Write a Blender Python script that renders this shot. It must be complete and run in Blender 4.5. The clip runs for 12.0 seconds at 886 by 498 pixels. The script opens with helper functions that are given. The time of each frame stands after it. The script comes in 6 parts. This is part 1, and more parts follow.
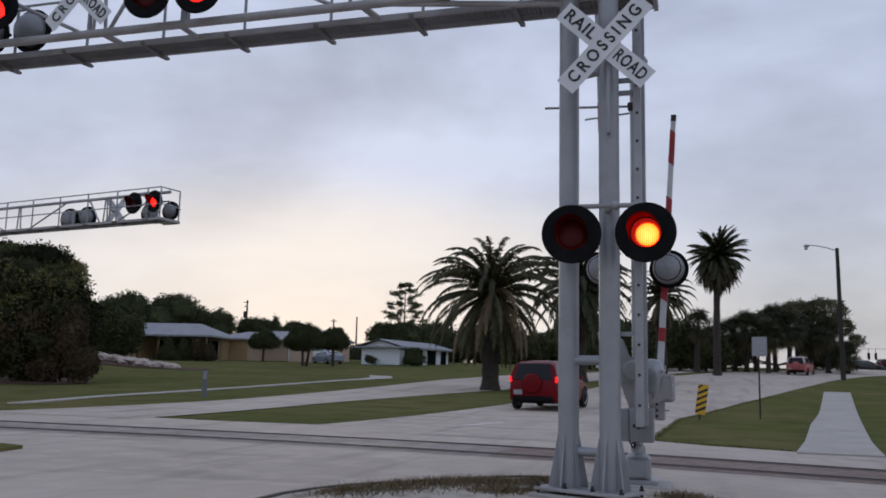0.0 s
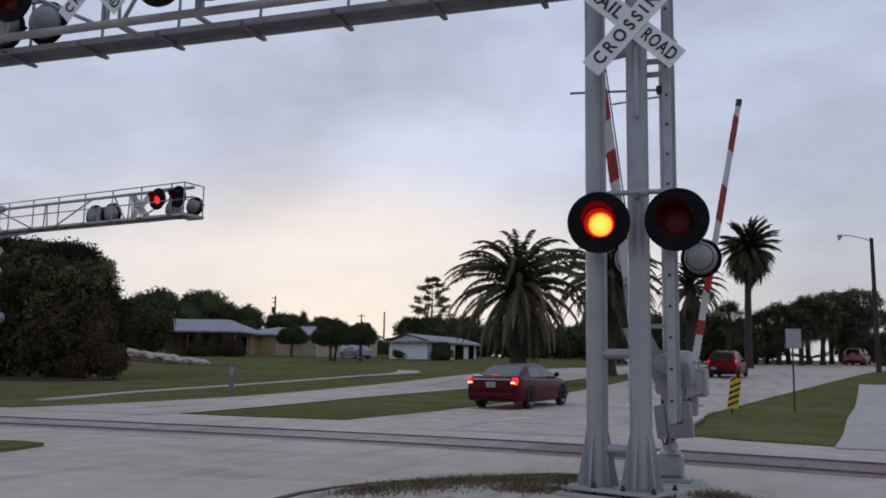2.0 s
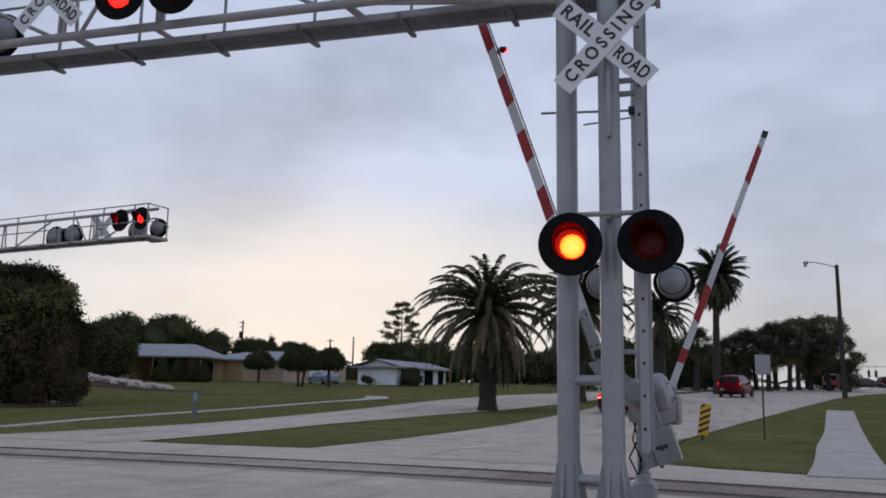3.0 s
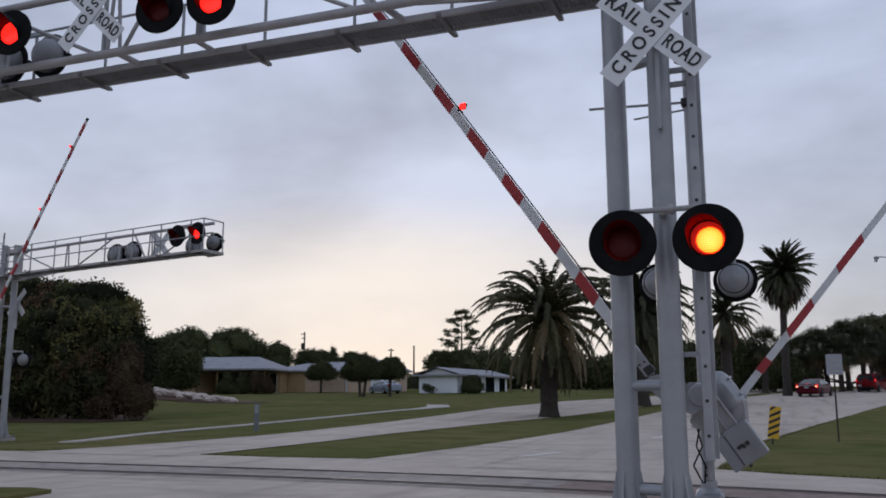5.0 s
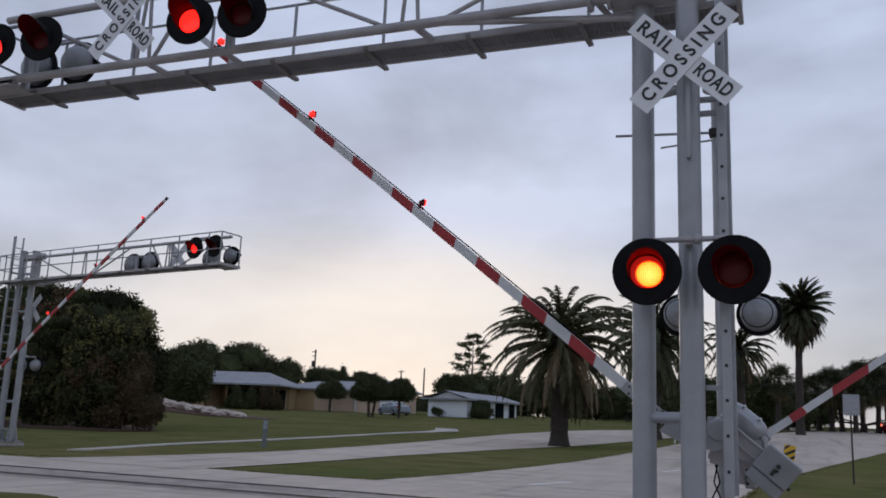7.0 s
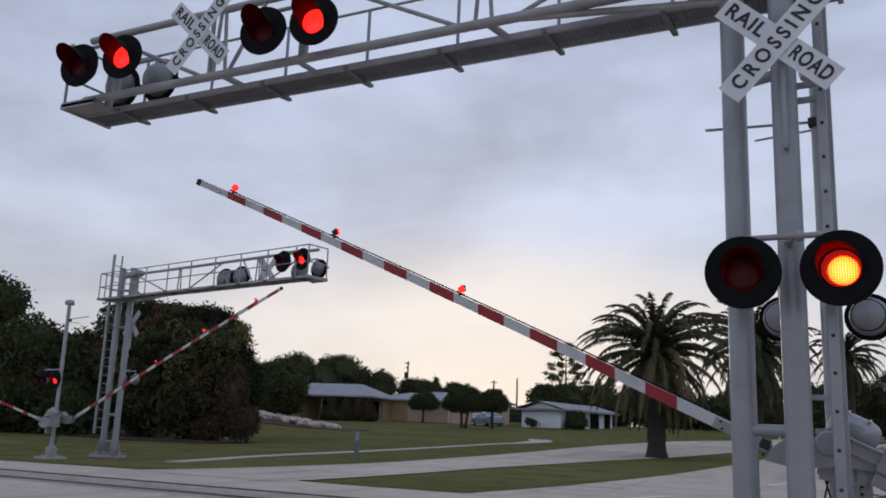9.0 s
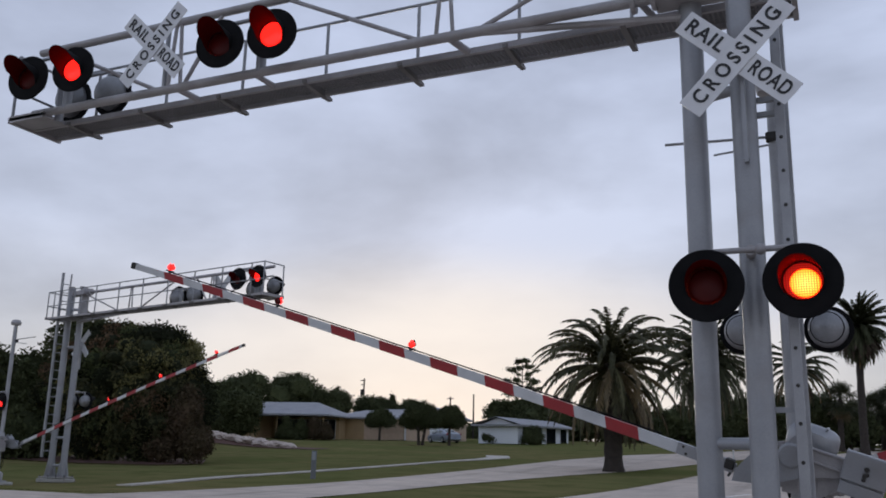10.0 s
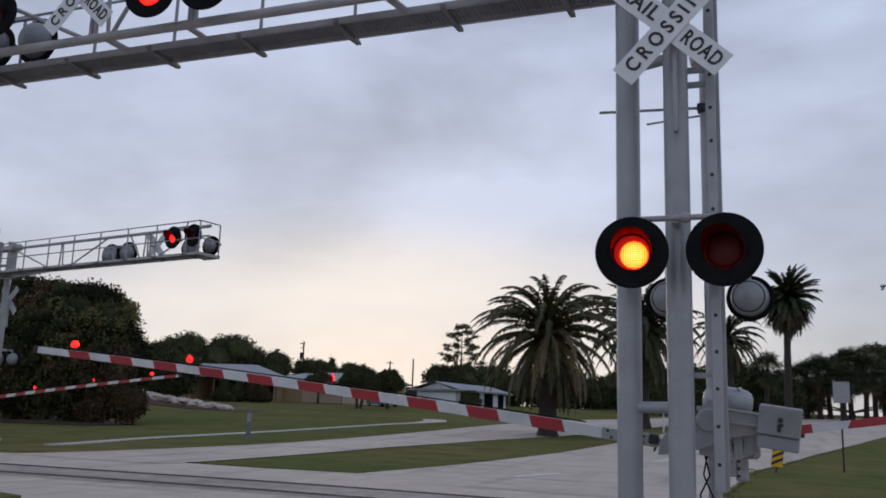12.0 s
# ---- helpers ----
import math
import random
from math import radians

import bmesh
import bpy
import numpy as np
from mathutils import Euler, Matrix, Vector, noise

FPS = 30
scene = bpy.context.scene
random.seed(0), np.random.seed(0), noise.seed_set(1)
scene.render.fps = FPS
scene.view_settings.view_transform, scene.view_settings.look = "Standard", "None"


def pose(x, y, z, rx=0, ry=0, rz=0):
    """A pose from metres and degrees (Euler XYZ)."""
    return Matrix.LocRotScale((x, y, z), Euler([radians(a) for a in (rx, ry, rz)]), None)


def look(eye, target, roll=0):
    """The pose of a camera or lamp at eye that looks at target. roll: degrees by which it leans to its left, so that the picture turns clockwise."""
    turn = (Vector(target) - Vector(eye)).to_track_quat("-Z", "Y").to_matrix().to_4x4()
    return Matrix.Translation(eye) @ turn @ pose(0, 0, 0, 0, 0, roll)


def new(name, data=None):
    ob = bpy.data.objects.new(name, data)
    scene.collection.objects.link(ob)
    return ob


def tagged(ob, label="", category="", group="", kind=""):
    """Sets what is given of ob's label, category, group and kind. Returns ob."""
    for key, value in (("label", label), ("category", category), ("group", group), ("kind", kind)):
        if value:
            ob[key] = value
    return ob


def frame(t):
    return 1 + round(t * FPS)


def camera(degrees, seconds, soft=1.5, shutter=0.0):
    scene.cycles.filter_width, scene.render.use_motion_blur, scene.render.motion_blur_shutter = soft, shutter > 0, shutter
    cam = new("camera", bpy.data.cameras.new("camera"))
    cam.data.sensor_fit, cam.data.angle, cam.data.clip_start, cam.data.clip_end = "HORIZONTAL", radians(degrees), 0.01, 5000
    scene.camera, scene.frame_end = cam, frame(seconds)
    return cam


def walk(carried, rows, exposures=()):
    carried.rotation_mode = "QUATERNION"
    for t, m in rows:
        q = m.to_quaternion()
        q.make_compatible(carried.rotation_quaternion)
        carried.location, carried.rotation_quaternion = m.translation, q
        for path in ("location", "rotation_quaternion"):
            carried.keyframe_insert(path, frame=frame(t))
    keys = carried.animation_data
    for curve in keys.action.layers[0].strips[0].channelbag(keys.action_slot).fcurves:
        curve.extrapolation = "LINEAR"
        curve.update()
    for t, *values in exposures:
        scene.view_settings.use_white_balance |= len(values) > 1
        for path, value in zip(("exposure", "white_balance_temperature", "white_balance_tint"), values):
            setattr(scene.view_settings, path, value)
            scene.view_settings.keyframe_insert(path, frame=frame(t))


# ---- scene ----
cam = camera(53.5, 12.0, soft=1.8)
PATH = [
    (0, (0.994, -8.972, 1.268), (0.418, -7.078, 1.555), 1.3),
    (0.5, (0.855, -8.933, 1.287), (0.251, -7.054, 1.616), 1.1),
    (1, (0.856, -8.803, 1.289), (0.159, -6.954, 1.601), 0.2),
    (1.5, (0.921, -8.709, 1.288), (0.246, -6.855, 1.612), 1.1),
    (2, (0.948, -8.629, 1.278), (0.313, -6.753, 1.551), 1.0),
    (2.5, (0.896, -8.511, 1.282), (0.314, -6.624, 1.602), 1.0),
    (2.7, (0.872, -8.431, 1.286), (0.308, -6.54, 1.614), 1.3),
    (4.3, (0.972, -8.086, 1.306), (0.311, -6.231, 1.656), -1.9),
    (4.5, (0.962, -8.122, 1.298), (0.287, -6.275, 1.662), -1.7),
    (5, (0.904, -8.014, 1.31), (0.21, -6.17, 1.656), -0.1),
    (5.5, (0.868, -7.877, 1.335), (0.03, -6.087, 1.637), 2.0),
    (6, (0.798, -8.01, 1.307), (-0.089, -6.253, 1.663), 1.2),
    (6.5, (0.821, -7.997, 1.305), (0.055, -6.186, 1.672), 2.3),
    (7, (0.811, -7.958, 1.301), (0.089, -6.136, 1.698), 2.4),
    (7.5, (0.792, -7.902, 1.309), (0.002, -6.104, 1.687), 2.5),
    (7.7, (0.803, -7.837, 1.323), (-0.013, -6.054, 1.717), 2.5),
    (9.3, (0.751, -7.564, 1.335), (-0.162, -5.834, 1.753), 2.3),
    (9.5, (0.713, -7.569, 1.333), (-0.174, -5.83, 1.768), 1.9),
    (10, (0.666, -7.513, 1.344), (-0.148, -5.743, 1.795), 1.3),
    (10.5, (0.658, -7.466, 1.35), (-0.15, -5.687, 1.777), 1.8),
    (11, (0.684, -7.475, 1.335), (-0.143, -5.703, 1.754), 1.5),
    (11.5, (0.737, -7.44, 1.335), (-0.004, -5.625, 1.731), 1.8),
    (12, (0.765, -7.428, 1.321), (0.065, -5.593, 1.699), 1.9),
]
walk(cam, [(t, look(eye, target, roll)) for t, eye, target, roll in PATH], [(0, -0.02), (0.5, -0.19), (1.0, -0.12), (1.5, -0.07), (2.0, -0.05), (2.5, -0.04), (5, -0.06), (9.5, -0.03), (12, -0.05)])

# ---- world, sun, exposure ----
GLOW = Vector((-0.40, 0.91, 0.085)).normalized()


def build_world():
    w = bpy.data.worlds.new("overcast_dusk")
    scene.world = w
    w.use_nodes = True
    nt = w.node_tree
    nt.nodes.clear()
    N = nt.nodes.new
    L = nt.links.new
    out, bg = N("ShaderNodeOutputWorld"), N("ShaderNodeBackground")
    tc = N("ShaderNodeTexCoord")
    sep = N("ShaderNodeSeparateXYZ")
    L(tc.outputs["Generated"], sep.inputs[0])
    sky = N("ShaderNodeTexSky")
    sky.sky_type, sky.sun_disc = "NISHITA", False
    sky.sun_elevation, sky.sun_rotation = radians(6.5), radians(-25)
    # cloud deck brightness by elevation
    ramp = N("ShaderNodeValToRGB")
    e = ramp.color_ramp.elements
    e[0].position, e[0].color = 0.0, (0.62, 0.61, 0.64, 1)
    e[1].position, e[1].color = 1.0, (0.42, 0.50, 0.66, 1)
    for p, c in ((0.07, (0.61, 0.615, 0.65)), (0.15, (0.525, 0.555, 0.65)), (0.24, (0.50, 0.55, 0.69)), (0.42, (0.52, 0.585, 0.765)), (0.62, (0.455, 0.52, 0.70))):
        k = e.new(p)
        k.color = (*c, 1)
    L(sep.outputs["Z"], ramp.inputs[0])
    # flattened cloud coordinates
    mapn = N("ShaderNodeMapping")
    mapn.inputs["Scale"].default_value = (1.0, 1.0, 2.4)
    L(tc.outputs["Generated"], mapn.inputs[0])
    n1, n2 = N("ShaderNodeTexNoise"), N("ShaderNodeTexNoise")
    n1.inputs["Scale"].default_value, n1.inputs["Detail"].default_value, n1.inputs["Roughness"].default_value = 1.9, 6, 0.52
    n1.inputs["Distortion"].default_value = 0.25
    n2.inputs["Scale"].default_value, n2.inputs["Detail"].default_value = 7.0, 4
    L(mapn.outputs[0], n1.inputs[0])
    L(mapn.outputs[0], n2.inputs[0])
    add = N("ShaderNodeMath")
    add.operation = "MULTIPLY_ADD"
    L(n2.outputs["Fac"], add.inputs[0])
    add.inputs[1].default_value = 0.28
    L(n1.outputs["Fac"], add.inputs[2])
    shade = N("ShaderNodeMapRange")
    shade.inputs["From Min"].default_value, shade.inputs["From Max"].default_value = 0.42, 0.85
    shade.inputs["To Min"].default_value, shade.inputs["To Max"].default_value = 0.64, 1.26
    L(add.outputs[0], shade.inputs[0])
    mul = N("ShaderNodeMix")
    mul.data_type, mul.blend_type = "RGBA", "MULTIPLY"
    mul.inputs["Factor"].default_value = 1.0
    L(ramp.outputs[0], mul.inputs["A"])
    L(shade.outputs[0], mul.inputs["B"])
    # brighter, warmer break in the clouds where the sun stands behind them
    dot = N("ShaderNodeVectorMath")
    dot.operation = "DOT_PRODUCT"
    nrm = N("ShaderNodeVectorMath")
    nrm.operation = "MULTIPLY"
    nrm.inputs[1].default_value = (1.0, 1.0, 4.2)
    L(tc.outputs["Generated"], nrm.inputs[0])
    nn = N("ShaderNodeVectorMath")
    nn.operation = "NORMALIZE"
    L(nrm.outputs[0], nn.inputs[0])
    L(nn.outputs[0], dot.inputs[0])
    g = Vector((GLOW.x, GLOW.y, GLOW.z * 4.2)).normalized()
    dot.inputs[1].default_value = g
    gl = N("ShaderNodeMapRange")
    gl.interpolation_type = "SMOOTHERSTEP"
    gl.inputs["From Min"].default_value, gl.inputs["From Max"].default_value = 0.885, 1.0
    gl.inputs["To Min"].default_value, gl.inputs["To Max"].default_value = 0.0, 0.85
    L(dot.outputs["Value"], gl.inputs[0])
    warm = N("ShaderNodeMix")
    warm.data_type = "RGBA"
    warm.inputs["B"].default_value = (0.875, 0.825, 0.80, 1)
    broken = N("ShaderNodeMath")
    broken.operation, broken.use_clamp = "MULTIPLY", True
    L(gl.outputs[0], broken.inputs[0])
    L(shade.outputs[0], broken.inputs[1])
    L(broken.outputs[0], warm.inputs["Factor"])
    L(mul.outputs["Result"], warm.inputs["A"])
    # a little clear sky colour under the deck
    fin = N("ShaderNodeMix")
    fin.data_type = "RGBA"
    fin.inputs["Factor"].default_value = 0.004
    L(warm.outputs["Result"], fin.inputs["A"])
    L(sky.outputs[0], fin.inputs["B"])
    L(fin.outputs["Result"], bg.inputs["Color"])
    bg.inputs["Strength"].default_value = 1.0
    L(bg.outputs[0], out.inputs[0])


build_world()
sun_data = bpy.data.lights.new("sun", "SUN")
sun_data.energy, sun_data.angle, sun_data.color = 0.35, radians(14), (1.0, 0.9, 0.78)
sun = new("sun", sun_data)
sun.matrix_world = look(GLOW * 100, (0, 0, 0))


# ---- materials ----
MATS = {}


def mat(name, c1, c2=None, rough=0.6, metal=0.0, scale=4.0, fine=60.0, bump=0.15, spec=0.5, dirt=None, dirt_scale=1.2, dirt_amount=0.35, vary=0.0):
    """A painted, mineral or vegetable surface: two colours mixed at two scales, optional dirt, fine relief."""
    if name in MATS:
        return MATS[name]
    m = bpy.data.materials.new(name)
    MATS[name] = m
    m.use_nodes = True
    nt = m.node_tree
    b = nt.nodes["Principled BSDF"]
    N, L = nt.nodes.new, nt.links.new
    c2 = c2 or tuple(v * 0.82 for v in c1)
    tc = N("ShaderNodeTexCoord")
    n1, n2 = N("ShaderNodeTexNoise"), N("ShaderNodeTexNoise")
    n1.inputs["Scale"].default_value, n1.inputs["Detail"].default_value = scale, 5
    n2.inputs["Scale"].default_value, n2.inputs["Detail"].default_value = fine, 3
    geo = N("ShaderNodeNewGeometry")
    for n in (n1, n2):
        L(geo.outputs["Position"] if dirt == "world" else tc.outputs["Object"], n.inputs["Vector"])
    mx = N("ShaderNodeMix")
    mx.data_type = "RGBA"
    mx.inputs["A"].default_value, mx.inputs["B"].default_value = (*c1, 1), (*c2, 1)
    ad = N("ShaderNodeMath")
    ad.operation = "MULTIPLY_ADD"
    L(n2.outputs["Fac"], ad.inputs[0])
    ad.inputs[1].default_value = 0.45
    L(n1.outputs["Fac"], ad.inputs[2])
    mr = N("ShaderNodeMapRange")
    mr.inputs["From Min"].default_value, mr.inputs["From Max"].default_value = 0.5, 0.95
    L(ad.outputs[0], mr.inputs[0])
    L(mr.outputs[0], mx.inputs["Factor"])
    col = mx.outputs["Result"]
    if dirt and dirt != "world":
        n3 = N("ShaderNodeTexNoise")
        n3.inputs["Scale"].default_value, n3.inputs["Detail"].default_value = dirt_scale, 7
        L(tc.outputs["Object"], n3.inputs["Vector"])
        r = N("ShaderNodeMapRange")
        r.inputs["From Min"].default_value, r.inputs["From Max"].default_value = 0.52, 0.72
        r.inputs["To Max"].default_value = dirt_amount
        L(n3.outputs["Fac"], r.inputs[0])
        d = N("ShaderNodeMix")
        d.data_type = "RGBA"
        d.inputs["B"].default_value = (*dirt, 1)
        L(r.outputs[0], d.inputs["Factor"])
        L(col, d.inputs["A"])
        col = d.outputs["Result"]
    if vary:
        oi = N("ShaderNodeNewGeometry")
        hs = N("ShaderNodeHueSaturation")
        r = N("ShaderNodeMapRange")
        r.inputs["To Min"].default_value, r.inputs["To Max"].default_value = 1 - vary, 1 + vary
        L(oi.outputs["Random Per Island"], r.inputs[0])
        L(r.outputs[0], hs.inputs["Value"])
        L(col, hs.inputs["Color"])
        col = hs.outputs["Color"]
    L(col, b.inputs["Base Color"])
    b.inputs["Roughness"].default_value, b.inputs["Metallic"].default_value = rough, metal
    b.inputs["Specular IOR Level"].default_value = spec
    if bump:
        bp = N("ShaderNodeBump")
        bp.inputs["Strength"].default_value, bp.inputs["Distance"].default_value = bump, 0.02
        L(n2.outputs["Fac"], bp.inputs["Height"])
        L(bp.outputs[0], b.inputs["Normal"])
    return m


def glow_mat(name, colour, strength, base=(0.2, 0.01, 0.01)):
    if name in MATS:
        return MATS[name]
    m = bpy.data.materials.new(name)
    MATS[name] = m
    m.use_nodes = True
    b = m.node_tree.nodes["Principled BSDF"]
    b.inputs["Base Color"].default_value = (*base, 1)
    b.inputs["Emission Color"].default_value = (*colour, 1)
    b.inputs["Emission Strength"].default_value = strength
    b.inputs["Roughness"].default_value = 0.3
    return m


def glass_mat(name, tint=(0.02, 0.025, 0.03), rough=0.06):
    if name in MATS:
        return MATS[name]
    m = bpy.data.materials.new(name)
    MATS[name] = m
    m.use_nodes = True
    b = m.node_tree.nodes["Principled BSDF"]
    b.inputs["Base Color"].default_value = (*tint, 1)
    b.inputs["Roughness"].default_value = rough
    b.inputs["Specular IOR Level"].default_value = 0.4
    return m


GALV = mat("galvanised_paint", (0.325, 0.335, 0.355), (0.265, 0.275, 0.295), rough=0.42, metal=0.25, scale=2.2, fine=55, bump=0.06, dirt=(0.19, 0.175, 0.165), dirt_scale=1.7, dirt_amount=0.5)
STEEL = mat("dark_galvanised_steel", (0.41, 0.395, 0.405), (0.30, 0.29, 0.295), rough=0.55, metal=0.2, scale=3, fine=70, bump=0.1, dirt=(0.10, 0.085, 0.07), dirt_amount=0.4)
GRATE = mat("dark_grating_steel", (0.23, 0.22, 0.22), (0.16, 0.155, 0.15), rough=0.7, metal=0.1, scale=3, fine=70, bump=0.1, dirt=(0.07, 0.06, 0.05), dirt_amount=0.45)
POT = mat("dull_lamp_housing", (0.30, 0.305, 0.32), (0.20, 0.205, 0.215), rough=0.45, metal=0.35, scale=3, fine=60, bump=0.05, dirt=(0.09, 0.085, 0.08), dirt_amount=0.55)
ALUM = mat("weathered_aluminium", (0.37, 0.38, 0.40), (0.28, 0.285, 0.30), rough=0.42, metal=0.4, scale=3, fine=80, bump=0.05, dirt=(0.13, 0.12, 0.11), dirt_amount=0.5)
BLACK = mat("signal_black_paint", (0.006, 0.006, 0.007), (0.011, 0.011, 0.012), rough=0.8, scale=6, fine=90, bump=0.05, spec=0.12)
DARK = mat("bolt_steel", (0.03, 0.03, 0.03), (0.05, 0.045, 0.04), rough=0.6, metal=0.4)
SIGNW = mat("sign_white", (0.72, 0.73, 0.75), (0.64, 0.65, 0.68), rough=0.45, scale=3, fine=80, bump=0.02, dirt=(0.4, 0.38, 0.34), dirt_amount=0.25)
SIGNK = mat("sign_black_letters", (0.015, 0.015, 0.017), rough=0.5, bump=0)
GATEW = mat("gate_white", (0.62, 0.63, 0.64), (0.52, 0.53, 0.54), rough=0.5, scale=5, fine=70, bump=0.04, dirt=(0.25, 0.24, 0.22), dirt_amount=0.3)
GATER = mat("gate_red", (0.36, 0.025, 0.03), (0.27, 0.02, 0.025), rough=0.45, scale=5, fine=70, bump=0.04)
LENSR = mat("dark_red_lens", (0.095, 0.006, 0.006), (0.06, 0.004, 0.004), rough=0.45, bump=0.05, fine=120, spec=0.2)
CONC = mat("concrete_pale", (0.40, 0.39, 0.37), (0.32, 0.31, 0.29), rough=0.9, scale=1.5, fine=30, bump=0.3, dirt=(0.16, 0.15, 0.13), dirt_amount=0.35)
RUST = mat("rusty_rail", (0.085, 0.068, 0.06), (0.13, 0.10, 0.085), rough=0.5, metal=0.5, scale=4, fine=60, bump=0.2)
GROOVE = mat("dark_flangeway", (0.13, 0.105, 0.09), (0.19, 0.155, 0.135), rough=0.95, scale=1.2, fine=20, bump=0.2)
RUBBER = mat("tyre_rubber", (0.012, 0.012, 0.012), rough=0.8, bump=0.1)
CHROME = mat("bright_wheel_metal", (0.55, 0.55, 0.56), (0.45, 0.45, 0.46), rough=0.35, metal=0.3, bump=0)
REDCAR = mat("red_car_paint", (0.15, 0.003, 0.008), (0.13, 0.003, 0.007), rough=0.27, scale=2, fine=200, bump=0, spec=0.16)
MAROON = mat("maroon_car_paint", (0.075, 0.003, 0.010), (0.064, 0.003, 0.009), rough=0.25, scale=2, fine=200, bump=0, spec=0.13)
SILVER = mat("silver_blue_car_paint", (0.30, 0.34, 0.42), rough=0.3, metal=0.3, bump=0)
DARKCAR = mat("dark_car_paint", (0.03, 0.025, 0.03), rough=0.25, bump=0)
GLASS = glass_mat("car_glass", (0.040, 0.062, 0.060), 0.05)
GLASS.node_tree.nodes["Principled BSDF"].inputs["Specular IOR Level"].default_value = 0.75
DARKGLASS = glass_mat("dark_car_glass", (0.012, 0.013, 0.015), 0.08)
DARKGLASS.node_tree.nodes["Principled BSDF"].inputs["Specular IOR Level"].default_value = 0.22
# Red tint paints the lamp's glow onto the black hood's inner face.
HOODM = mat("hood_lining_glow_tint", (0.095, 0.005, 0.005), (0.08, 0.004, 0.004), rough=0.7, scale=6, fine=90, bump=0.04, spec=0.0)
# Sign white darkened to grey for the shade on a face turned from the sky.
SIGNG = mat("shade_grey_sign", (0.36, 0.36, 0.40), (0.29, 0.29, 0.33), rough=0.5, bump=0.02)
TAIL = glow_mat("lit_tail_lamp", (1.0, 0.012, 0.012), 1.1)
BULB = glow_mat("tail_bulb", (1.0, 0.30, 0.16), 5.0)
TAILOFF = mat("tail_lamp_red", (0.30, 0.01, 0.01), rough=0.2, bump=0)
LED = None
REDGLOW = glow_mat("red_led", (1.0, 0.012, 0.008), 2.6)
YEL = mat("hazard_yellow", (0.72, 0.42, 0.02), (0.62, 0.36, 0.02), rough=0.5, bump=0.02)
BARK = mat("bark", (0.07, 0.055, 0.045), (0.045, 0.035, 0.028), rough=0.95, scale=5, fine=30, bump=0.6)
FRONDD = mat("dark_palm_frond", (0.066, 0.070, 0.038), (0.040, 0.044, 0.022), rough=0.6, scale=0.8, fine=8, bump=0, vary=0.4, spec=0.15)
PALMBARK = mat("palm_bark", (0.055, 0.044, 0.036), (0.032, 0.026, 0.022), rough=0.95, scale=6, fine=25, bump=0.7)
LEAF = mat("dark_foliage", (0.066, 0.074, 0.034), (0.040, 0.048, 0.022), rough=0.85, scale=0.5, fine=6, bump=0, vary=0.3, spec=0.08)
LEAFO = mat("olive_airy_foliage", (0.110, 0.105, 0.056), (0.07, 0.07, 0.036), rough=0.85, scale=0.5, fine=6, bump=0, vary=0.3, spec=0.08)
LEAFB = mat("bush_foliage", (0.068, 0.066, 0.033), (0.040, 0.044, 0.021), rough=0.85, scale=0.35, fine=3, bump=0, vary=0.3, spec=0.08)
LEAFR = mat("reddish_foliage", (0.075, 0.052, 0.034), (0.05, 0.042, 0.022), rough=0.7, scale=0.6, fine=5, bump=0, vary=0.4, spec=0.08)
FROND = mat("palm_frond", (0.082, 0.075, 0.033), (0.040, 0.042, 0.019), rough=0.6, scale=0.8, fine=8, bump=0, vary=0.4, spec=0.2)
FRONDY = mat("yellowed_frond", (0.15, 0.10, 0.036), (0.085, 0.062, 0.025), rough=0.6, scale=0.8, fine=8, bump=0, vary=0.3)
DEADF = mat("dead_brown_frond", (0.085, 0.062, 0.046), (0.05, 0.037, 0.03), rough=0.8, scale=0.8, fine=8, bump=0, vary=0.3, spec=0.1)
ROOF = mat("pale_shingle_roof", (0.34, 0.34, 0.36), (0.27, 0.27, 0.29), rough=0.9, scale=1.0, fine=14, bump=0.3)
TAN = mat("tan_stucco", (0.46, 0.33, 0.18), (0.39, 0.27, 0.145), rough=0.9, scale=0.7, fine=20, bump=0.2)
WHITEH = mat("white_stucco", (0.80, 0.83, 0.86), (0.74, 0.77, 0.80), rough=0.9, scale=0.7, fine=20, bump=0.15)
TRIMW = mat("white_trim", (0.7, 0.7, 0.7), rough=0.6, bump=0)
# Near-black panes that stand in for the shade inside the porches.
WINDOW = glass_mat("porch_shade_glass", (0.01, 0.012, 0.015), 0.1)
ROCK = mat("pale_boulder", (0.60, 0.51, 0.45), (0.40, 0.33, 0.29), rough=0.95, scale=1.6, fine=14, bump=0.6)
MULCH = mat("red_brown_mulch", (0.11, 0.05, 0.035), (0.07, 0.035, 0.025), rough=1, scale=2, fine=20, bump=0.6)
WOODPOLE = mat("dark_wood_pole", (0.05, 0.042, 0.036), (0.035, 0.03, 0.026), rough=0.95, scale=3, fine=30, bump=0.4)


# ---- mesh helpers ----
def part(name, bm, material, parent=None, label="", smooth=False):
    me = bpy.data.meshes.new(name)
    bm.normal_update()
    bm.to_mesh(me)
    bm.free()
    for m in material if isinstance(material, (list, tuple)) else (material,):
        me.materials.append(m)
    if smooth:
        for p in me.polygons:
            p.use_smooth = True
        try:
            me.set_sharp_from_angle(angle=radians(35))
        except AttributeError:
            pass
    ob = new(name, me)
    ob.parent = parent
    if label:
        tagged(ob, label)
    return ob


def thing(name, m, label, category, group="", kind=""):
    ob = new(name)
    ob.empty_display_size = 0.2
    ob.matrix_world = m
    return tagged(ob, label, category, group, kind)


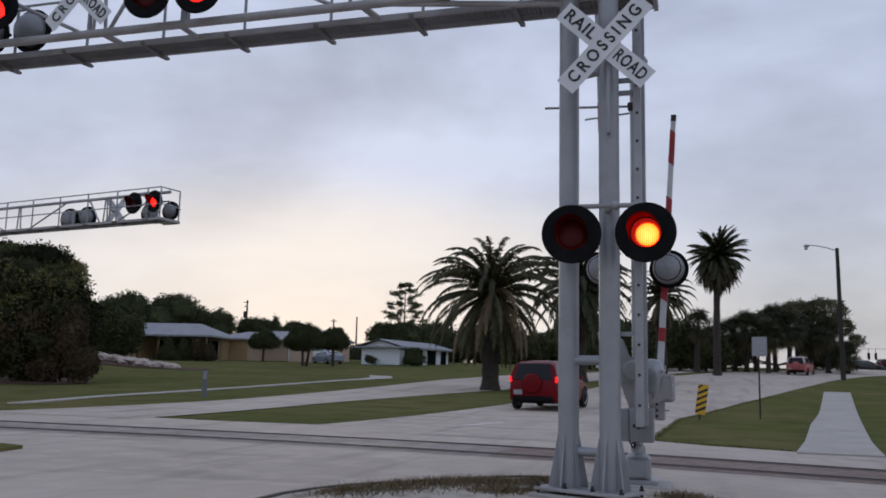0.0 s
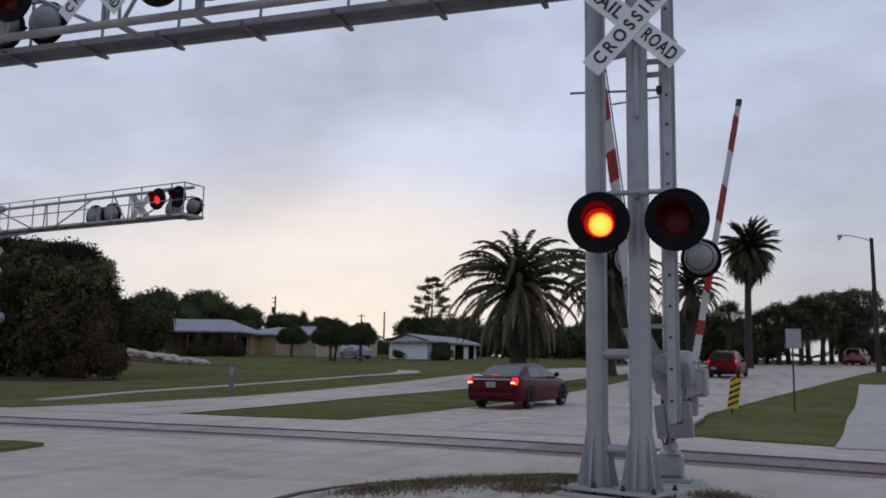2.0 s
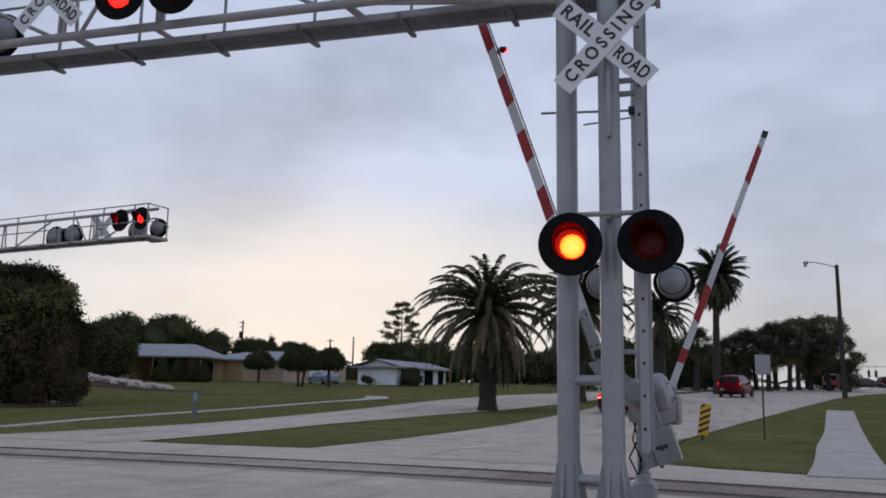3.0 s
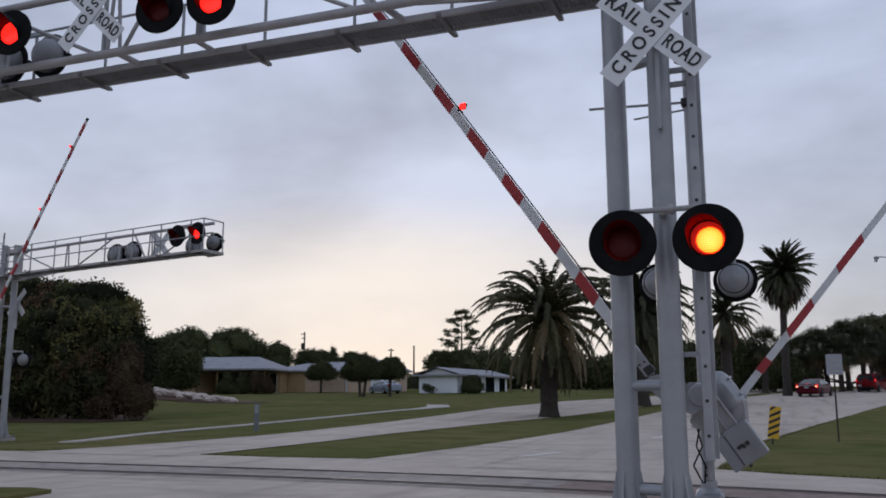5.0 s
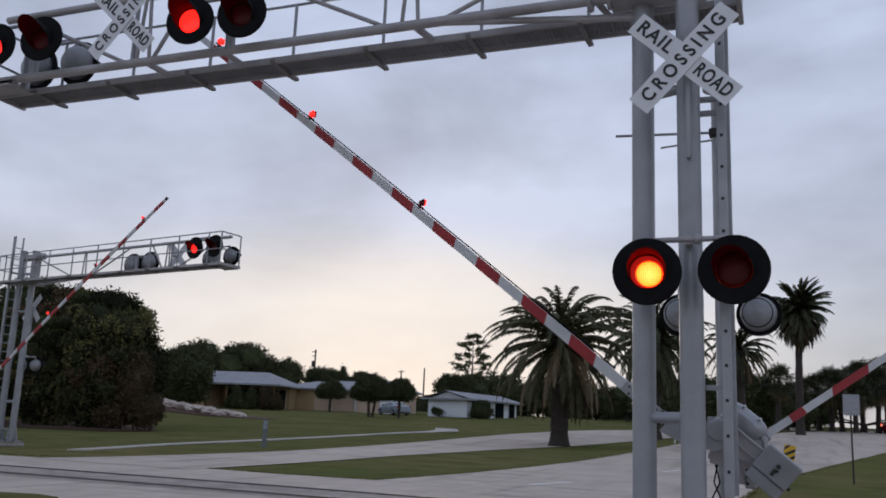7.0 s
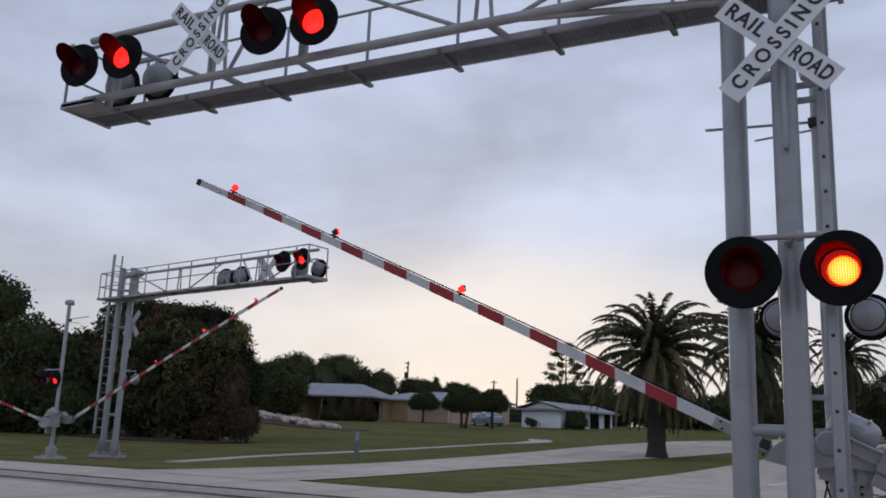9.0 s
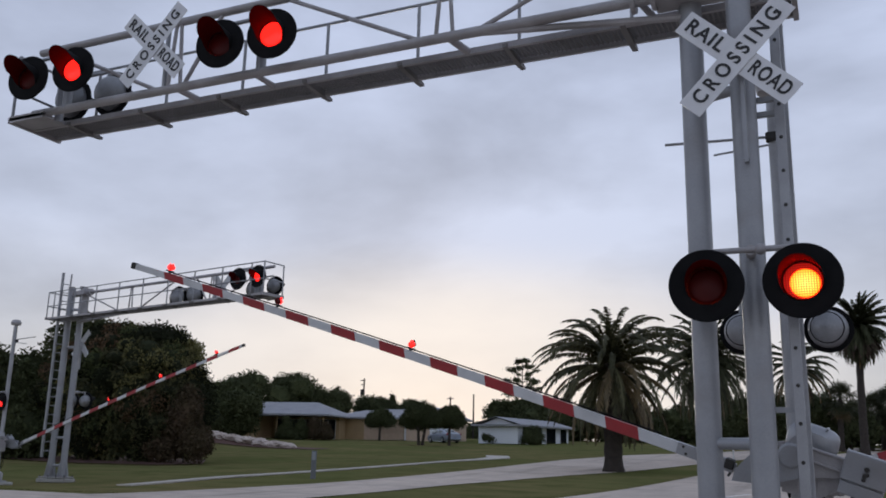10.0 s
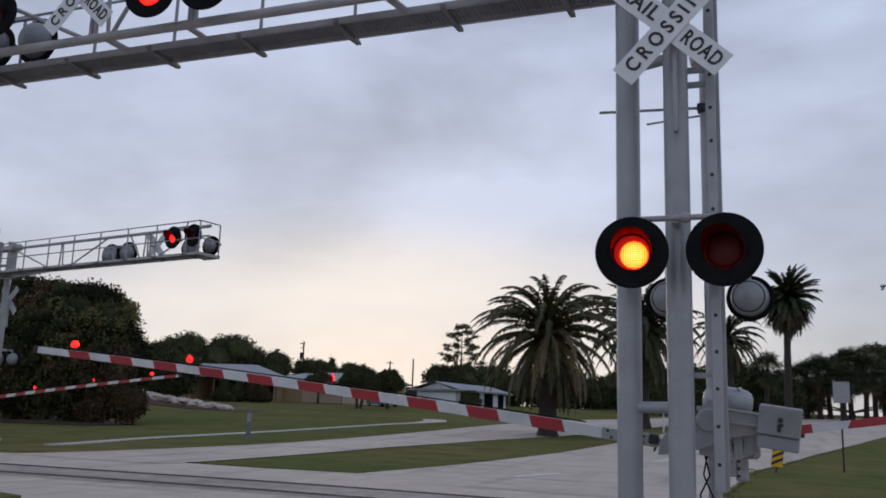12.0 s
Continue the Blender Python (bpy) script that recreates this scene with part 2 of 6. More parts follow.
def box(bm, c, s, rot=None, mi=0, bevel=0.0):
    r = bmesh.ops.create_cube(bm, size=1.0)
    vs = r["verts"]
    mtx = Matrix.Translation(c) @ (rot.to_4x4() if rot else Matrix.Identity(4)) @ Matrix.Diagonal((*s, 1))
    bmesh.ops.transform(bm, matrix=mtx, verts=vs)
    fs = {f for v in vs for f in v.link_faces}
    for f in fs:
        f.material_index = mi
    if bevel:
        es = {e for f in fs for e in f.edges}
        bmesh.ops.bevel(bm, geom=list(es), offset=bevel, segments=1, affect="EDGES")
    return vs


def rod(bm, a, b, r0, r1=None, seg=10, mi=0, caps=True):
    a, b = Vector(a), Vector(b)
    r1 = r0 if r1 is None else r1
    d = b - a
    r = bmesh.ops.create_cone(bm, cap_ends=caps, segments=seg, radius1=r0, radius2=r1, depth=d.length)
    q = d.to_track_quat("Z", "Y").to_matrix().to_4x4()
    bmesh.ops.transform(bm, matrix=Matrix.Translation((a + b) / 2) @ q, verts=r["verts"])
    for v in r["verts"]:
        for f in v.link_faces:
            f.material_index = mi
    return r["verts"]


def ball(bm, c, r, sub=2, scale=(1, 1, 1), mi=0):
    k = bmesh.ops.create_icosphere(bm, subdivisions=sub, radius=r)
    bmesh.ops.transform(bm, matrix=Matrix.Translation(c) @ Matrix.Diagonal((*scale, 1)), verts=k["verts"])
    for v in k["verts"]:
        for f in v.link_faces:
            f.material_index = mi
    return k["verts"]


def lathe(bm, profile, m, seg=28, mi=0, closed=False):
    """Turn (radius, height) pairs round z, then place by m."""
    rings = []
    for r, h in profile:
        rings.append([bm.verts.new(m @ Vector((r * math.cos(a), r * math.sin(a), h))) for a in (2 * math.pi * i / seg for i in range(seg))])
    for p, q in zip(rings, rings[1:]):
        for i in range(seg):
            f = bm.faces.new((p[i], p[(i + 1) % seg], q[(i + 1) % seg], q[i]))
            f.material_index = mi
    return rings


def prism(bm, outline, m, depth, mi=0):
    """Extrude a flat outline (x, y) by depth along local z and place by m."""
    lo = [bm.verts.new(m @ Vector((x, y, 0))) for x, y in outline]
    hi = [bm.verts.new(m @ Vector((x, y, depth))) for x, y in outline]
    fs = [bm.faces.new(lo[::-1]), bm.faces.new(hi)]
    n = len(lo)
    for i in range(n):
        fs.append(bm.faces.new((lo[i], lo[(i + 1) % n], hi[(i + 1) % n], hi[i])))
    for f in fs:
        f.material_index = mi
    return fs


def words(name, text, size, m, material, parent, width=None, gap=1.0):
    """Raised letters lying in the local xy plane of m, centred; width squeezes them to a length."""
    cu = bpy.data.curves.new(name, "FONT")
    cu.body, cu.size, cu.extrude, cu.align_x, cu.align_y = text, size, 0.003, "CENTER", "CENTER"
    cu.offset, cu.space_character = size * 0.022, gap
    tmp = bpy.data.objects.new(name, cu)
    scene.collection.objects.link(tmp)
    dg = bpy.context.evaluated_depsgraph_get()
    me = bpy.data.meshes.new_from_object(tmp.evaluated_get(dg))
    scene.collection.objects.unlink(tmp)
    bpy.data.objects.remove(tmp)
    if width:
        xs = [v.co.x for v in me.vertices]
        k = width / (max(xs) - min(xs))
        for v in me.vertices:
            v.co.x *= k
    me.transform(m)
    me.materials.clear()
    me.materials.append(material)
    ob = new(name, me)
    ob.parent = parent
    return ob


# ---- ground ----
def rise(x, y):
    """Height of the land: flat at the crossing, rising gently beyond it."""
    d = -x * 0.29 + (y + 9) * 0.957 - 30
    k = max(0.0, min(1.0, (x + 12) / 10))
    slope = 0.036 + 0.005 * k * k * (3 - 2 * k)
    dip = 0.14 * math.exp(-((x + 25) / 5) ** 2 - ((y - 14.5) / 3.5) ** 2)
    return min(slope * 6.0 * math.log1p(math.exp(max(-40, min(40, d / 6.0)))), 3.2) - dip


def track_y(x):
    """Centre line of the track: almost straight, bending away to the right."""
    return 6.45 - 0.011 * max(0.0, x + 9) ** 2 if x < 12 else 6.45 - 0.011 * 441 - 0.462 * (x - 12)


def ground_material(name, a, b, c, scale, fine, bump, rough=0.95, streaks=False, spec=0.25):
    m = bpy.data.materials.new(name)
    m.use_nodes = True
    nt = m.node_tree
    p = nt.nodes["Principled BSDF"]
    N, L = nt.nodes.new, nt.links.new
    geo = N("ShaderNodeNewGeometry")

    def tex(s, d, squash=None):
        n = N("ShaderNodeTexNoise")
        n.inputs["Scale"].default_value, n.inputs["Detail"].default_value = s, d
        if squash:
            k = N("ShaderNodeMapping")
            k.inputs["Scale"].default_value = squash
            L(geo.outputs["Position"], k.inputs[0])
            L(k.outputs[0], n.inputs["Vector"])
        else:
            L(geo.outputs["Position"], n.inputs["Vector"])
        return n

    def mixed(fac, lo, hi, top, A, B):
        r = N("ShaderNodeMapRange")
        r.inputs["From Min"].default_value, r.inputs["From Max"].default_value, r.inputs["To Max"].default_value = lo, hi, top
        L(fac, r.inputs[0])
        x = N("ShaderNodeMix")
        x.data_type = "RGBA"
        L(r.outputs[0], x.inputs["Factor"])
        if isinstance(A, tuple):
            x.inputs["A"].default_value = (*A, 1)
        else:
            L(A, x.inputs["A"])
        x.inputs["B"].default_value = (*B, 1)
        return x.outputs["Result"]

    big, small, mid = tex(scale, 5), tex(fine, 3), tex(scale * 6, 6)
    col = mixed(big.outputs["Fac"], 0.38, 0.66, 1.0, a, b)
    col = mixed(mid.outputs["Fac"], 0.46, 0.70, 0.75, col, c)
    col = mixed(small.outputs["Fac"], 0.45, 0.8, 0.45, col, tuple(v * 0.6 for v in a))
    if streaks:
        s = tex(0.55, 5, (2.6, 0.22, 1))
        col = mixed(s.outputs["Fac"], 0.53, 0.72, 0.55, col, tuple(v * 0.45 for v in a))
        k = tex(0.35, 7, (0.5, 2.2, 1))
        col = mixed(k.outputs["Fac"], 0.56, 0.70, 0.50, col, tuple(v * 0.42 for v in a))
        w = tex(1.7, 8)
        col = mixed(w.outputs["Fac"], 0.54, 0.66, 0.30, col, tuple(min(1, v * 1.25) for v in a))
    L(col, p.inputs["Base Color"])
    p.inputs["Roughness"].default_value = rough
    p.inputs["Specular IOR Level"].default_value = spec
    bp = N("ShaderNodeBump")
    bp.inputs["Strength"].default_value, bp.inputs["Distance"].default_value = bump, 0.03
    L(small.outputs["Fac"], bp.inputs["Height"])
    L(bp.outputs[0], p.inputs["Normal"])
    return m


GRASS = ground_material("mown_grass", (0.124, 0.132, 0.050), (0.188, 0.158, 0.074), (0.088, 0.097, 0.034), 0.12, 22, 0.5, spec=0.0)
ROADM = ground_material("worn_pale_road", (0.545, 0.457, 0.388), (0.44, 0.37, 0.316), (0.595, 0.505, 0.432), 0.25, 45, 0.2, 0.85, streaks=True)
WALKM = ground_material("concrete_walk", (0.51, 0.465, 0.42), (0.42, 0.385, 0.345), (0.55, 0.505, 0.46), 0.8, 40, 0.2)
SANDM = ground_material("sandy_gravel", (0.54, 0.49, 0.43), (0.46, 0.41, 0.35), (0.17, 0.125, 0.075), 0.55, 28, 0.9)
BEDM = ground_material("brown_track_bed", (0.27, 0.195, 0.17), (0.33, 0.26, 0.23), (0.18, 0.13, 0.115), 0.8, 20, 0.8)
PANELM = ground_material("crossing_panel", (0.42, 0.36, 0.315), (0.32, 0.275, 0.245), (0.20, 0.17, 0.155), 0.5, 40, 0.3, 0.85, streaks=True)


def build_ground():
    xs = [-3000, -1200, -500, -250, -160, -120] + [-100 + 4 * i for i in range(43)] + [80, 100, 140, 220, 500, 1200, 3000]
    ys = [-3000, -1000, -300, -100, -50] + [-30 + 4 * i for i in range(48)] + [165, 180, 220, 300, 500, 1000, 3000]
    bm = bmesh.new()
    g = [[bm.verts.new((x, y, rise(x, y))) for y in ys] for x in xs]
    for i in range(len(xs) - 1):
        for j in range(len(ys) - 1):
            bm.faces.new((g[i][j], g[i + 1][j], g[i + 1][j + 1], g[i][j + 1]))
    tagged(part("ground", bm, GRASS, smooth=True), "green mown grass verge and lawn", "grass", kind="structure")


def lerp(table, y):
    ys, vs = zip(*table)
    return float(np.interp(y, ys, vs))


def strip(name, left, right, y0, y1, dz, material, label, category, step=1.5, thick=0.0):
    """A sheet on the land between two edges x(y)."""
    bm = bmesh.new()
    rows = []
    n = max(2, int((y1 - y0) / step))
    for i in range(n + 1):
        y = y0 + (y1 - y0) * i / n
        a, b = lerp(left, y), lerp(right, y)
        k = 6
        rows.append([bm.verts.new((a + (b - a) * j / k, y, rise(a + (b - a) * j / k, y) + dz)) for j in range(k + 1)])
    for p, q in zip(rows, rows[1:]):
        for j in range(len(p) - 1):
            bm.faces.new((p[j], p[j + 1], q[j + 1], q[j]))
    if thick:
        edge = [e for e in bm.edges if e.is_boundary]
        r = bmesh.ops.extrude_edge_only(bm, edges=edge)
        for v in (x for x in r["geom"] if isinstance(x, bmesh.types.BMVert)):
            v.co.z -= thick
    bmesh.ops.recalc_face_normals(bm, faces=bm.faces)
    return tagged(part(name, bm, material), label, category, kind="structure")


def sheet(name, outline, dz, material, label, category, thick=0.0, cell=2.0):
    """A flat-lying outline (x, y) draped on the land."""
    bm = bmesh.new()
    vs = [bm.verts.new((x, y, 0)) for x, y in outline]
    bm.faces.new(vs)
    x0, x1 = min(p[0] for p in outline), max(p[0] for p in outline)
    y0, y1 = min(p[1] for p in outline), max(p[1] for p in outline)
    for i in range(1, int((x1 - x0) / cell)):
        bmesh.ops.bisect_plane(bm, geom=bm.verts[:] + bm.edges[:] + bm.faces[:], plane_co=(x0 + i * cell, 0, 0), plane_no=(1, 0, 0))
    for i in range(1, int((y1 - y0) / cell)):
        bmesh.ops.bisect_plane(bm, geom=bm.verts[:] + bm.edges[:] + bm.faces[:], plane_co=(0, y0 + i * cell, 0), plane_no=(0, 1, 0))
    if thick:
        edge = [e for e in bm.edges if e.is_boundary]
        r = bmesh.ops.extrude_edge_only(bm, edges=edge)
        low = [x for x in r["geom"] if isinstance(x, bmesh.types.BMVert)]
    for v in bm.verts:
        v.co.z = rise(v.co.x, v.co.y) + dz
    if thick:
        for v in low:
            v.co.z -= thick
    bmesh.ops.recalc_face_normals(bm, faces=bm.faces)
    return tagged(part(name, bm, material), label, category, kind="structure")


ROAD_L = [(-40, -8.2), (8, -8.2), (10.7, -8.0), (14.6, -7.5), (24.7, -6.5), (35, -5.8), (45, -5.0), (60, -3.2), (80, 2), (120, 22), (160, 48)]
ROAD_R = [(-40, 0), (9, -0.3), (19.3, 0.05), (30, 1.96), (47, 5.6), (66, 10.1), (80, 14.5), (120, 34), (160, 60)]
SIDE_L = [(10, -17.5), (14.6, -16.9), (20, -16.2), (30, -16.0), (47, -16.0), (60, -14.5), (75, -9), (90, -2)]
SIDE_R = [(10, -12.6), (22, -12.4), (31, -11.0), (37, -9.3), (47, -7.6), (60, -5.0), (75, -1), (90, 4)]
build_ground()
strip("road_right", ROAD_L, ROAD_R, 9.0, 160, 0.020, ROADM, "worn pale concrete road lanes running away from the crossing", "road")
strip("road_left", SIDE_L, SIDE_R, 10.0, 90, 0.024, ROADM, "worn pale side road beyond the grass median", "road")
sheet("road_crossing", [(-70, -40), (40, -40), (40, 7.2), (14, 7.6), (3.7, 8.3), (1.9, 9.0), (0.9, 9.35), (-0.3, 10.2), (-8.2, 10.7), (-10.5, 10.55), (-12.6, 10.7), (-12.6, 12), (-17.2, 12), (-17.7, 10.5), (-24, 10.2), (-40, 9.8), (-70, 9.4)],
      0.016, ROADM, "worn pale road surface at the rail crossing", "road")
sheet("median_near", [(-8.9, -40), (-8.9, 0.2), (-8.95, 1.6), (-9.1, 2.35), (-9.6, 2.5), (-10.5, 2.3), (-11.5, 1.85), (-12.4, 0.5), (-12.6, -40)], 0.07, GRASS, "grass median strip ending in a point at the crossing", "grass", thick=0.07)
sheet("gravel_island", [(-0.6 + 2.5 * math.cos(a) * (1 + 0.05 * math.sin(5 * a)), -1.6 + 3.6 * math.sin(a) * (1 + 0.04 * math.cos(7 * a))) for a in (2 * math.pi * i / 48 for i in range(48))],
      0.05, SANDM, "pale sandy gravel island round the signal foundation", "gravel", thick=0.05, cell=0.5)
sheet("gravel_edging", [(-0.6 + r * 2.5 * math.cos(a) * (1 + 0.05 * math.sin(5 * a)), -1.6 + r * 3.6 * math.sin(a) * (1 + 0.04 * math.cos(7 * a))) for r, seq in ((1.03, range(13, 27)), (1.0, range(26, 12, -1))) for a in (2 * math.pi * i / 48 for i in seq)],
      0.062, RUBBER, "dark edging along the gravel island", "edging", thick=0.06, cell=0.5)
strip("sidewalk_left", [(13.2, -21.0), (20, -21.25), (28, -21.1), (40.5, -20.85), (44, -20.5), (47, -20.9), (50, -22.2)], [(13.2, -20.3), (20, -20.75), (28, -20.6), (40.5, -20.3), (44, -19.7), (47, -19.3), (50, -20.6)], 14.9, 50, 0.05, WALKM, "narrow pale concrete sidewalk across the lawn", "sidewalk", thick=0.04)
walk_right = strip("sidewalk_right", [(8.3, 2.48), (11.5, 2.93), (18.6, 3.75), (26, 4.79), (46, 7.23)], [(8.3, 3.87), (11.5, 4.19), (19.7, 5.22), (46, 8.57)], 8.3, 46, 0.035, CONC, "pale concrete sidewalk slabs through grass", "sidewalk", thick=0.03)
for k in range(22):
    ya, yb = 8.3 + 37.7 * k / 22 + 0.012, 8.3 + 37.7 * (k + 1) / 22 - 0.012
    bm = bmesh.new()
    q = []
    for y in (ya, yb):
        xa, xb = lerp([(8.3, 2.45), (11.5, 2.9), (18.6, 3.72), (26, 4.76), (46, 7.2)], y), lerp([(8.3, 3.9), (11.5, 4.22), (19.7, 5.25), (46, 8.6)], y)
        q += [bm.verts.new((x, y, rise(x, y) + z)) for x, z in ((xa, 0.0), (xa, 0.05), (xb, 0.05), (xb, 0.0))]
    for f in ((1, 2, 6, 5), (0, 1, 5, 4), (2, 3, 7, 6), (0, 3, 2, 1), (4, 5, 6, 7)):
        bm.faces.new([q[n] for n in f])
    bmesh.ops.recalc_face_normals(bm, faces=bm.faces)
    part("slab", bm, WALKM, walk_right)


def build_track():
    bm = bmesh.new()
    prev = None
    xs = [-90 + 1.0 * i for i in range(131)]
    for name, off in (("rail_near", -0.75), ("rail_far", 0.75)):
        b = bmesh.new()
        for x0, x1 in zip(xs, xs[1:]):
            # rail head, then dark brown strips standing for the flange gaps beside it
            for o, w, h0, h1 in ((0.0, 0.036, 0.02, 0.052), (0.085, 0.050, 0.026, 0.037), (-0.08, 0.040, 0.026, 0.037))[: 3 if off < 0 or x0 > -3 else 1]:
                q = []
                for x in (x0, x1):
                    y = track_y(x) + off + (o if off < 0 else -o)
                    g = rise(x, y)
                    q.append([(x, y - w, g + h1), (x, y + w, g + h1), (x, y + w, g + h0 - 0.012), (x, y - w, g + h0 - 0.012)])
                A = [b.verts.new(p) for p in q[0]]
                B = [b.verts.new(p) for p in q[1]]
                for i in range(4):
                    f = b.faces.new((A[i], A[(i + 1) % 4], B[(i + 1) % 4], B[i]))
                    f.material_index = 0 if h1 > 0.04 else 1
        bmesh.ops.recalc_face_normals(b, faces=b.faces)
        tagged(part(name, b, (RUST, GROOVE)), "dark worn steel rail set in the road surface", "rail", kind="structure")
    for name, x0, x1, m, lab in (("crossing_panel", -26, -2.4, PANELM, "stained concrete panels between the rails"), ("track_bed", -2.4, 40, BEDM, "rusty brown timber and ballast track bed")):
        bm = bmesh.new()
        rows = []
        n = int((x1 - x0) / 0.8)
        for i in range(n + 1):
            x = x0 + (x1 - x0) * i / n
            rows.append([bm.verts.new((x, track_y(x) + o, rise(x, track_y(x) + o) + z)) for o, z in ((-1.15, 0.022), (-0.85, 0.028), (0, 0.030), (0.85, 0.028), (1.15, 0.022))])
        for p, q in zip(rows, rows[1:]):
            for j in range(4):
                bm.faces.new((p[j], q[j], q[j + 1], p[j + 1]))
        bmesh.ops.recalc_face_normals(bm, faces=bm.faces)
        tagged(part(name, bm, m), lab, "track", kind="structure")


build_track()
for k in range(4):
    y0 = 12.1 + 9.2 * k
    xa, ya = -4.87 + 0.2 * (y0 - 12.1), y0
    sheet("lane_mark", [(xa - 0.07, ya + 0.3), (xa + 0.07, ya + 0.3), (xa + 0.07 + 0.55, ya + 2.3), (xa - 0.07 + 0.55, ya + 2.3)], 0.026, mat("road_paint_white", (0.86, 0.85, 0.82), (0.70, 0.68, 0.65), rough=0.8, scale=3, fine=30, bump=0), "worn white lane dash on the road", "road marking", cell=3)


# ---- crossing signals ----
MOVES = []  # (object, rows) to key at the end


def flash_rows(phase_left, rest, slow=0.0):
    """Rows that turn a lens disc over at each change of the flashers: its lit side shows first to one beat, then to the other."""
    rows, lit = [], not phase_left
    side = 0.0 if lit else 180.0
    rows.append((0.0, rest @ pose(0, 0, 0, 0, 0, side)))
    k = 0
    while (t := 0.40 + 0.6235 * k) < 12.0:
        a = round(t * FPS) / FPS
        for j in range(4):
            s = side + 60 * j
            rows.append((a + j * max(slow, 1 / FPS), rest @ pose(0, 0, 0, 0, 0, s)))
        side = (side + 180) % 360
        last = rows[-1][1]
        k += 1
    rows += [(12.1, last), (12.2, last)]
    return rows


def led_material():
    m = bpy.data.materials.new("lit_led_lens")
    m.use_nodes = True
    nt = m.node_tree
    b = nt.nodes["Principled BSDF"]
    N, L = nt.nodes.new, nt.links.new
    tc = N("ShaderNodeTexCoord")
    off = N("ShaderNodeVectorMath")
    off.operation = "SUBTRACT"
    off.inputs[1].default_value = (0.018, 0, -0.022)
    L(tc.outputs["Object"], off.inputs[0])
    flat = N("ShaderNodeVectorMath")
    flat.operation = "MULTIPLY"
    flat.inputs[1].default_value = (1, 0, 1)
    L(off.outputs[0], flat.inputs[0])
    ln = N("ShaderNodeVectorMath")
    ln.operation = "LENGTH"
    L(flat.outputs[0], ln.inputs[0])
    r = N("ShaderNodeValToRGB")
    e = r.color_ramp.elements
    e[0].position, e[0].color = 0.0, (1.0, 0.072, 0.0135, 1)
    e[1].position, e[1].color = 1.0, (0.02, 0.0004, 0.0003, 1)
    for p, c in ((0.40, (1.0, 0.060, 0.0078)), (0.64, (1.0, 0.038, 0.0024)), (0.69, (0.03, 0.0006, 0.0003))):
        k = e.new(p)
        k.color = (*c, 1)
    mr = N("ShaderNodeMapRange")
    mr.inputs["From Max"].default_value = 0.17
    L(ln.outputs["Value"], mr.inputs[0])
    L(mr.outputs[0], r.inputs[0])
    # rows of single diodes
    vor = N("ShaderNodeTexVoronoi")
    vor.inputs["Scale"].default_value = 52
    vor.inputs["Randomness"].default_value = 0.0
    L(flat.outputs[0], vor.inputs["Vector"])
    dots = N("ShaderNodeMapRange")
    dots.inputs["From Min"].default_value, dots.inputs["From Max"].default_value = 0.24, 0.50
    dots.inputs["To Min"].default_value, dots.inputs["To Max"].default_value = 1.0, 0.22
    L(vor.outputs["Distance"], dots.inputs[0])
    mm = N("ShaderNodeMix")
    mm.data_type, mm.blend_type = "RGBA", "MULTIPLY"
    mm.inputs["Factor"].default_value = 1.0
    L(r.outputs[0], mm.inputs["A"])
    L(dots.outputs[0], mm.inputs["B"])
    L(mm.outputs["Result"], b.inputs["Emission Color"])
    b.inputs["Base Color"].default_value = (0.2, 0.01, 0.01, 1)
    b.inputs["Emission Strength"].default_value = 25.0
    return m


LED = led_material()


def lens_mesh(kind):
    """A round lens disc facing -y: one side glowing, the other dark red."""
    bm = bmesh.new()
    M = Matrix.Rotation(radians(90), 4, "X")
    for sgn, mi in ((1, 0), (-1, 1)):
        R = M if sgn > 0 else Matrix.Rotation(radians(180), 4, "Z") @ M
        prof = [(0.150, 0.0), (0.149, 0.006), (0.12, 0.016), (0.08, 0.024), (0.04, 0.028), (0.0001, 0.029)]
        lathe(bm, prof, R, 28, mi)
    bmesh.ops.recalc_face_normals(bm, faces=bm.faces)
    me = bpy.data.meshes.new("lens")
    bm.to_mesh(me)
    bm.free()
    me.materials.append(LED if kind == "near" else REDGLOW)
    me.materials.append(LENSR)
    for p in me.polygons:
        p.use_smooth = True
    return me


LENS = {k: lens_mesh(k) for k in ("near", "far")}


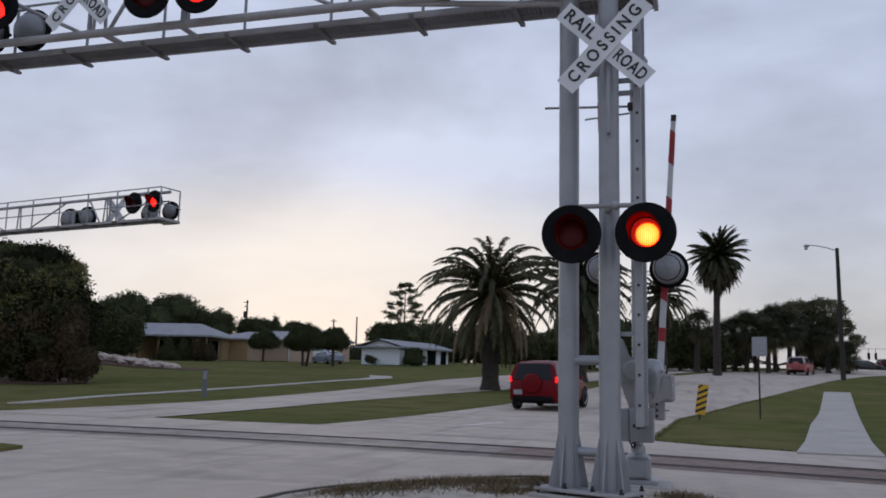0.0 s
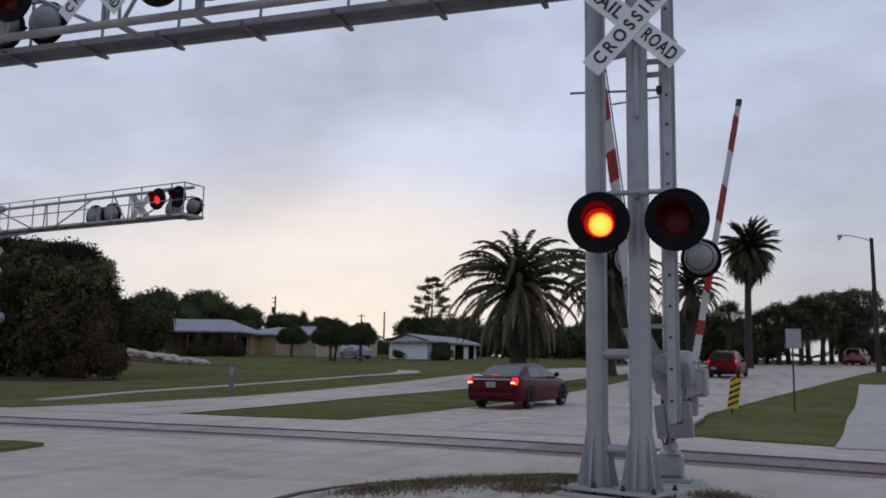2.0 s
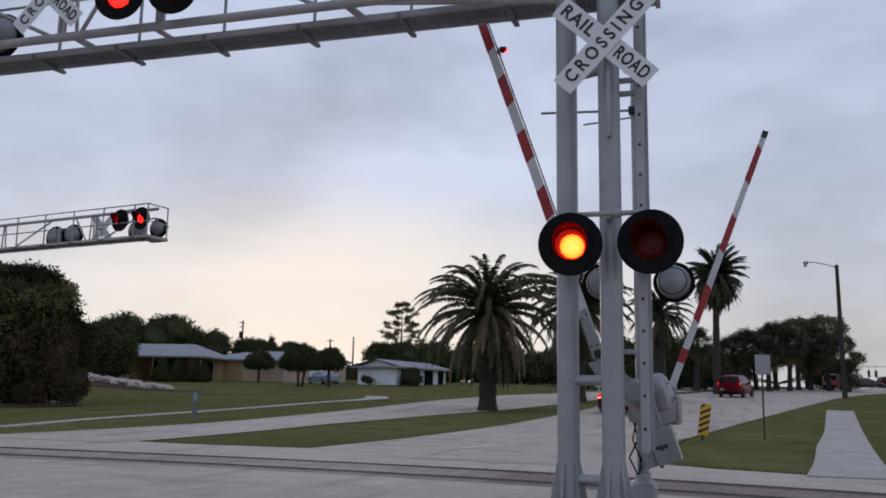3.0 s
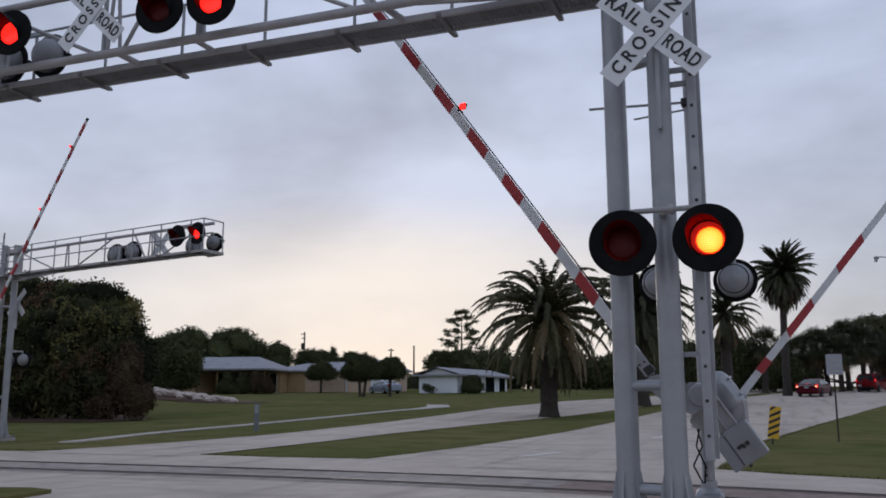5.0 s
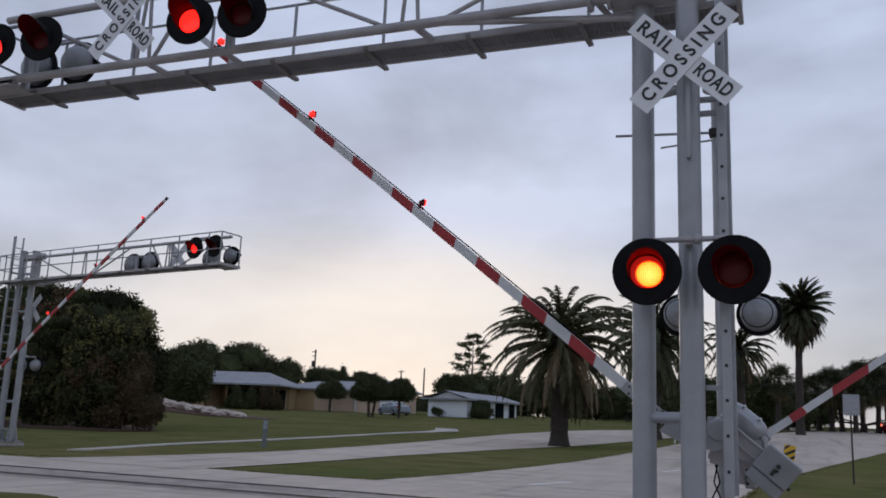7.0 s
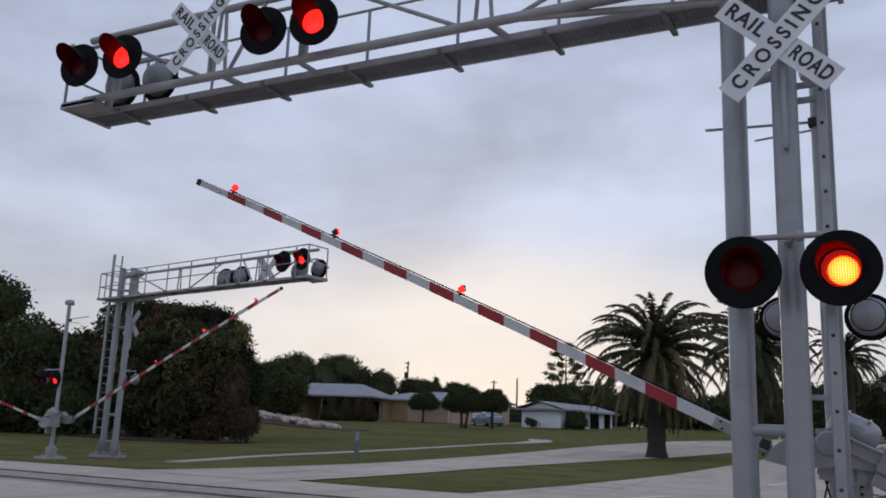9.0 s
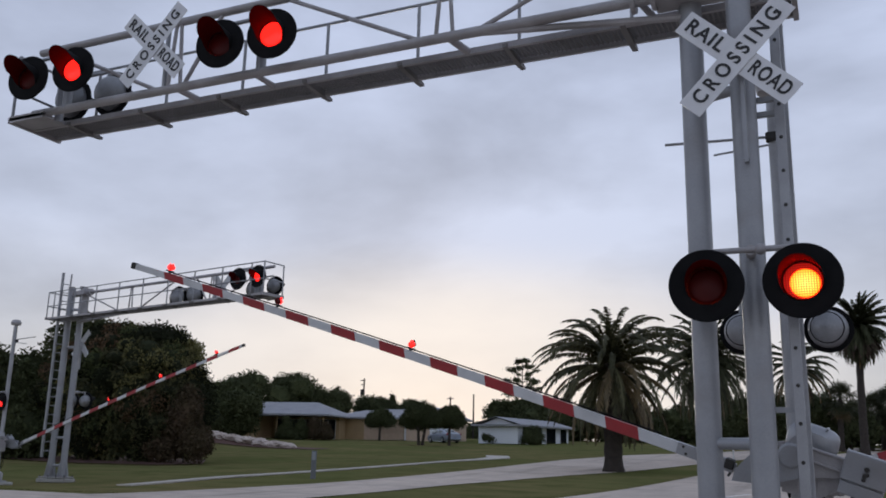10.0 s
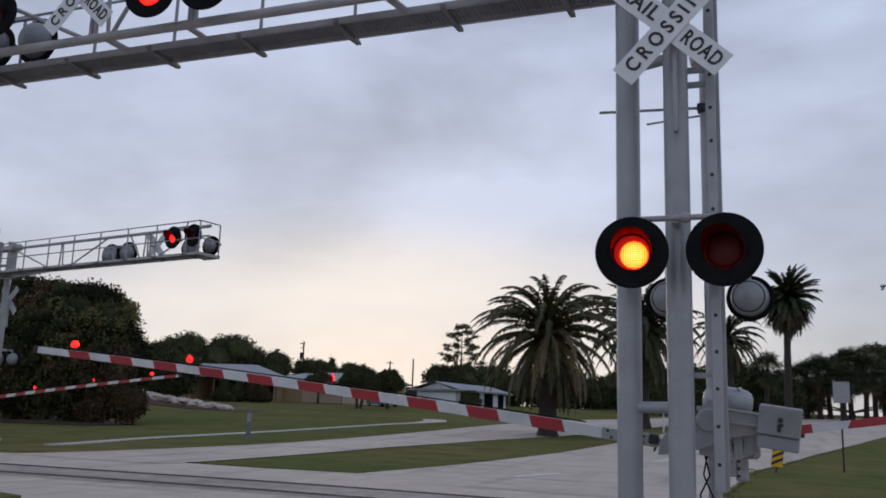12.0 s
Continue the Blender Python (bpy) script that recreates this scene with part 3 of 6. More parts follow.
def signal_lamp(parent, m, left, kind="near", disc=0.305, hood=0.30, pot=1.0):
    """A flasher: grey housing, black background disc, hood and lens. m: centre of the disc's face, looking along -y."""
    bm = bmesh.new()
    R = Matrix.Rotation(radians(90), 4, "X")          # local z of the lathe -> -y
    back = Matrix.Rotation(radians(-90), 4, "X")      # -> +y
    lathe(bm, [(0.205 * pot, 0.0), (0.207 * pot, 0.035), (0.203 * pot, 0.07), (0.192 * pot, 0.11), (0.172 * pot, 0.15), (0.14 * pot, 0.185), (0.10 * pot, 0.21), (0.05 * pot, 0.226), (0.002, 0.23)], back, 24)
    rod(bm, (0, 0.1, 0.17), (0, 0.1, 0.30), 0.028, seg=10)
    body = part("signal_lamp", bm, POT, parent, smooth=True)
    body.matrix_parent_inverse = Matrix.Identity(4)
    body.matrix_basis = m
    bm = bmesh.new()
    lathe(bm, [(0.165, -0.010), (0.165, 0.012), (disc - 0.008, 0.012), (disc, 0.004), (disc, -0.012), (0.165, -0.012)], R, 36)
    bmesh.ops.recalc_face_normals(bm, faces=bm.faces)
    part("background_disc", bm, BLACK, body, "round black background disc")
    bm = bmesh.new()
    n = 22
    ring = []
    for i in range(n + 1):
        a = radians(-35 + 250 * i / n)
        ln = hood * (0.30 + 0.70 * max(0.0, math.sin(a)) ** 0.6) if math.sin(a) > 0 else hood * 0.30 * (1 + math.sin(a) * 1.4)
        c, s = math.cos(a), math.sin(a)
        ring.append([bm.verts.new(p) for p in ((0.160 * c, 0.01, 0.160 * s), (0.166 * c, -max(ln, 0.01), 0.166 * s - 0.03 * ln), (0.172 * c, -max(ln, 0.01), 0.172 * s - 0.03 * ln), (0.170 * c, 0.01, 0.170 * s))])
    for p, q in zip(ring, ring[1:]):
        for j in range(3):
            # inner faces take the glow tint, lip and outside stay black
            bm.faces.new((p[j], p[j + 1], q[j + 1], q[j])).material_index = 1 if j else 0
    bmesh.ops.recalc_face_normals(bm, faces=bm.faces)
    part("hood", bm, (HOODM, BLACK), body, "black visor hood", smooth=True)
    bm = bmesh.new()
    lathe(bm, [(0.160, -0.010), (0.160, -0.16), (0.002, -0.165)], R, 24)
    part("reflector_bowl", bm, BLACK, body)
    lens = new("lens", LENS[kind])
    lens.parent = body
    tagged(lens, "red flasher lens")
    far_side = parent.matrix_world.translation.y > 5
    MOVES.append((lens, (left, pose(0, 0.03, 0), 0.073) if far_side else left))
    return body


def crossbuck(parent, m, m_back=False):
    """Two white crossed blades with black letters, face along -y."""
    face = Matrix.Rotation(radians(90), 4, "X")
    sign = None
    for ang, dy, txt in ((45, 0.0, ("CROSSING",)), (-45, 0.014, ("RAIL", "ROAD"))):
        bm = bmesh.new()
        rot = face @ Matrix.Rotation(radians(ang), 4, "Z")
        prism(bm, [(-0.61, -0.115), (0.61, -0.115), (0.61, 0.115), (-0.61, 0.115)], m @ Matrix.Translation((0, dy, 0)) @ rot, 0.006)
        bl = part("crossbuck_blade", bm, SIGNW, parent, "white crossbuck blade with black lettering")
        top = m @ Matrix.Translation((0, dy, 0)) @ rot @ Matrix.Translation((0, 0, 0.009))
        if len(txt) == 1:
            words("lettering", txt[0], 0.185, top, SIGNK, bl, 1.03, 1.5)
        else:
            for w, x in zip(txt, (-0.355, 0.36)):
                words("lettering", w, 0.185, top @ Matrix.Translation((x, 0, 0)), SIGNK, bl, 0.40, 1.15)
    return sign


def cantilever(m, tip, label, kind, cols=((-0.445, 0.46), (0.008, 0.28))):
    """Two-column signal bridge with a planar pipe truss, walkway, railing, flashers and crossbucks. tip: reach of the arm along -x."""
    c = thing("signal_cantilever", m, label, "railroad signal", "signal bridges at the crossing")
    for x, y in cols:
        bm = bmesh.new()
        rod(bm, (x, y, 0.15), (x, y, 6.75), 0.109, seg=28)
        rod(bm, (x, y, 6.75), (x, y, 6.78), 0.125, seg=28)
        part("column", bm, GALV, c, "tall round grey steel column", smooth=True)
        for a in range(0, 360, 60):
            bm = bmesh.new()
            d = Vector((math.cos(radians(a + 15)), math.sin(radians(a + 15)), 0))
            M = Matrix.Translation((x, y, 0.16)) @ Matrix.Rotation(radians(a + 15), 4, "Z") @ Matrix.Rotation(radians(90), 4, "X") @ Matrix.Translation((0, 0, -0.008))
            prism(bm, [(0.09, 0), (0.205, 0), (0.205, 0.03), (0.113, 0.53), (0.09, 0.53)], M, 0.016)
            part("gusset", bm, GALV, c)
    bm = bmesh.new()
    ax = Vector((cols[1][0] - cols[0][0], cols[1][1] - cols[0][1], 0))
    mid = Vector(((cols[0][0] + cols[1][0]) / 2, (cols[0][1] + cols[1][1]) / 2, 0.145))
    box(bm, mid, (ax.length + 0.52, 0.54, 0.035), Matrix.Rotation(math.atan2(ax.y, ax.x), 3, "Z"), bevel=0.006)
    part("base_plate", bm, STEEL, c)
    bm = bmesh.new()
    box(bm, mid - Vector((0, 0, 0.11)), (ax.length + 0.62, 0.62, 0.13), Matrix.Rotation(math.atan2(ax.y, ax.x), 3, "Z"), bevel=0.02)
    part("foundation", bm, CONC, c, "low concrete foundation")
    for sx in (-0.3, -0.1, 0.1, 0.3):
        for sy in (-0.22, 0.22):
            bm = bmesh.new()
            u = ax.normalized()
            v = Vector((-u.y, u.x, 0))
            p = mid + u * sx * 1.6 + v * sy
            rod(bm, p - Vector((0, 0, 0.06)), p + Vector((0, 0, 0.07)), 0.016, seg=6)
            rod(bm, p + Vector((0, 0, 0.018)), p + Vector((0, 0, 0.040)), 0.028, seg=6)
            part("anchor_bolt", bm, DARK, c)
    for z in (0.53, 1.47, 4.60, 5.95):
        bm = bmesh.new()
        rod(bm, (cols[0][0], cols[0][1], z), (cols[1][0], cols[1][1], z), 0.05, seg=14)
        part("cross_tie", bm, GALV, c, smooth=True)
    # truss
    zlo, zup, y0, zw = 5.65, 6.54, 0.30, 5.59
    xr = -0.05
    for z, r in ((zlo, 0.055), (zup, 0.05)):
        bm = bmesh.new()
        rod(bm, (xr, y0, z), (-tip + 0.35, y0, z), r, seg=14)
        part("chord", bm, STEEL, c, "grey steel truss pipe", smooth=True)
    nb = max(5, round(tip / 1.24))
    xs = [-1.12 - 1.26 * i for i in range(nb) if 1.12 + 1.26 * i < tip - 0.1]
    span = tip / 9.38

    def strut(name, p, q, r):
        bm = bmesh.new()
        rod(bm, p, q, r, seg=8)
        part(name, bm, STEEL, c)

    # narrow A pairs of uprights, long braces rising between them
    for xa in (-2.97 * span, -6.64 * span):
        for dx in (-0.10, 0.10):
            strut("truss_strut", (xa + dx, y0, zlo), (xa + dx * 0.35, y0, zup), 0.024)
        strut("walkway_hanger", (xa + 0.04, y0, zlo), (xa + 0.16, 0.60, zw), 0.042)
    for xa, xb in ((-3.22, -5.05), (-2.62, -0.50), (-6.50, -5.95), (-6.86, -8.75)):
        strut("truss_brace", (xa * span, y0, zlo), (xb * span, y0, zup), 0.026)
    for xa in (-5.44 * span, -0.90):
        strut("walkway_hanger", (xa, y0, zlo), (xa + 0.10, 0.60, zw), 0.035)
    # fork pipe from the chord to the foot of the saddle
    strut("truss_brace", (-2.66 * span, y0, zlo - 0.01), (-0.50, 0.42, zlo - 0.19), 0.038)
    for x in xs:
        bm = bmesh.new()
        prism(bm, [(0.56, zw + 0.005), (1.06, zw + 0.005), (1.16, zw - 0.015), (1.16, zw - 0.045), (0.98, zw - 0.06), (0.56, zw - 0.035)], Matrix.Translation((x - 0.028, 0, 0)) @ Matrix(((0, 0, 1, 0), (1, 0, 0, 0), (0, 1, 0, 0), (0, 0, 0, 1))), 0.056)
        bmesh.ops.recalc_face_normals(bm, faces=bm.faces)
        part("walkway_bracket", bm, GRATE, c)
    # walkway: edge channels and grating bars
    x0, x1 = 0.48, -tip
    for y in (0.60, 1.0):
        bm = bmesh.new()
        box(bm, ((x0 + x1) / 2, y, zw), (x0 - x1, 0.04, 0.07))
        part("walkway_edge", bm, STEEL, c)
    for x in (x0, x1):
        bm = bmesh.new()
        box(bm, (x, 0.64, zw), (0.05, 0.86, 0.085))
        part("walkway_end", bm, STEEL, c)
    bm = bmesh.new()
    n = int((x0 - x1) / 0.05)
    for i in range(1, n):
        box(bm, (x0 + (x1 - x0) * i / n, 0.80, zw + 0.02), (0.014, 0.38, 0.03))
    for k in range(6):
        box(bm, ((x0 + x1) / 2, 0.66 + 0.056 * k, zw + 0.02), (x0 - x1 - 0.06, 0.014, 0.032))
    part("walkway_grating", bm, GRATE, c, "open steel grating walkway")
    bm = bmesh.new()
    box(bm, (x1 + 0.32, 0.40, zw), (0.62, 0.40, 0.05), bevel=0.004)
    box(bm, (x1 + 0.32, 0.22, zw), (0.62, 0.04, 0.09))
    part("end_platform", bm, STEEL, c, "steel plate platform at the arm's end")
    # handrail behind the walkway
    hx = [x0, 0.1] + xs + [x1]
    for x in hx:
        bm = bmesh.new()
        rod(bm, (x, 1.02, zw - 0.03), (x, 1.02, 6.53), 0.021, seg=8)
        part("rail_post", bm, GALV, c)
    for z in (6.03, 6.53):
        bm = bmesh.new()
        rod(bm, (x0, 1.02, z), (x1, 1.02, z), 0.019, seg=8)
        part("handrail", bm, GALV, c)
    for x in (x0, x1):
        for z in (6.03, 6.53):
            bm = bmesh.new()
            rod(bm, (x, 1.02, z), (x, 0.25, z), 0.019, seg=8)
            part("handrail_return", bm, GALV, c)
        bm = bmesh.new()
        rod(bm, (x, 0.25, zw - 0.03), (x, 0.25, 6.53), 0.021, seg=8)
        part("rail_post", bm, GALV, c)
    # bolted joint where the arm meets the columns
    bm = bmesh.new()
    for z in (zlo, zup):
        box(bm, (-0.28, 0.33, z), (0.95, 0.30, 0.16), bevel=0.01)
    box(bm, (-0.62, 0.30, 6.15), (0.05, 0.30, 1.15), bevel=0.006)
    part("arm_saddle", bm, STEEL, c)
    for dx, dz in ((-0.95, 0), (-0.75, 0), (-0.95, 0.9), (-0.75, 0.9)):
        bm = bmesh.new()
        lathe(bm, [(0.055, -0.02), (0.12, -0.02), (0.12, 0.02), (0.055, 0.02)], Matrix.Translation((dx, y0, zlo + dz)) @ Matrix.Rotation(radians(90), 4, "Y"), 18)
        part("flange", bm, STEEL, c)
    # ladder beside the columns
    lx, ly = 0.30, 0.52
    for dy in (-0.17, 0.17):
        bm = bmesh.new()
        box(bm, (lx + (0.02 if dy > 0 else 0), ly + dy, 4.05), (0.085, 0.022, 6.5), bevel=0.004)
        box(bm, (lx - 0.04, ly + dy + (0.02 if dy < 0 else -0.02), 4.05), (0.008, 0.05, 6.5))
        part("ladder_rail", bm, ALUM, c, "pale aluminium ladder rail")
    z = 1.018
    while z < 7.1:
        bm = bmesh.new()
        rod(bm, (lx, ly - 0.18, z), (lx, ly + 0.18, z), 0.016, seg=8)
        part("ladder_rung", bm, ALUM, c)
        bm = bmesh.new()
        rod(bm, (lx, ly - 0.187, z), (lx, ly - 0.17, z), 0.017, seg=8)
        part("rung_bolt", bm, DARK, c)
        z += 0.3093
    for z in (1.75, 4.36, 4.50):
        bm = bmesh.new()
        box(bm, ((lx - 0.03) / 2, 0.40, z), (lx + 0.03, 0.05, 0.045))
        part("ladder_bracket", bm, GALV, c)
    # flashers low on the column
    left, right = True, False
    ox = min(cols, key=lambda p: p[1])[0] - 0.008
    zl = 2.74
    bm = bmesh.new()
    rod(bm, (ox - 0.34, 0.0, zl + 0.30), (ox + 0.40, 0.0, zl + 0.30), 0.026, seg=10)
    rod(bm, (ox + 0.02, 0.0, zl + 0.30), (ox, 0.28, zl + 0.30), 0.045, seg=12)
    ball(bm, (ox + 0.10, 0.0, zl + 0.30), 0.05, 2)
    part("lamp_crossarm", bm, STEEL, c, "steel crossarm carrying the two flashers", smooth=True)
    signal_lamp(c, pose(ox - 0.335, -0.10, zl, 0, 0, 6), left, kind)
    signal_lamp(c, pose(ox + 0.405, -0.10, zl, 0, 0, -4), right, kind)
    # flashers on the arm
    away = kind != "near"
    for x, z, y, turn, side in ((-8.84, 6.02, -0.02, 9, left), (-8.04, 6.01, -0.02, 9, right), (-5.71, 5.94, -0.02, 10, left), (-4.98, 5.93, -0.02, 10, right)):
        low = away and x > -6
        signal_lamp(c, pose(x * span + (0.16 if low else 0), y, z + (0.11 if low else 0), 0, 0, turn), side, "far", disc=0.37 if low else 0.305, hood=0.37, pot=1.25 if low else 1.0)
    for x, side in ((-9.12, right), (-8.38, left)):
        signal_lamp(c, pose(x * span, 1.0, 6.12, 0, 0, 180), side, "far", disc=0.33, pot=1.2)
    for xa, xb, y, zz in ((-8.85, -8.03, 0.10, 6.31), (-5.72, -4.96, 0.10, 6.23), (-9.13, -8.37, 0.9, 6.42)):
        bm = bmesh.new()
        rod(bm, (xa * span, y, zz), (xb * span, y, zz), 0.026, seg=10)
        xm = (xa + xb) / 2 * span
        rod(bm, (xm, y, zz), (xm, 0.30 if y < 0.5 else 0.46, zz), 0.04, seg=10)
        rod(bm, (xm, 0.30 if y < 0.5 else 0.46, zlo if y < 0.5 else 5.56), (xm, 0.30 if y < 0.5 else 0.46, zz), 0.06, seg=12)
        part("lamp_crossarm", bm, GALV, c, smooth=True)
    # crossbucks
    bm = bmesh.new()
    box(bm, (ox + 0.025, 0.11, 4.33), (0.035, 0.07, 0.99))
    box(bm, (ox + 0.01, 0.12, 4.75), (0.10, 0.12, 0.10))
    part("sign_strap", bm, GALV, c)
    bm = bmesh.new()
    rod(bm, (ox + 0.025, 0.085, 3.856), (ox + 0.025, 0.11, 3.856), 0.022, seg=8)
    part("strap_bolt", bm, DARK, c)
    crossbuck(c, pose(ox + (0.23 if away else 0), -0.01, 4.778, 0, -1.4, 0))
    crossbuck(c, pose(-6.80 * span, 0.05, 6.15, 0, -2, 0))
    bm = bmesh.new()
    rod(bm, (-6.80 * span, 0.10, 6.13), (-6.80 * span, 0.30, 6.13), 0.03, seg=8)
    rod(bm, (-6.80 * span, 0.30, zlo), (-6.80 * span, 0.30, zup), 0.03, seg=8)
    part("sign_post", bm, GALV, c)
    return c


DROOP = 0.0021  # the long booms hang a little towards their tips


def arm_rows(home, table, sign=1):
    return [(t, home @ pose(0, 0, 0, 0, sign * a, 0)) for t, a in table]


def striped_beam(name, length, parent, h0, h1, start, label, depth=0.05, stripe=0.41, first=None, droop=0.0):
    """A tapered gate arm along -x: a white boom with red reflective bands wrapped on it, its root at x = -start."""
    def bar(bm, a, b, grow, slant):
        n = max(1, round((b - a) / 0.5))
        rings = []
        for k in range(n + 1):
            x = a + (b - a) * k / n
            h = h0 + (h1 - h0) * x / length + 2 * grow
            ring = []
            for y, sz in ((-1, 1), (1, 1), (1, -1), (-1, -1)):
                px = x + (slant if sz > 0 else 0)
                ring.append(bm.verts.new((-px, y * (depth / 2 + grow), sz * h / 2 - droop * px * px)))
            rings.append(ring)
        for p, q in zip(rings, rings[1:]):
            for j in range(4):
                bm.faces.new((p[j], p[(j + 1) % 4], q[(j + 1) % 4], q[j]))
        bm.faces.new(rings[0][::-1])
        bm.faces.new(rings[-1])
        bmesh.ops.recalc_face_normals(bm, faces=bm.faces)

    bm = bmesh.new()
    bar(bm, start, length, 0.0, 0.0)
    beam = part(name, bm, GATEW, parent, label)
    x = first or start + stripe
    while x + 0.9 * stripe < length:
        bm = bmesh.new()
        bar(bm, x, min(x + stripe, length - 0.052), 0.003, 0.05)
        part("red_band", bm, GATER, beam)
        x += 2 * stripe
    bm = bmesh.new()
    bar(bm, length - 0.08, length + 0.004, 0.003, 0.0)
    part("end_cap", bm, DARK, beam, "dark end cap")
    return beam


def crossing_gate(m, label, main_table, side_table, lamp_xs, reach=8.83, root=0.118, end=0.082, rear=(-0.43, 0.38), rear_disc=0.235, side_turn=0, side_reach=3.38, axis=(0, 0)):
    """Gate mast with mechanism, striped road arm, counterweight, short sidewalk arm, rear flashers and bell."""
    g = thing("crossing_gate", m, label, "crossing gate", "gates at the crossing")
    mx, my = 0.16, 1.92
    bm = bmesh.new()
    rod(bm, (mx, my, 0.05), (mx, my, 5.12), 0.065, seg=18)
    part("mast", bm, ALUM, g, "slim grey gate mast", smooth=True)
    bm = bmesh.new()
    box(bm, (mx, my, 0.03), (0.75, 0.75, 0.10), bevel=0.02)
    part("foundation", bm, CONC, g)
    bm = bmesh.new()
    box(bm, (mx, my, 0.10), (0.46, 0.46, 0.05), bevel=0.01)
    box(bm, (mx, my, 0.25), (0.29, 0.29, 0.27), bevel=0.03)
    lathe(bm, [(0.14, 0.38), (0.12, 0.41), (0.085, 0.43), (0.085, 0.50), (0.066, 0.51)], Matrix.Translation((mx, my, 0)), 18)
    box(bm, (mx, my - 0.15, 0.25), (0.22, 0.02, 0.19), bevel=0.006)
    part("junction_base", bm, ALUM, g, "cast aluminium junction box base")
    bm = bmesh.new()
    rod(bm, (mx, my, 5.10), (mx, my, 5.18), 0.05, seg=12)
    lathe(bm, [(0.02, 0.0), (0.15, 0.02), (0.165, 0.10), (0.12, 0.18), (0.002, 0.21)], Matrix.Translation((mx, my, 5.16)), 18)
    part("bell", bm, STEEL, g, "grey warning bell on the mast top", smooth=True)
    bm = bmesh.new()
    rod(bm, (mx, my, 4.68), (mx - 1.14, my, 4.73), 0.016, seg=8)
    rod(bm, (mx, my, 4.60), (mx - 0.62, my - 0.05, 4.53), 0.012, seg=8)
    part("arm_rod", bm, GALV, g)
    bm = bmesh.new()
    box(bm, (mx - 0.02, my - 0.05, 4.66), (0.13, 0.12, 0.09), bevel=0.01)
    part("rod_clamp", bm, DARK, g)
    # mechanism: ribbed casting on the mast, the drive case under it
    bm = bmesh.new()
    box(bm, (0.44, 2.02, 1.19), (0.30, 0.30, 0.33), bevel=0.03)
    box(bm, (0.22, 1.98, 1.30), (0.26, 0.34, 0.26), bevel=0.03)
    prism(bm, [(0.02, 1.05), (0.36, 1.00), (0.58, 1.10), (0.56, 1.30), (0.02, 1.34)], Matrix.Translation((0, 2.24, 0)) @ Matrix.Rotation(radians(90), 4, "X"), 0.42)
    for x in (0.34, 0.44, 0.54):
        box(bm, (x, 1.85, 1.19), (0.025, 0.06, 0.30), bevel=0.004)
    part("mechanism", bm, STEEL, g, "grey cast gate mechanism housing")
    bm = bmesh.new()
    box(bm, (0.415, 1.98, 0.95), (0.12, 0.16, 0.28), bevel=0.015)
    box(bm, (0.33, 1.92, 0.93), (0.07, 0.08, 0.16), bevel=0.01)
    rod(bm, (0.40, 1.90, 0.93), (0.53, 1.90, 0.93), 0.008, seg=6)
    part("drive_case", bm, STEEL, g)
    for x, y, z in ((0.385, 1.90, 0.86), (0.385, 1.90, 0.93), (0.385, 1.90, 1.00), (mx - 0.02, my - 0.07, 0.56), (mx - 0.02, my - 0.07, 0.64)):
        bm = bmesh.new()
        rod(bm, (x, y - 0.015, z), (x, y + 0.01, z), 0.016, seg=8)
        part("case_bolt", bm, DARK, g)
    for z in (1.12, 1.50):
        bm = bmesh.new()
        lathe(bm, [(0.066, -0.03), (0.105, -0.03), (0.105, 0.03), (0.066, 0.03)], Matrix.Translation((mx, my, z)), 16)
        box(bm, (mx - 0.13, my, z), (0.06, 0.14, 0.055), bevel=0.006)
        part("mast_clamp", bm, STEEL, g)
    for dx, sway in ((-0.09, 0.05), (-0.06, -0.04)):
        bm = bmesh.new()
        pts = [(mx + dx, my - 0.08, 1.06), (mx + dx + sway, my - 0.12, 0.86), (mx + dx - sway, my - 0.10, 0.66), (mx + dx * 0.6, my - 0.08, 0.48)]
        for p, q in zip(pts, pts[1:]):
            rod(bm, p, q, 0.009, seg=6)
        part("cable", bm, BLACK, g, "black cable")
    bm = bmesh.new()
    rod(bm, (0.145, 1.60, 1.41), (0.145, 2.32, 1.41), 0.05, seg=14)
    part("drive_shaft", bm, STEEL, g)
    home = pose(0.145, 1.80, 1.41, axis[0], 0, axis[1])
    zb = -0.29
    flat = Matrix.Rotation(radians(90), 4, "X")
    bm = bmesh.new()
    for y in (-0.235, -0.11):
        prism(bm, [(0.14, 0.12), (-0.01, 0.20), (-0.16, -0.05), (-0.35, -0.12), (-0.44, -0.29), (-0.44, -0.41), (-0.14, -0.34), (0.12, -0.18)], Matrix.Translation((0, y, 0)) @ flat, 0.016)
    lathe(bm, [(0.002, 0.08), (0.10, 0.08), (0.12, 0.10), (0.12, 0.265), (0.10, 0.28), (0.002, 0.28)], flat, 22)
    box(bm, (-0.30, -0.18, -0.27), (0.14, 0.11, 0.16), bevel=0.01)
    hub = part("road_arm", bm, GALV, g, "long red and white striped gate arm on a grey bracket")
    bm = bmesh.new()
    for dy in (-0.034, 0.022):
        box(bm, (-0.74, -0.18 + dy, zb), (0.56, 0.012, 0.115), bevel=0.003)
    box(bm, (-0.55, -0.175, zb), (0.22, 0.035, 0.08), bevel=0.006)
    part("arm_sleeve", bm, ALUM, hub, "pale aluminium sleeve holding the boom")
    bm = bmesh.new()
    box(bm, (-0.505, -0.19, zb + 0.02), (0.09, 0.10, 0.10), bevel=0.012)
    rod(bm, (-0.47, -0.19, zb - 0.03), (-0.49, -0.19, zb - 0.10), 0.012, seg=6)
    part("sleeve_clamp", bm, DARK, hub, "dark steel clamp on the boom sleeve")
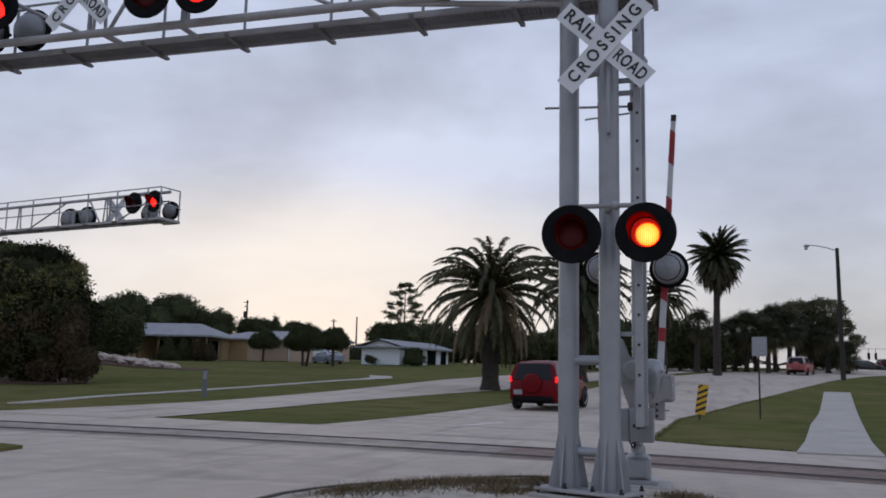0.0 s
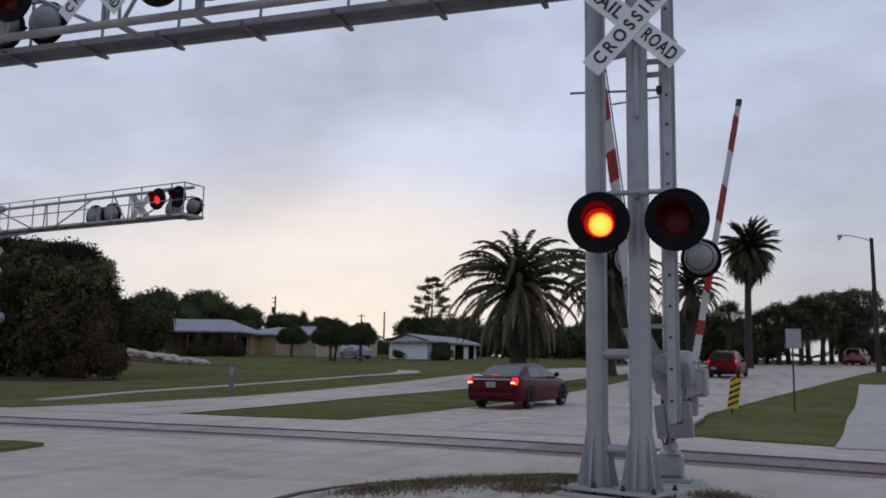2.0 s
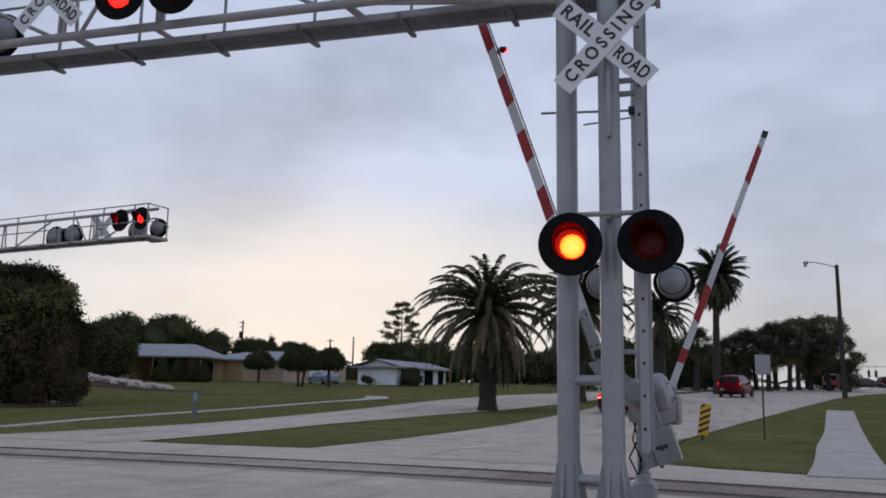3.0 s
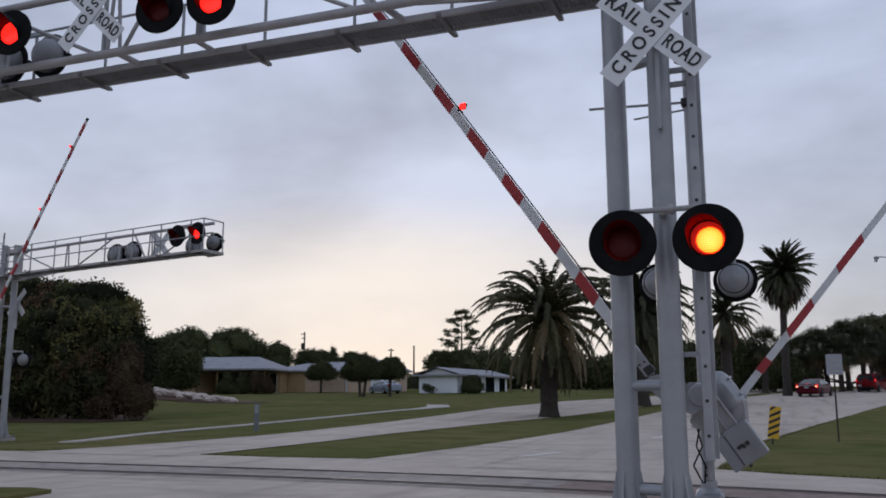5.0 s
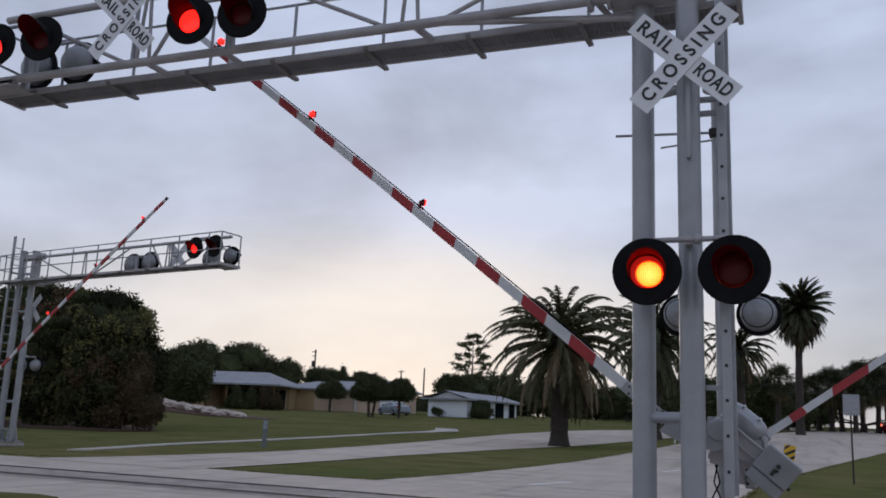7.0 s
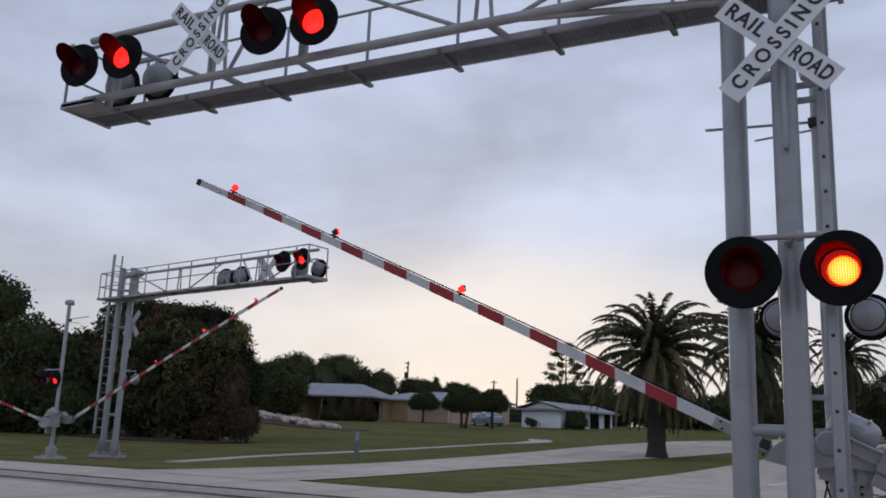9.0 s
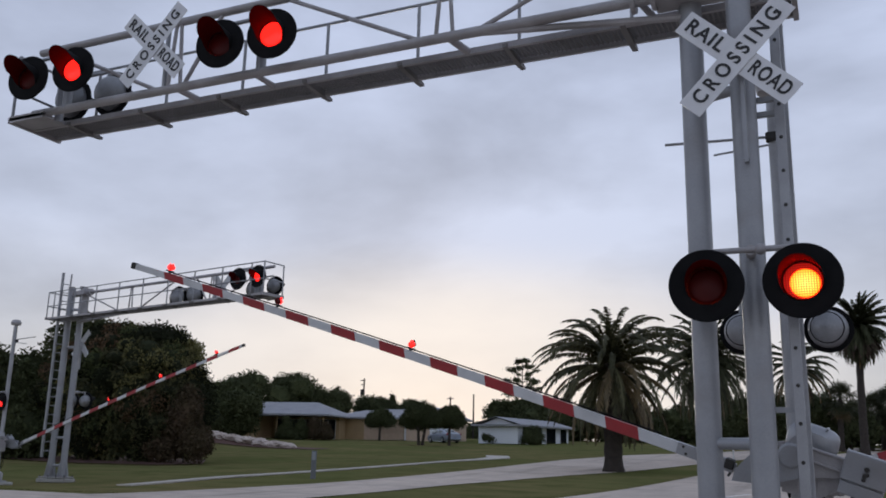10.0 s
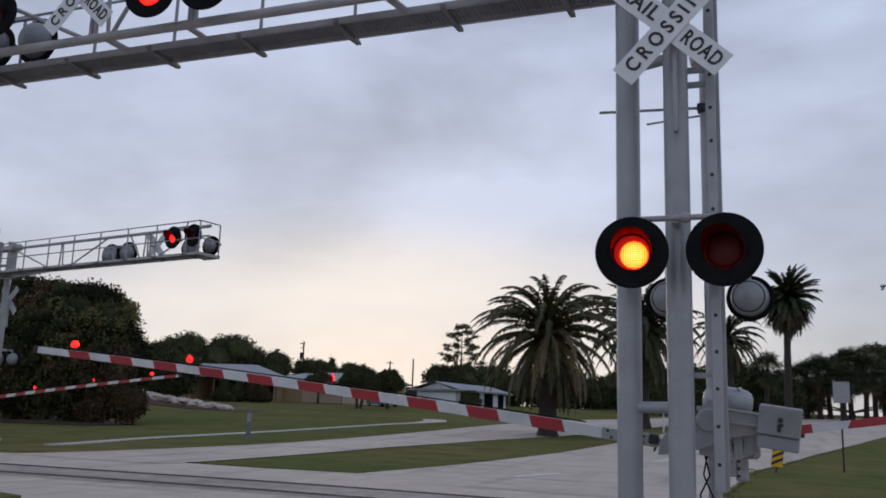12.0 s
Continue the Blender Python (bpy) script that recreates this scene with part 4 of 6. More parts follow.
    for x, z in ((-0.60, 0.03), (-0.60, -0.03), (-0.96, 0.03), (-0.92, -0.03)):
        bm = bmesh.new()
        rod(bm, (x, -0.235, zb + z), (x, -0.13, zb + z), 0.013, seg=8)
        part("sleeve_bolt", bm, DARK, hub)
    beam = striped_beam("arm_beam", reach, hub, root, end, 0.72, "red and white striped boom", stripe=0.362 * reach / 8.98, first=1.40, droop=DROOP)
    beam.matrix_basis = pose(0, -0.17, zb)
    # bulged cover, a barrel with rounded ends
    bm = bmesh.new()
    n = 9
    rings = []
    for i in range(n):
        k = i / (n - 1)
        swell = (1 - abs(2 * k - 1) ** 3.2) ** 0.45 if 0 < k < 1 else 0.55
        ring = []
        for j in range(20):
            a = 2 * math.pi * j / 20
            cx, cz = math.cos(a), math.sin(a)
            px = 0.13 + 0.24 * swell * math.copysign(abs(cx) ** 0.55, cx)
            pz = 0.165 + 0.155 * swell * math.copysign(abs(cz) ** 0.6, cz)
            ring.append(bm.verts.new((px, -0.02 + 0.30 * k, pz)))
        rings.append(ring)
    for p, q in zip(rings, rings[1:]):
        for j in range(20):
            bm.faces.new((p[j], p[(j + 1) % 20], q[(j + 1) % 20], q[j]))
    bm.faces.new(rings[0][::-1])
    bm.faces.new(rings[-1])
    bmesh.ops.recalc_face_normals(bm, faces=bm.faces)
    cover = part("cover", bm, ALUM, hub, "rounded grey mechanism cover", smooth=True)
    bm = bmesh.new()
    box(bm, (0.03, 0.12, 0.318), (0.025, 0.22, 0.02), bevel=0.006)
    part("cover_rib", bm, ALUM, cover)
    bm = bmesh.new()
    box(bm, (0.23, 0.12, 0.318), (0.025, 0.22, 0.02), bevel=0.006)
    part("cover_rib", bm, ALUM, cover)
    bm = bmesh.new()
    box(bm, (0.27, -0.15, 0.062), (0.40, 0.05, 0.11), bevel=0.006)
    for z in (0.118, 0.006):
        box(bm, (0.27, -0.158, z), (0.40, 0.085, 0.02), bevel=0.004)
    prism(bm, [(0.06, 0.0), (0.46, 0.0), (0.46, -0.06), (0.14, -0.17), (0.06, -0.17)], Matrix.Translation((0, -0.12, 0)) @ flat, 0.02)
    part("counterweight_bar", bm, STEEL, hub, "grey steel channel carrying the counterweight")
    bm = bmesh.new()
    box(bm, (0.635, -0.19, 0.085), (0.385, 0.13, 0.275), bevel=0.012)
    box(bm, (0.638, -0.185, -0.12), (0.375, 0.10, 0.125), bevel=0.010)
    box(bm, (0.635, -0.10, 0.02), (0.36, 0.06, 0.36), bevel=0.01)
    cw = part("counterweight", bm, GALV, hub, "grey counterweight box")
    bm = bmesh.new()
    rod(bm, (0.640, -0.275, 0.10), (0.640, -0.245, 0.10), 0.024, seg=8)
    box(bm, (0.636, -0.262, 0.025), (0.034, 0.02, 0.075), bevel=0.005)
    rod(bm, (0.655, -0.275, 0.055), (0.655, -0.245, 0.055), 0.018, seg=8)
    part("counterweight_bolt", bm, DARK, cw)
    bm = bmesh.new()
    rod(bm, (0.82, -0.16, -0.02), (0.86, -0.16, -0.02), 0.02, seg=8)
    part("end_bolt", bm, DARK, cw)
    cab = [1.2 + (lamp_xs[0] - 1.2) * i / 8 for i in range(9)]
    bm = bmesh.new()
    rings = []
    for p in cab:
        zc = zb + 0.080 - 0.002 * p - DROOP * p * p
        rings.append([bm.verts.new((-p, -0.17 + 0.008 * math.cos(a), zc + 0.008 * math.sin(a))) for a in (math.pi * j / 3 for j in range(6))])
    for p, q in zip(rings, rings[1:]):
        for j in range(6):
            bm.faces.new((p[j], p[(j + 1) % 6], q[(j + 1) % 6], q[j]))
    part("lamp_cable", bm, BLACK, hub, "thin black cable along the boom")
    for i, x in enumerate(lamp_xs):
        bm = bmesh.new()
        rod(bm, (0, 0, -0.09), (0, 0, -0.035), 0.018, seg=8, mi=0)
        box(bm, (0, 0, -0.04), (0.10, 0.06, 0.018), mi=0)
        for sy, mi in ((-1, 1), (1, 2)):
            rod(bm, (0, 0, 0.01), (0, sy * 0.045, 0.01), 0.038, 0.030, seg=14, mi=mi)
            ball(bm, (0, sy * 0.025, 0.045), 0.022, 1, mi=mi)
        lamp = part("arm_lamp", bm, (DARK, REDGLOW, REDGLOW if i == 0 else LENSR), hub, "small red lamp on the boom")
        spot = pose(-x, -0.17, zb + 0.115 - DROOP * x * x)
        lamp.matrix_basis = spot
        if i:
            MOVES.append((lamp, (i == 1, spot)))
    MOVES.append((hub, arm_rows(home, main_table)))
    home2 = pose(0.40, 2.2, 1.24, 0, 0, side_turn)
    bm = bmesh.new()
    box(bm, (0.06, 0, 0), (0.34, 0.06, 0.13), bevel=0.01)
    side = part("sidewalk_arm", bm, GALV, g, "short striped sidewalk gate arm")
    b = striped_beam("arm_beam", side_reach, side, 0.082, 0.06, 0.2, "red and white striped short boom", stripe=0.43, first=1.0)
    bm = bmesh.new()
    box(bm, (-0.60, 0, 0), (0.17, 0.058, 0.086))
    part("red_band", bm, GATER, b)
    b.matrix_basis = Matrix.Rotation(radians(180), 4, "Z")
    MOVES.append((side, arm_rows(home2, side_table, -1)))
    # rear flashers on the mast
    bm = bmesh.new()
    rod(bm, (mx + min(rear[0], 0), my + 0.05, 2.95), (mx + rear[1], my + 0.05, 2.95), 0.026, seg=10)
    part("lamp_crossarm", bm, STEEL, g)
    signal_lamp(g, pose(mx + rear[0], my + 0.12, 2.63, 0, 0, 180), False, "far", disc=rear_disc, pot=0.92)
    signal_lamp(g, pose(mx + rear[1], my + 0.12, 2.63, 0, 0, 176), True, "far", disc=rear_disc, pot=0.92)
    return g


NEAR_ARM = [(0, 90), (1.35, 90), (1.8, 86.5), (2.0, 84.3), (2.5, 77.7), (3.4, 69.4), (4.3, 62.1), (5.0, 56.2), (5.5, 51.9), (6.0, 47.7), (6.5, 43.75), (7.5, 36.25), (8.5, 28.9), (9.5, 22.0), (10.0, 18.9), (10.5, 15.95), (11.5, 10.2), (12, 7.3)]
FAR_ARM = [(0, 89.5), (1.8, 89), (2.7, 83.5), (3.6, 75), (4.5, 65.6), (5.5, 54.6), (6.5, 44.1), (7.5, 35.6), (8.5, 28.2), (9.5, 21.1), (10.5, 15.1), (12, 7.2)]
NEAR_SIDE = [(0, 86.3), (1.2, 85.3), (2.0, 79.5), (2.5, 73.6), (3.4, 66.0), (4.3, 58.3), (5.5, 46.5), (7, 35.2), (7.7, 30), (9.5, 19.5), (10.5, 14.5), (12, 8.5)]
cantilever(pose(0, 0, 0), 9.38, "grey steel signal cantilever with red flashers over the road", "near")
cantilever(pose(-24.46, 15.80, 0.083, 0, 0, 169.5), 10.46, "grey steel signal cantilever on the far side of the crossing", "far", ((-0.445, 0.28), (0.008, 0.46)))
crossing_gate(pose(0, 0, 0), "grey crossing gate mast with striped arm beside the signal columns", NEAR_ARM, NEAR_SIDE, (8.13, 6.23, 4.22), axis=(5.3, -1.9))
crossing_gate(pose(-24.24, 15.14, 0.02, 0, 0, 174), "grey crossing gate with striped arm on the far side", FAR_ARM, NEAR_SIDE, (9.35, 7.1, 4.75), 10.4, 0.10, 0.066, (0.10, 0.86), 0.30, 60, 2.4)


# ---- vegetation ----
def leaves(bm, c, n, spread, size, rnd, mi=0, flat=1.0):
    """Small leaf quads scattered in a clump round c."""
    c = Vector(c)
    for _ in range(n):
        d = Vector((rnd.gauss(0, 1), rnd.gauss(0, 1), rnd.gauss(0, 1) * flat))
        p = c + d * spread * 0.55
        u = Vector((rnd.uniform(-1, 1), rnd.uniform(-1, 1), rnd.uniform(-1, 1)))
        if u.length < 0.05:
            continue
        u.normalize()
        v = u.orthogonal().normalized()
        s = size * rnd.uniform(0.6, 1.4)
        f = bm.faces.new([bm.verts.new(q) for q in (p - u * s, p + v * s * 0.45, p + u * s, p - v * s * 0.45)])
        f.material_index = mi


def crown(parent, lobes, count, size, rnd, material, name="crown", per=7):
    """A crown of leaf clumps on the outsides of several lobes (centre, radii)."""
    bm = bmesh.new()
    tot = sum(r[0] * r[2] for _, r in lobes)
    for c, r in lobes:
        mi = 0
        if isinstance(material, tuple):
            mi = rnd.choice(range(len(material)))
        for _ in range(int(count * r[0] * r[2] / tot)):
            d = Vector((rnd.gauss(0, 1), rnd.gauss(0, 1), rnd.gauss(0, 1) + 0.15)).normalized()
            k = rnd.uniform(0.55, 1.06) ** 0.6
            k *= 0.88 + 0.22 * noise.noise(d * 2.3 + Vector(c))
            p = Vector((c[0] + d.x * r[0] * k, c[1] + d.y * r[1] * k, c[2] + d.z * r[2] * k))
            leaves(bm, p, per, size * 2.2, size, rnd, mi)
    return part(name, bm, material, parent)


def tree(x, y, lobes, label, seed, leaf=LEAF, count=900, size=0.16, trunk=0.2, name="tree", category="tree", group="", inner=True, trunks=1):
    rnd = random.Random(seed)
    z = rise(x, y)
    t = thing(name, pose(x, y, z), label, category, group)
    bm = bmesh.new()
    mid = Vector((sum(c[0] for c, _ in lobes), sum(c[1] for c, _ in lobes), sum(c[2] for c, _ in lobes))) / len(lobes)
    low = min(c[2] - r[2] for c, r in lobes)
    for k in range(trunks):
        o = Vector((0.25 * math.cos(2.4 * k), 0.25 * math.sin(2.4 * k), 0)) * (trunks > 1)
        fork = o * 2 + Vector((mid.x * 0.3, mid.y * 0.3, max(0.5, low + 0.25 * (mid.z - low))))
        rod(bm, o - Vector((0, 0, 0.1)), fork, trunk, trunk * 0.75, 9)
        for c, r in lobes:
            rod(bm, fork, Vector(c), trunk * 0.6, trunk * 0.15, 7)
    part("trunk", bm, BARK, t, smooth=True)
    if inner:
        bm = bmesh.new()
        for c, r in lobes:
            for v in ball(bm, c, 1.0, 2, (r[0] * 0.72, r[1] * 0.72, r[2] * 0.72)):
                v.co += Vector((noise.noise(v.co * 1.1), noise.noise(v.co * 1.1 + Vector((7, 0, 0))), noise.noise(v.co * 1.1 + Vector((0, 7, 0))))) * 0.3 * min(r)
        # a tuple's first tone goes inside: for the bush, shade painted into the gaps
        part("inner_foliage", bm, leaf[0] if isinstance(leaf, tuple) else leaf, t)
    crown(t, lobes, count, size, rnd, leaf)
    return t


def frond(bm, base, yaw, pitch, length, droop, width, rnd, n=26, mi=0, thin=1.0):
    """A feather frond: an arching rachis with leaflets on both sides."""
    d = Vector((math.cos(yaw), math.sin(yaw), 0))
    p = Vector(base)
    ang = pitch
    side = Vector((-d.y, d.x, 0))
    prev = None
    seg = length / n
    for i in range(n):
        k = i / n
        t = d * math.cos(ang) + Vector((0, 0, 1)) * math.sin(ang)
        w = (0.055 * (1 - k) + 0.012) * thin
        q = [bm.verts.new(p + side * w), bm.verts.new(p - side * w)]
        if prev:
            bm.faces.new((prev[0], prev[1], q[1], q[0])).material_index = mi
        prev = q
        if i > 1:
            lw = width * math.sin(math.pi * min(1, 0.16 + k * 0.86)) ** 0.6
            for s in (-1, 1):
                for sub in (0.0, 0.33, 0.67):
                    b = p + t * seg * sub
                    fold = rnd.uniform(0.25, 0.95)
                    e = b + side * s * lw * rnd.uniform(0.7, 1.05) * (1.05 - fold * 0.62) + t * lw * rnd.uniform(0.5, 0.9) - Vector((0, 0, 1)) * lw * fold
                    m2 = (b + e) / 2 + t * 0.02
                    bm.faces.new([bm.verts.new(v) for v in (b - t * 0.035 * thin, m2 - t * 0.042 * thin, e, m2 + t * 0.042 * thin, b + t * 0.035 * thin)]).material_index = mi
        p = p + t * seg
        ang -= droop / n * (0.35 + 1.5 * k)
        ang = max(ang, radians(-88))


def palm(x, y, trunk_h, trunk_r, frond_l, count, label, seed, low=-0.9, skirt=0, group="palms", lean=0.0, name="palm_tree", droop=1.0, leaflet=0.30, dry=0.1, green=None, tall=0.0):
    rnd = random.Random(seed)
    t = thing(name, pose(x, y, rise(x, y)), label, "palm tree", group)
    bm = bmesh.new()
    n = 14
    rings = []
    for i in range(n + 1):
        k = i / n
        r = trunk_r * (1.25 - 0.35 * k if k > 0.06 else 1.7 - 6 * k)
        r *= 1 + (0.06 if i % 2 else -0.04)
        if k > 0.86:
            r *= 1.25
        rings.append([bm.verts.new((r * math.cos(a) + lean * k * k, r * math.sin(a), -0.1 + (trunk_h + 0.1) * k)) for a in (2 * math.pi * j / 14 for j in range(14))])
    for p, q in zip(rings, rings[1:]):
        for j in range(14):
            bm.faces.new((p[j], p[(j + 1) % 14], q[(j + 1) % 14], q[j]))
    part("trunk", bm, PALMBARK, t, smooth=True)
    bm = bmesh.new()
    for i in range(count):
        k = i / count
        pitch = radians(84) - k ** 0.85 * (radians(84) - low) + rnd.uniform(-0.14, 0.14)
        yaw = i * 2.39996 + rnd.uniform(-0.15, 0.15)
        L = frond_l * rnd.uniform(0.88, 1.08) * (0.85 + 0.15 * math.sin(math.pi * k))
        L *= 1 + tall * abs(2 * k - 1)
        frond(bm, (lean, 0, trunk_h - 0.25 * k), yaw, pitch, L, droop * rnd.uniform(1.35, 2.1) * (1 - 0.4 * k) * (1 - tall * max(0.0, 1 - 2.5 * k)), leaflet, rnd, mi=1 if k > 1 - 3 * dry and rnd.random() < 0.45 else 0)
    part("crown", bm, (green or FRONDD, FRONDY), t, "feathery drooping palm fronds")
    if skirt:
        bm = bmesh.new()
        for i in range(skirt):
            frond(bm, (lean, 0, trunk_h - 0.5), rnd.uniform(0, 6.28), radians(-50 + 28 * tall) + rnd.uniform(-0.3, 0.2), frond_l * (0.72 + 0.7 * tall) * rnd.uniform(0.8, 1.1), 0.6, 0.24, rnd, n=16)
        part("dead_fronds", bm, DEADF, t, "hanging dry fronds")
    return t


def fan_palm(x, y, trunk_h, trunk_r, spread, count, label, seed, group):
    """A cabbage palm: a slim trunk under a dense ball of fan leaves, each a stalk with narrow blades."""
    rnd = random.Random(seed)
    t = thing("palm_tree", pose(x, y, rise(x, y)), label, "palm tree", group)
    bm = bmesh.new()
    lean = rnd.uniform(-0.25, 0.25)
    rings = []
    for i in range(11):
        k = i / 10
        r = trunk_r * (1.3 - 0.4 * k + 0.10 * (i % 2)) * (1.5 if k < 0.05 else 1.0)
        rings.append([bm.verts.new((lean * k + r * math.cos(a), r * math.sin(a), -0.1 + (trunk_h + 0.1) * k)) for a in (2 * math.pi * j / 10 for j in range(10))])
    for p, q in zip(rings, rings[1:]):
        for j in range(10):
            bm.faces.new((p[j], p[(j + 1) % 10], q[(j + 1) % 10], q[j]))
    part("trunk", bm, PALMBARK, t, smooth=True)
    green, dead = bmesh.new(), bmesh.new()
    for i in range(count):
        k = i / count
        bm = dead if k > 0.88 else green
        pitch = radians(82) - k ** 0.9 * radians(150) + rnd.uniform(-0.2, 0.2)
        yaw = i * 2.39996 + rnd.uniform(-0.2, 0.2)
        d = Vector((math.cos(yaw) * math.cos(pitch), math.sin(yaw) * math.cos(pitch), math.sin(pitch)))
        side = Vector((-math.sin(yaw), math.cos(yaw), 0))
        up = side.cross(d)
        base = Vector((lean, 0, trunk_h - 0.2 * k))
        hub = base + d * spread * rnd.uniform(0.40, 0.58)
        bm.faces.new([bm.verts.new(v) for v in (base - side * 0.02, base + side * 0.02, hub + side * 0.015, hub - side * 0.015)])
        n = 15
        for j in range(n):
            a = radians(-105 + 210 * j / (n - 1)) + rnd.uniform(-0.05, 0.05)
            w = d * math.cos(a) + side * math.sin(a)
            ln = spread * rnd.uniform(0.42, 0.60) * (1 - 0.25 * abs(a) / 1.9)
            mid = hub + w * ln * 0.6 + up * 0.05 * rnd.uniform(-1, 1)
            tip = hub + w * ln - Vector((0, 0, 1)) * ln * rnd.uniform(0.10, 0.50)
            c2 = w.cross(up).normalized() * 0.035
            bm.faces.new([bm.verts.new(v) for v in (hub, mid - c2, tip, mid + c2)])
    part("crown", green, FRONDD, t, "dense crown of fan leaves")
    part("dead_fronds", dead, FRONDY, t, "hanging dry fan leaves")
    return t


# ---- vehicles ----
def loft(bm, stations, mi=0):
    """Rounded body sections along y: (y, z bottom, z top, half width)."""
    rings = []
    for y, zb, zt, w in stations:
        h = zt - zb
        pts = [(-0.92 * w, zb), (-0.985 * w, zb + 0.10 * h), (-1.0 * w, zb + 0.55 * h), (-0.97 * w, zb + 0.85 * h), (-0.84 * w, zt), (-0.4 * w, zt + 0.015), (0.4 * w, zt + 0.015), (0.84 * w, zt), (0.97 * w, zb + 0.85 * h), (1.0 * w, zb + 0.55 * h), (0.985 * w, zb + 0.10 * h), (0.92 * w, zb)]
        rings.append([bm.verts.new((x, y, z)) for x, z in pts])
    n = len(rings[0])
    for p, q in zip(rings, rings[1:]):
        for i in range(n):
            bm.faces.new((p[i], p[(i + 1) % n], q[(i + 1) % n], q[i])).material_index = mi
    bm.faces.new(rings[0][::-1]).material_index = mi
    bm.faces.new(rings[-1]).material_index = mi
    bmesh.ops.recalc_face_normals(bm, faces=bm.faces)


def greenhouse(parent, paint, stations, wb, zb, lean, glass_side, glass_top, glass):
    """Cabin over the body: stations (y, z of the roof line) from the rear window's foot to the windscreen's foot."""
    rings = []
    for y, z in stations:
        h = max(z - zb, 0.0)
        w = wb - h * lean
        e = min(0.10, h * 0.25)
        rings.append([(-wb + 0.0 * h, y, zb), (-w - 0.02 * (h > 0.1), y, z - e), (-w * 0.80, y, z), (0, y, z + 0.02 * (h > 0.1)), (w * 0.80, y, z), (w + 0.02 * (h > 0.1), y, z - e), (wb, y, zb)])
    for name, pick, material in (("cabin", False, paint), ("window_glass", True, glass)):
        bm = bmesh.new()
        vs = [[bm.verts.new(p) for p in r] for r in rings]
        for i in range(len(rings) - 1):
            for j in range(6):
                is_glass = (j in (0, 5) and i in glass_side) or (j in (2, 3) and i in glass_top)
                if is_glass == pick:
                    try:
                        bm.faces.new((vs[i][j], vs[i][j + 1], vs[i + 1][j + 1], vs[i + 1][j]))
                    except ValueError:
                        pass
        bmesh.ops.remove_doubles(bm, verts=bm.verts, dist=0.001)
        bmesh.ops.delete(bm, geom=[v for v in bm.verts if not v.link_faces], context="VERTS")
        bmesh.ops.recalc_face_normals(bm, faces=bm.faces)
        part(name, bm, material, parent, "tinted car glass" if pick else "", smooth=True)


def wheel_part(parent, x, y, r, spin):
    bm = bmesh.new()
    M = Matrix.Rotation(radians(90), 4, "Y")
    w = 0.10
    lathe(bm, [(r * 0.66, -w), (r * 0.93, -w), (r, -w * 0.7), (r, w * 0.7), (r * 0.93, w), (r * 0.66, w)], M, 24)
    wh = part("wheel", bm, RUBBER, parent, "black tyre", smooth=True)
    wh.matrix_basis = pose(x, y, r)
    bm = bmesh.new()
    lathe(bm, [(r * 0.67, -w * 0.9), (r * 0.63, -w * 0.5), (r * 0.63, w * 0.5), (r * 0.67, w * 0.9)], M, 24)
    for s in (-1, 1):
        lathe(bm, [(0.002, 0.07 * s), (0.05, 0.072 * s), (0.055, 0.06 * s)], M, 12)
        for k in range(6):
            a = 2 * math.pi * k / 6
            box(bm, (0.055 * s, math.cos(a) * r * 0.34, math.sin(a) * r * 0.34), (0.03, r * 0.56, 0.075), Matrix.Rotation(a, 3, "X"))
    part("rim", bm, CHROME, wh, "bright alloy wheel")
    if spin:
        MOVES.append((wh, [(0.1 * i, pose(x, y, r, -75.0 * i % 360, 0, 0)) for i in range(47)] + [(12.0, pose(x, y, r, -75.0 * 46 % 360, 0, 0))]))
    return wh


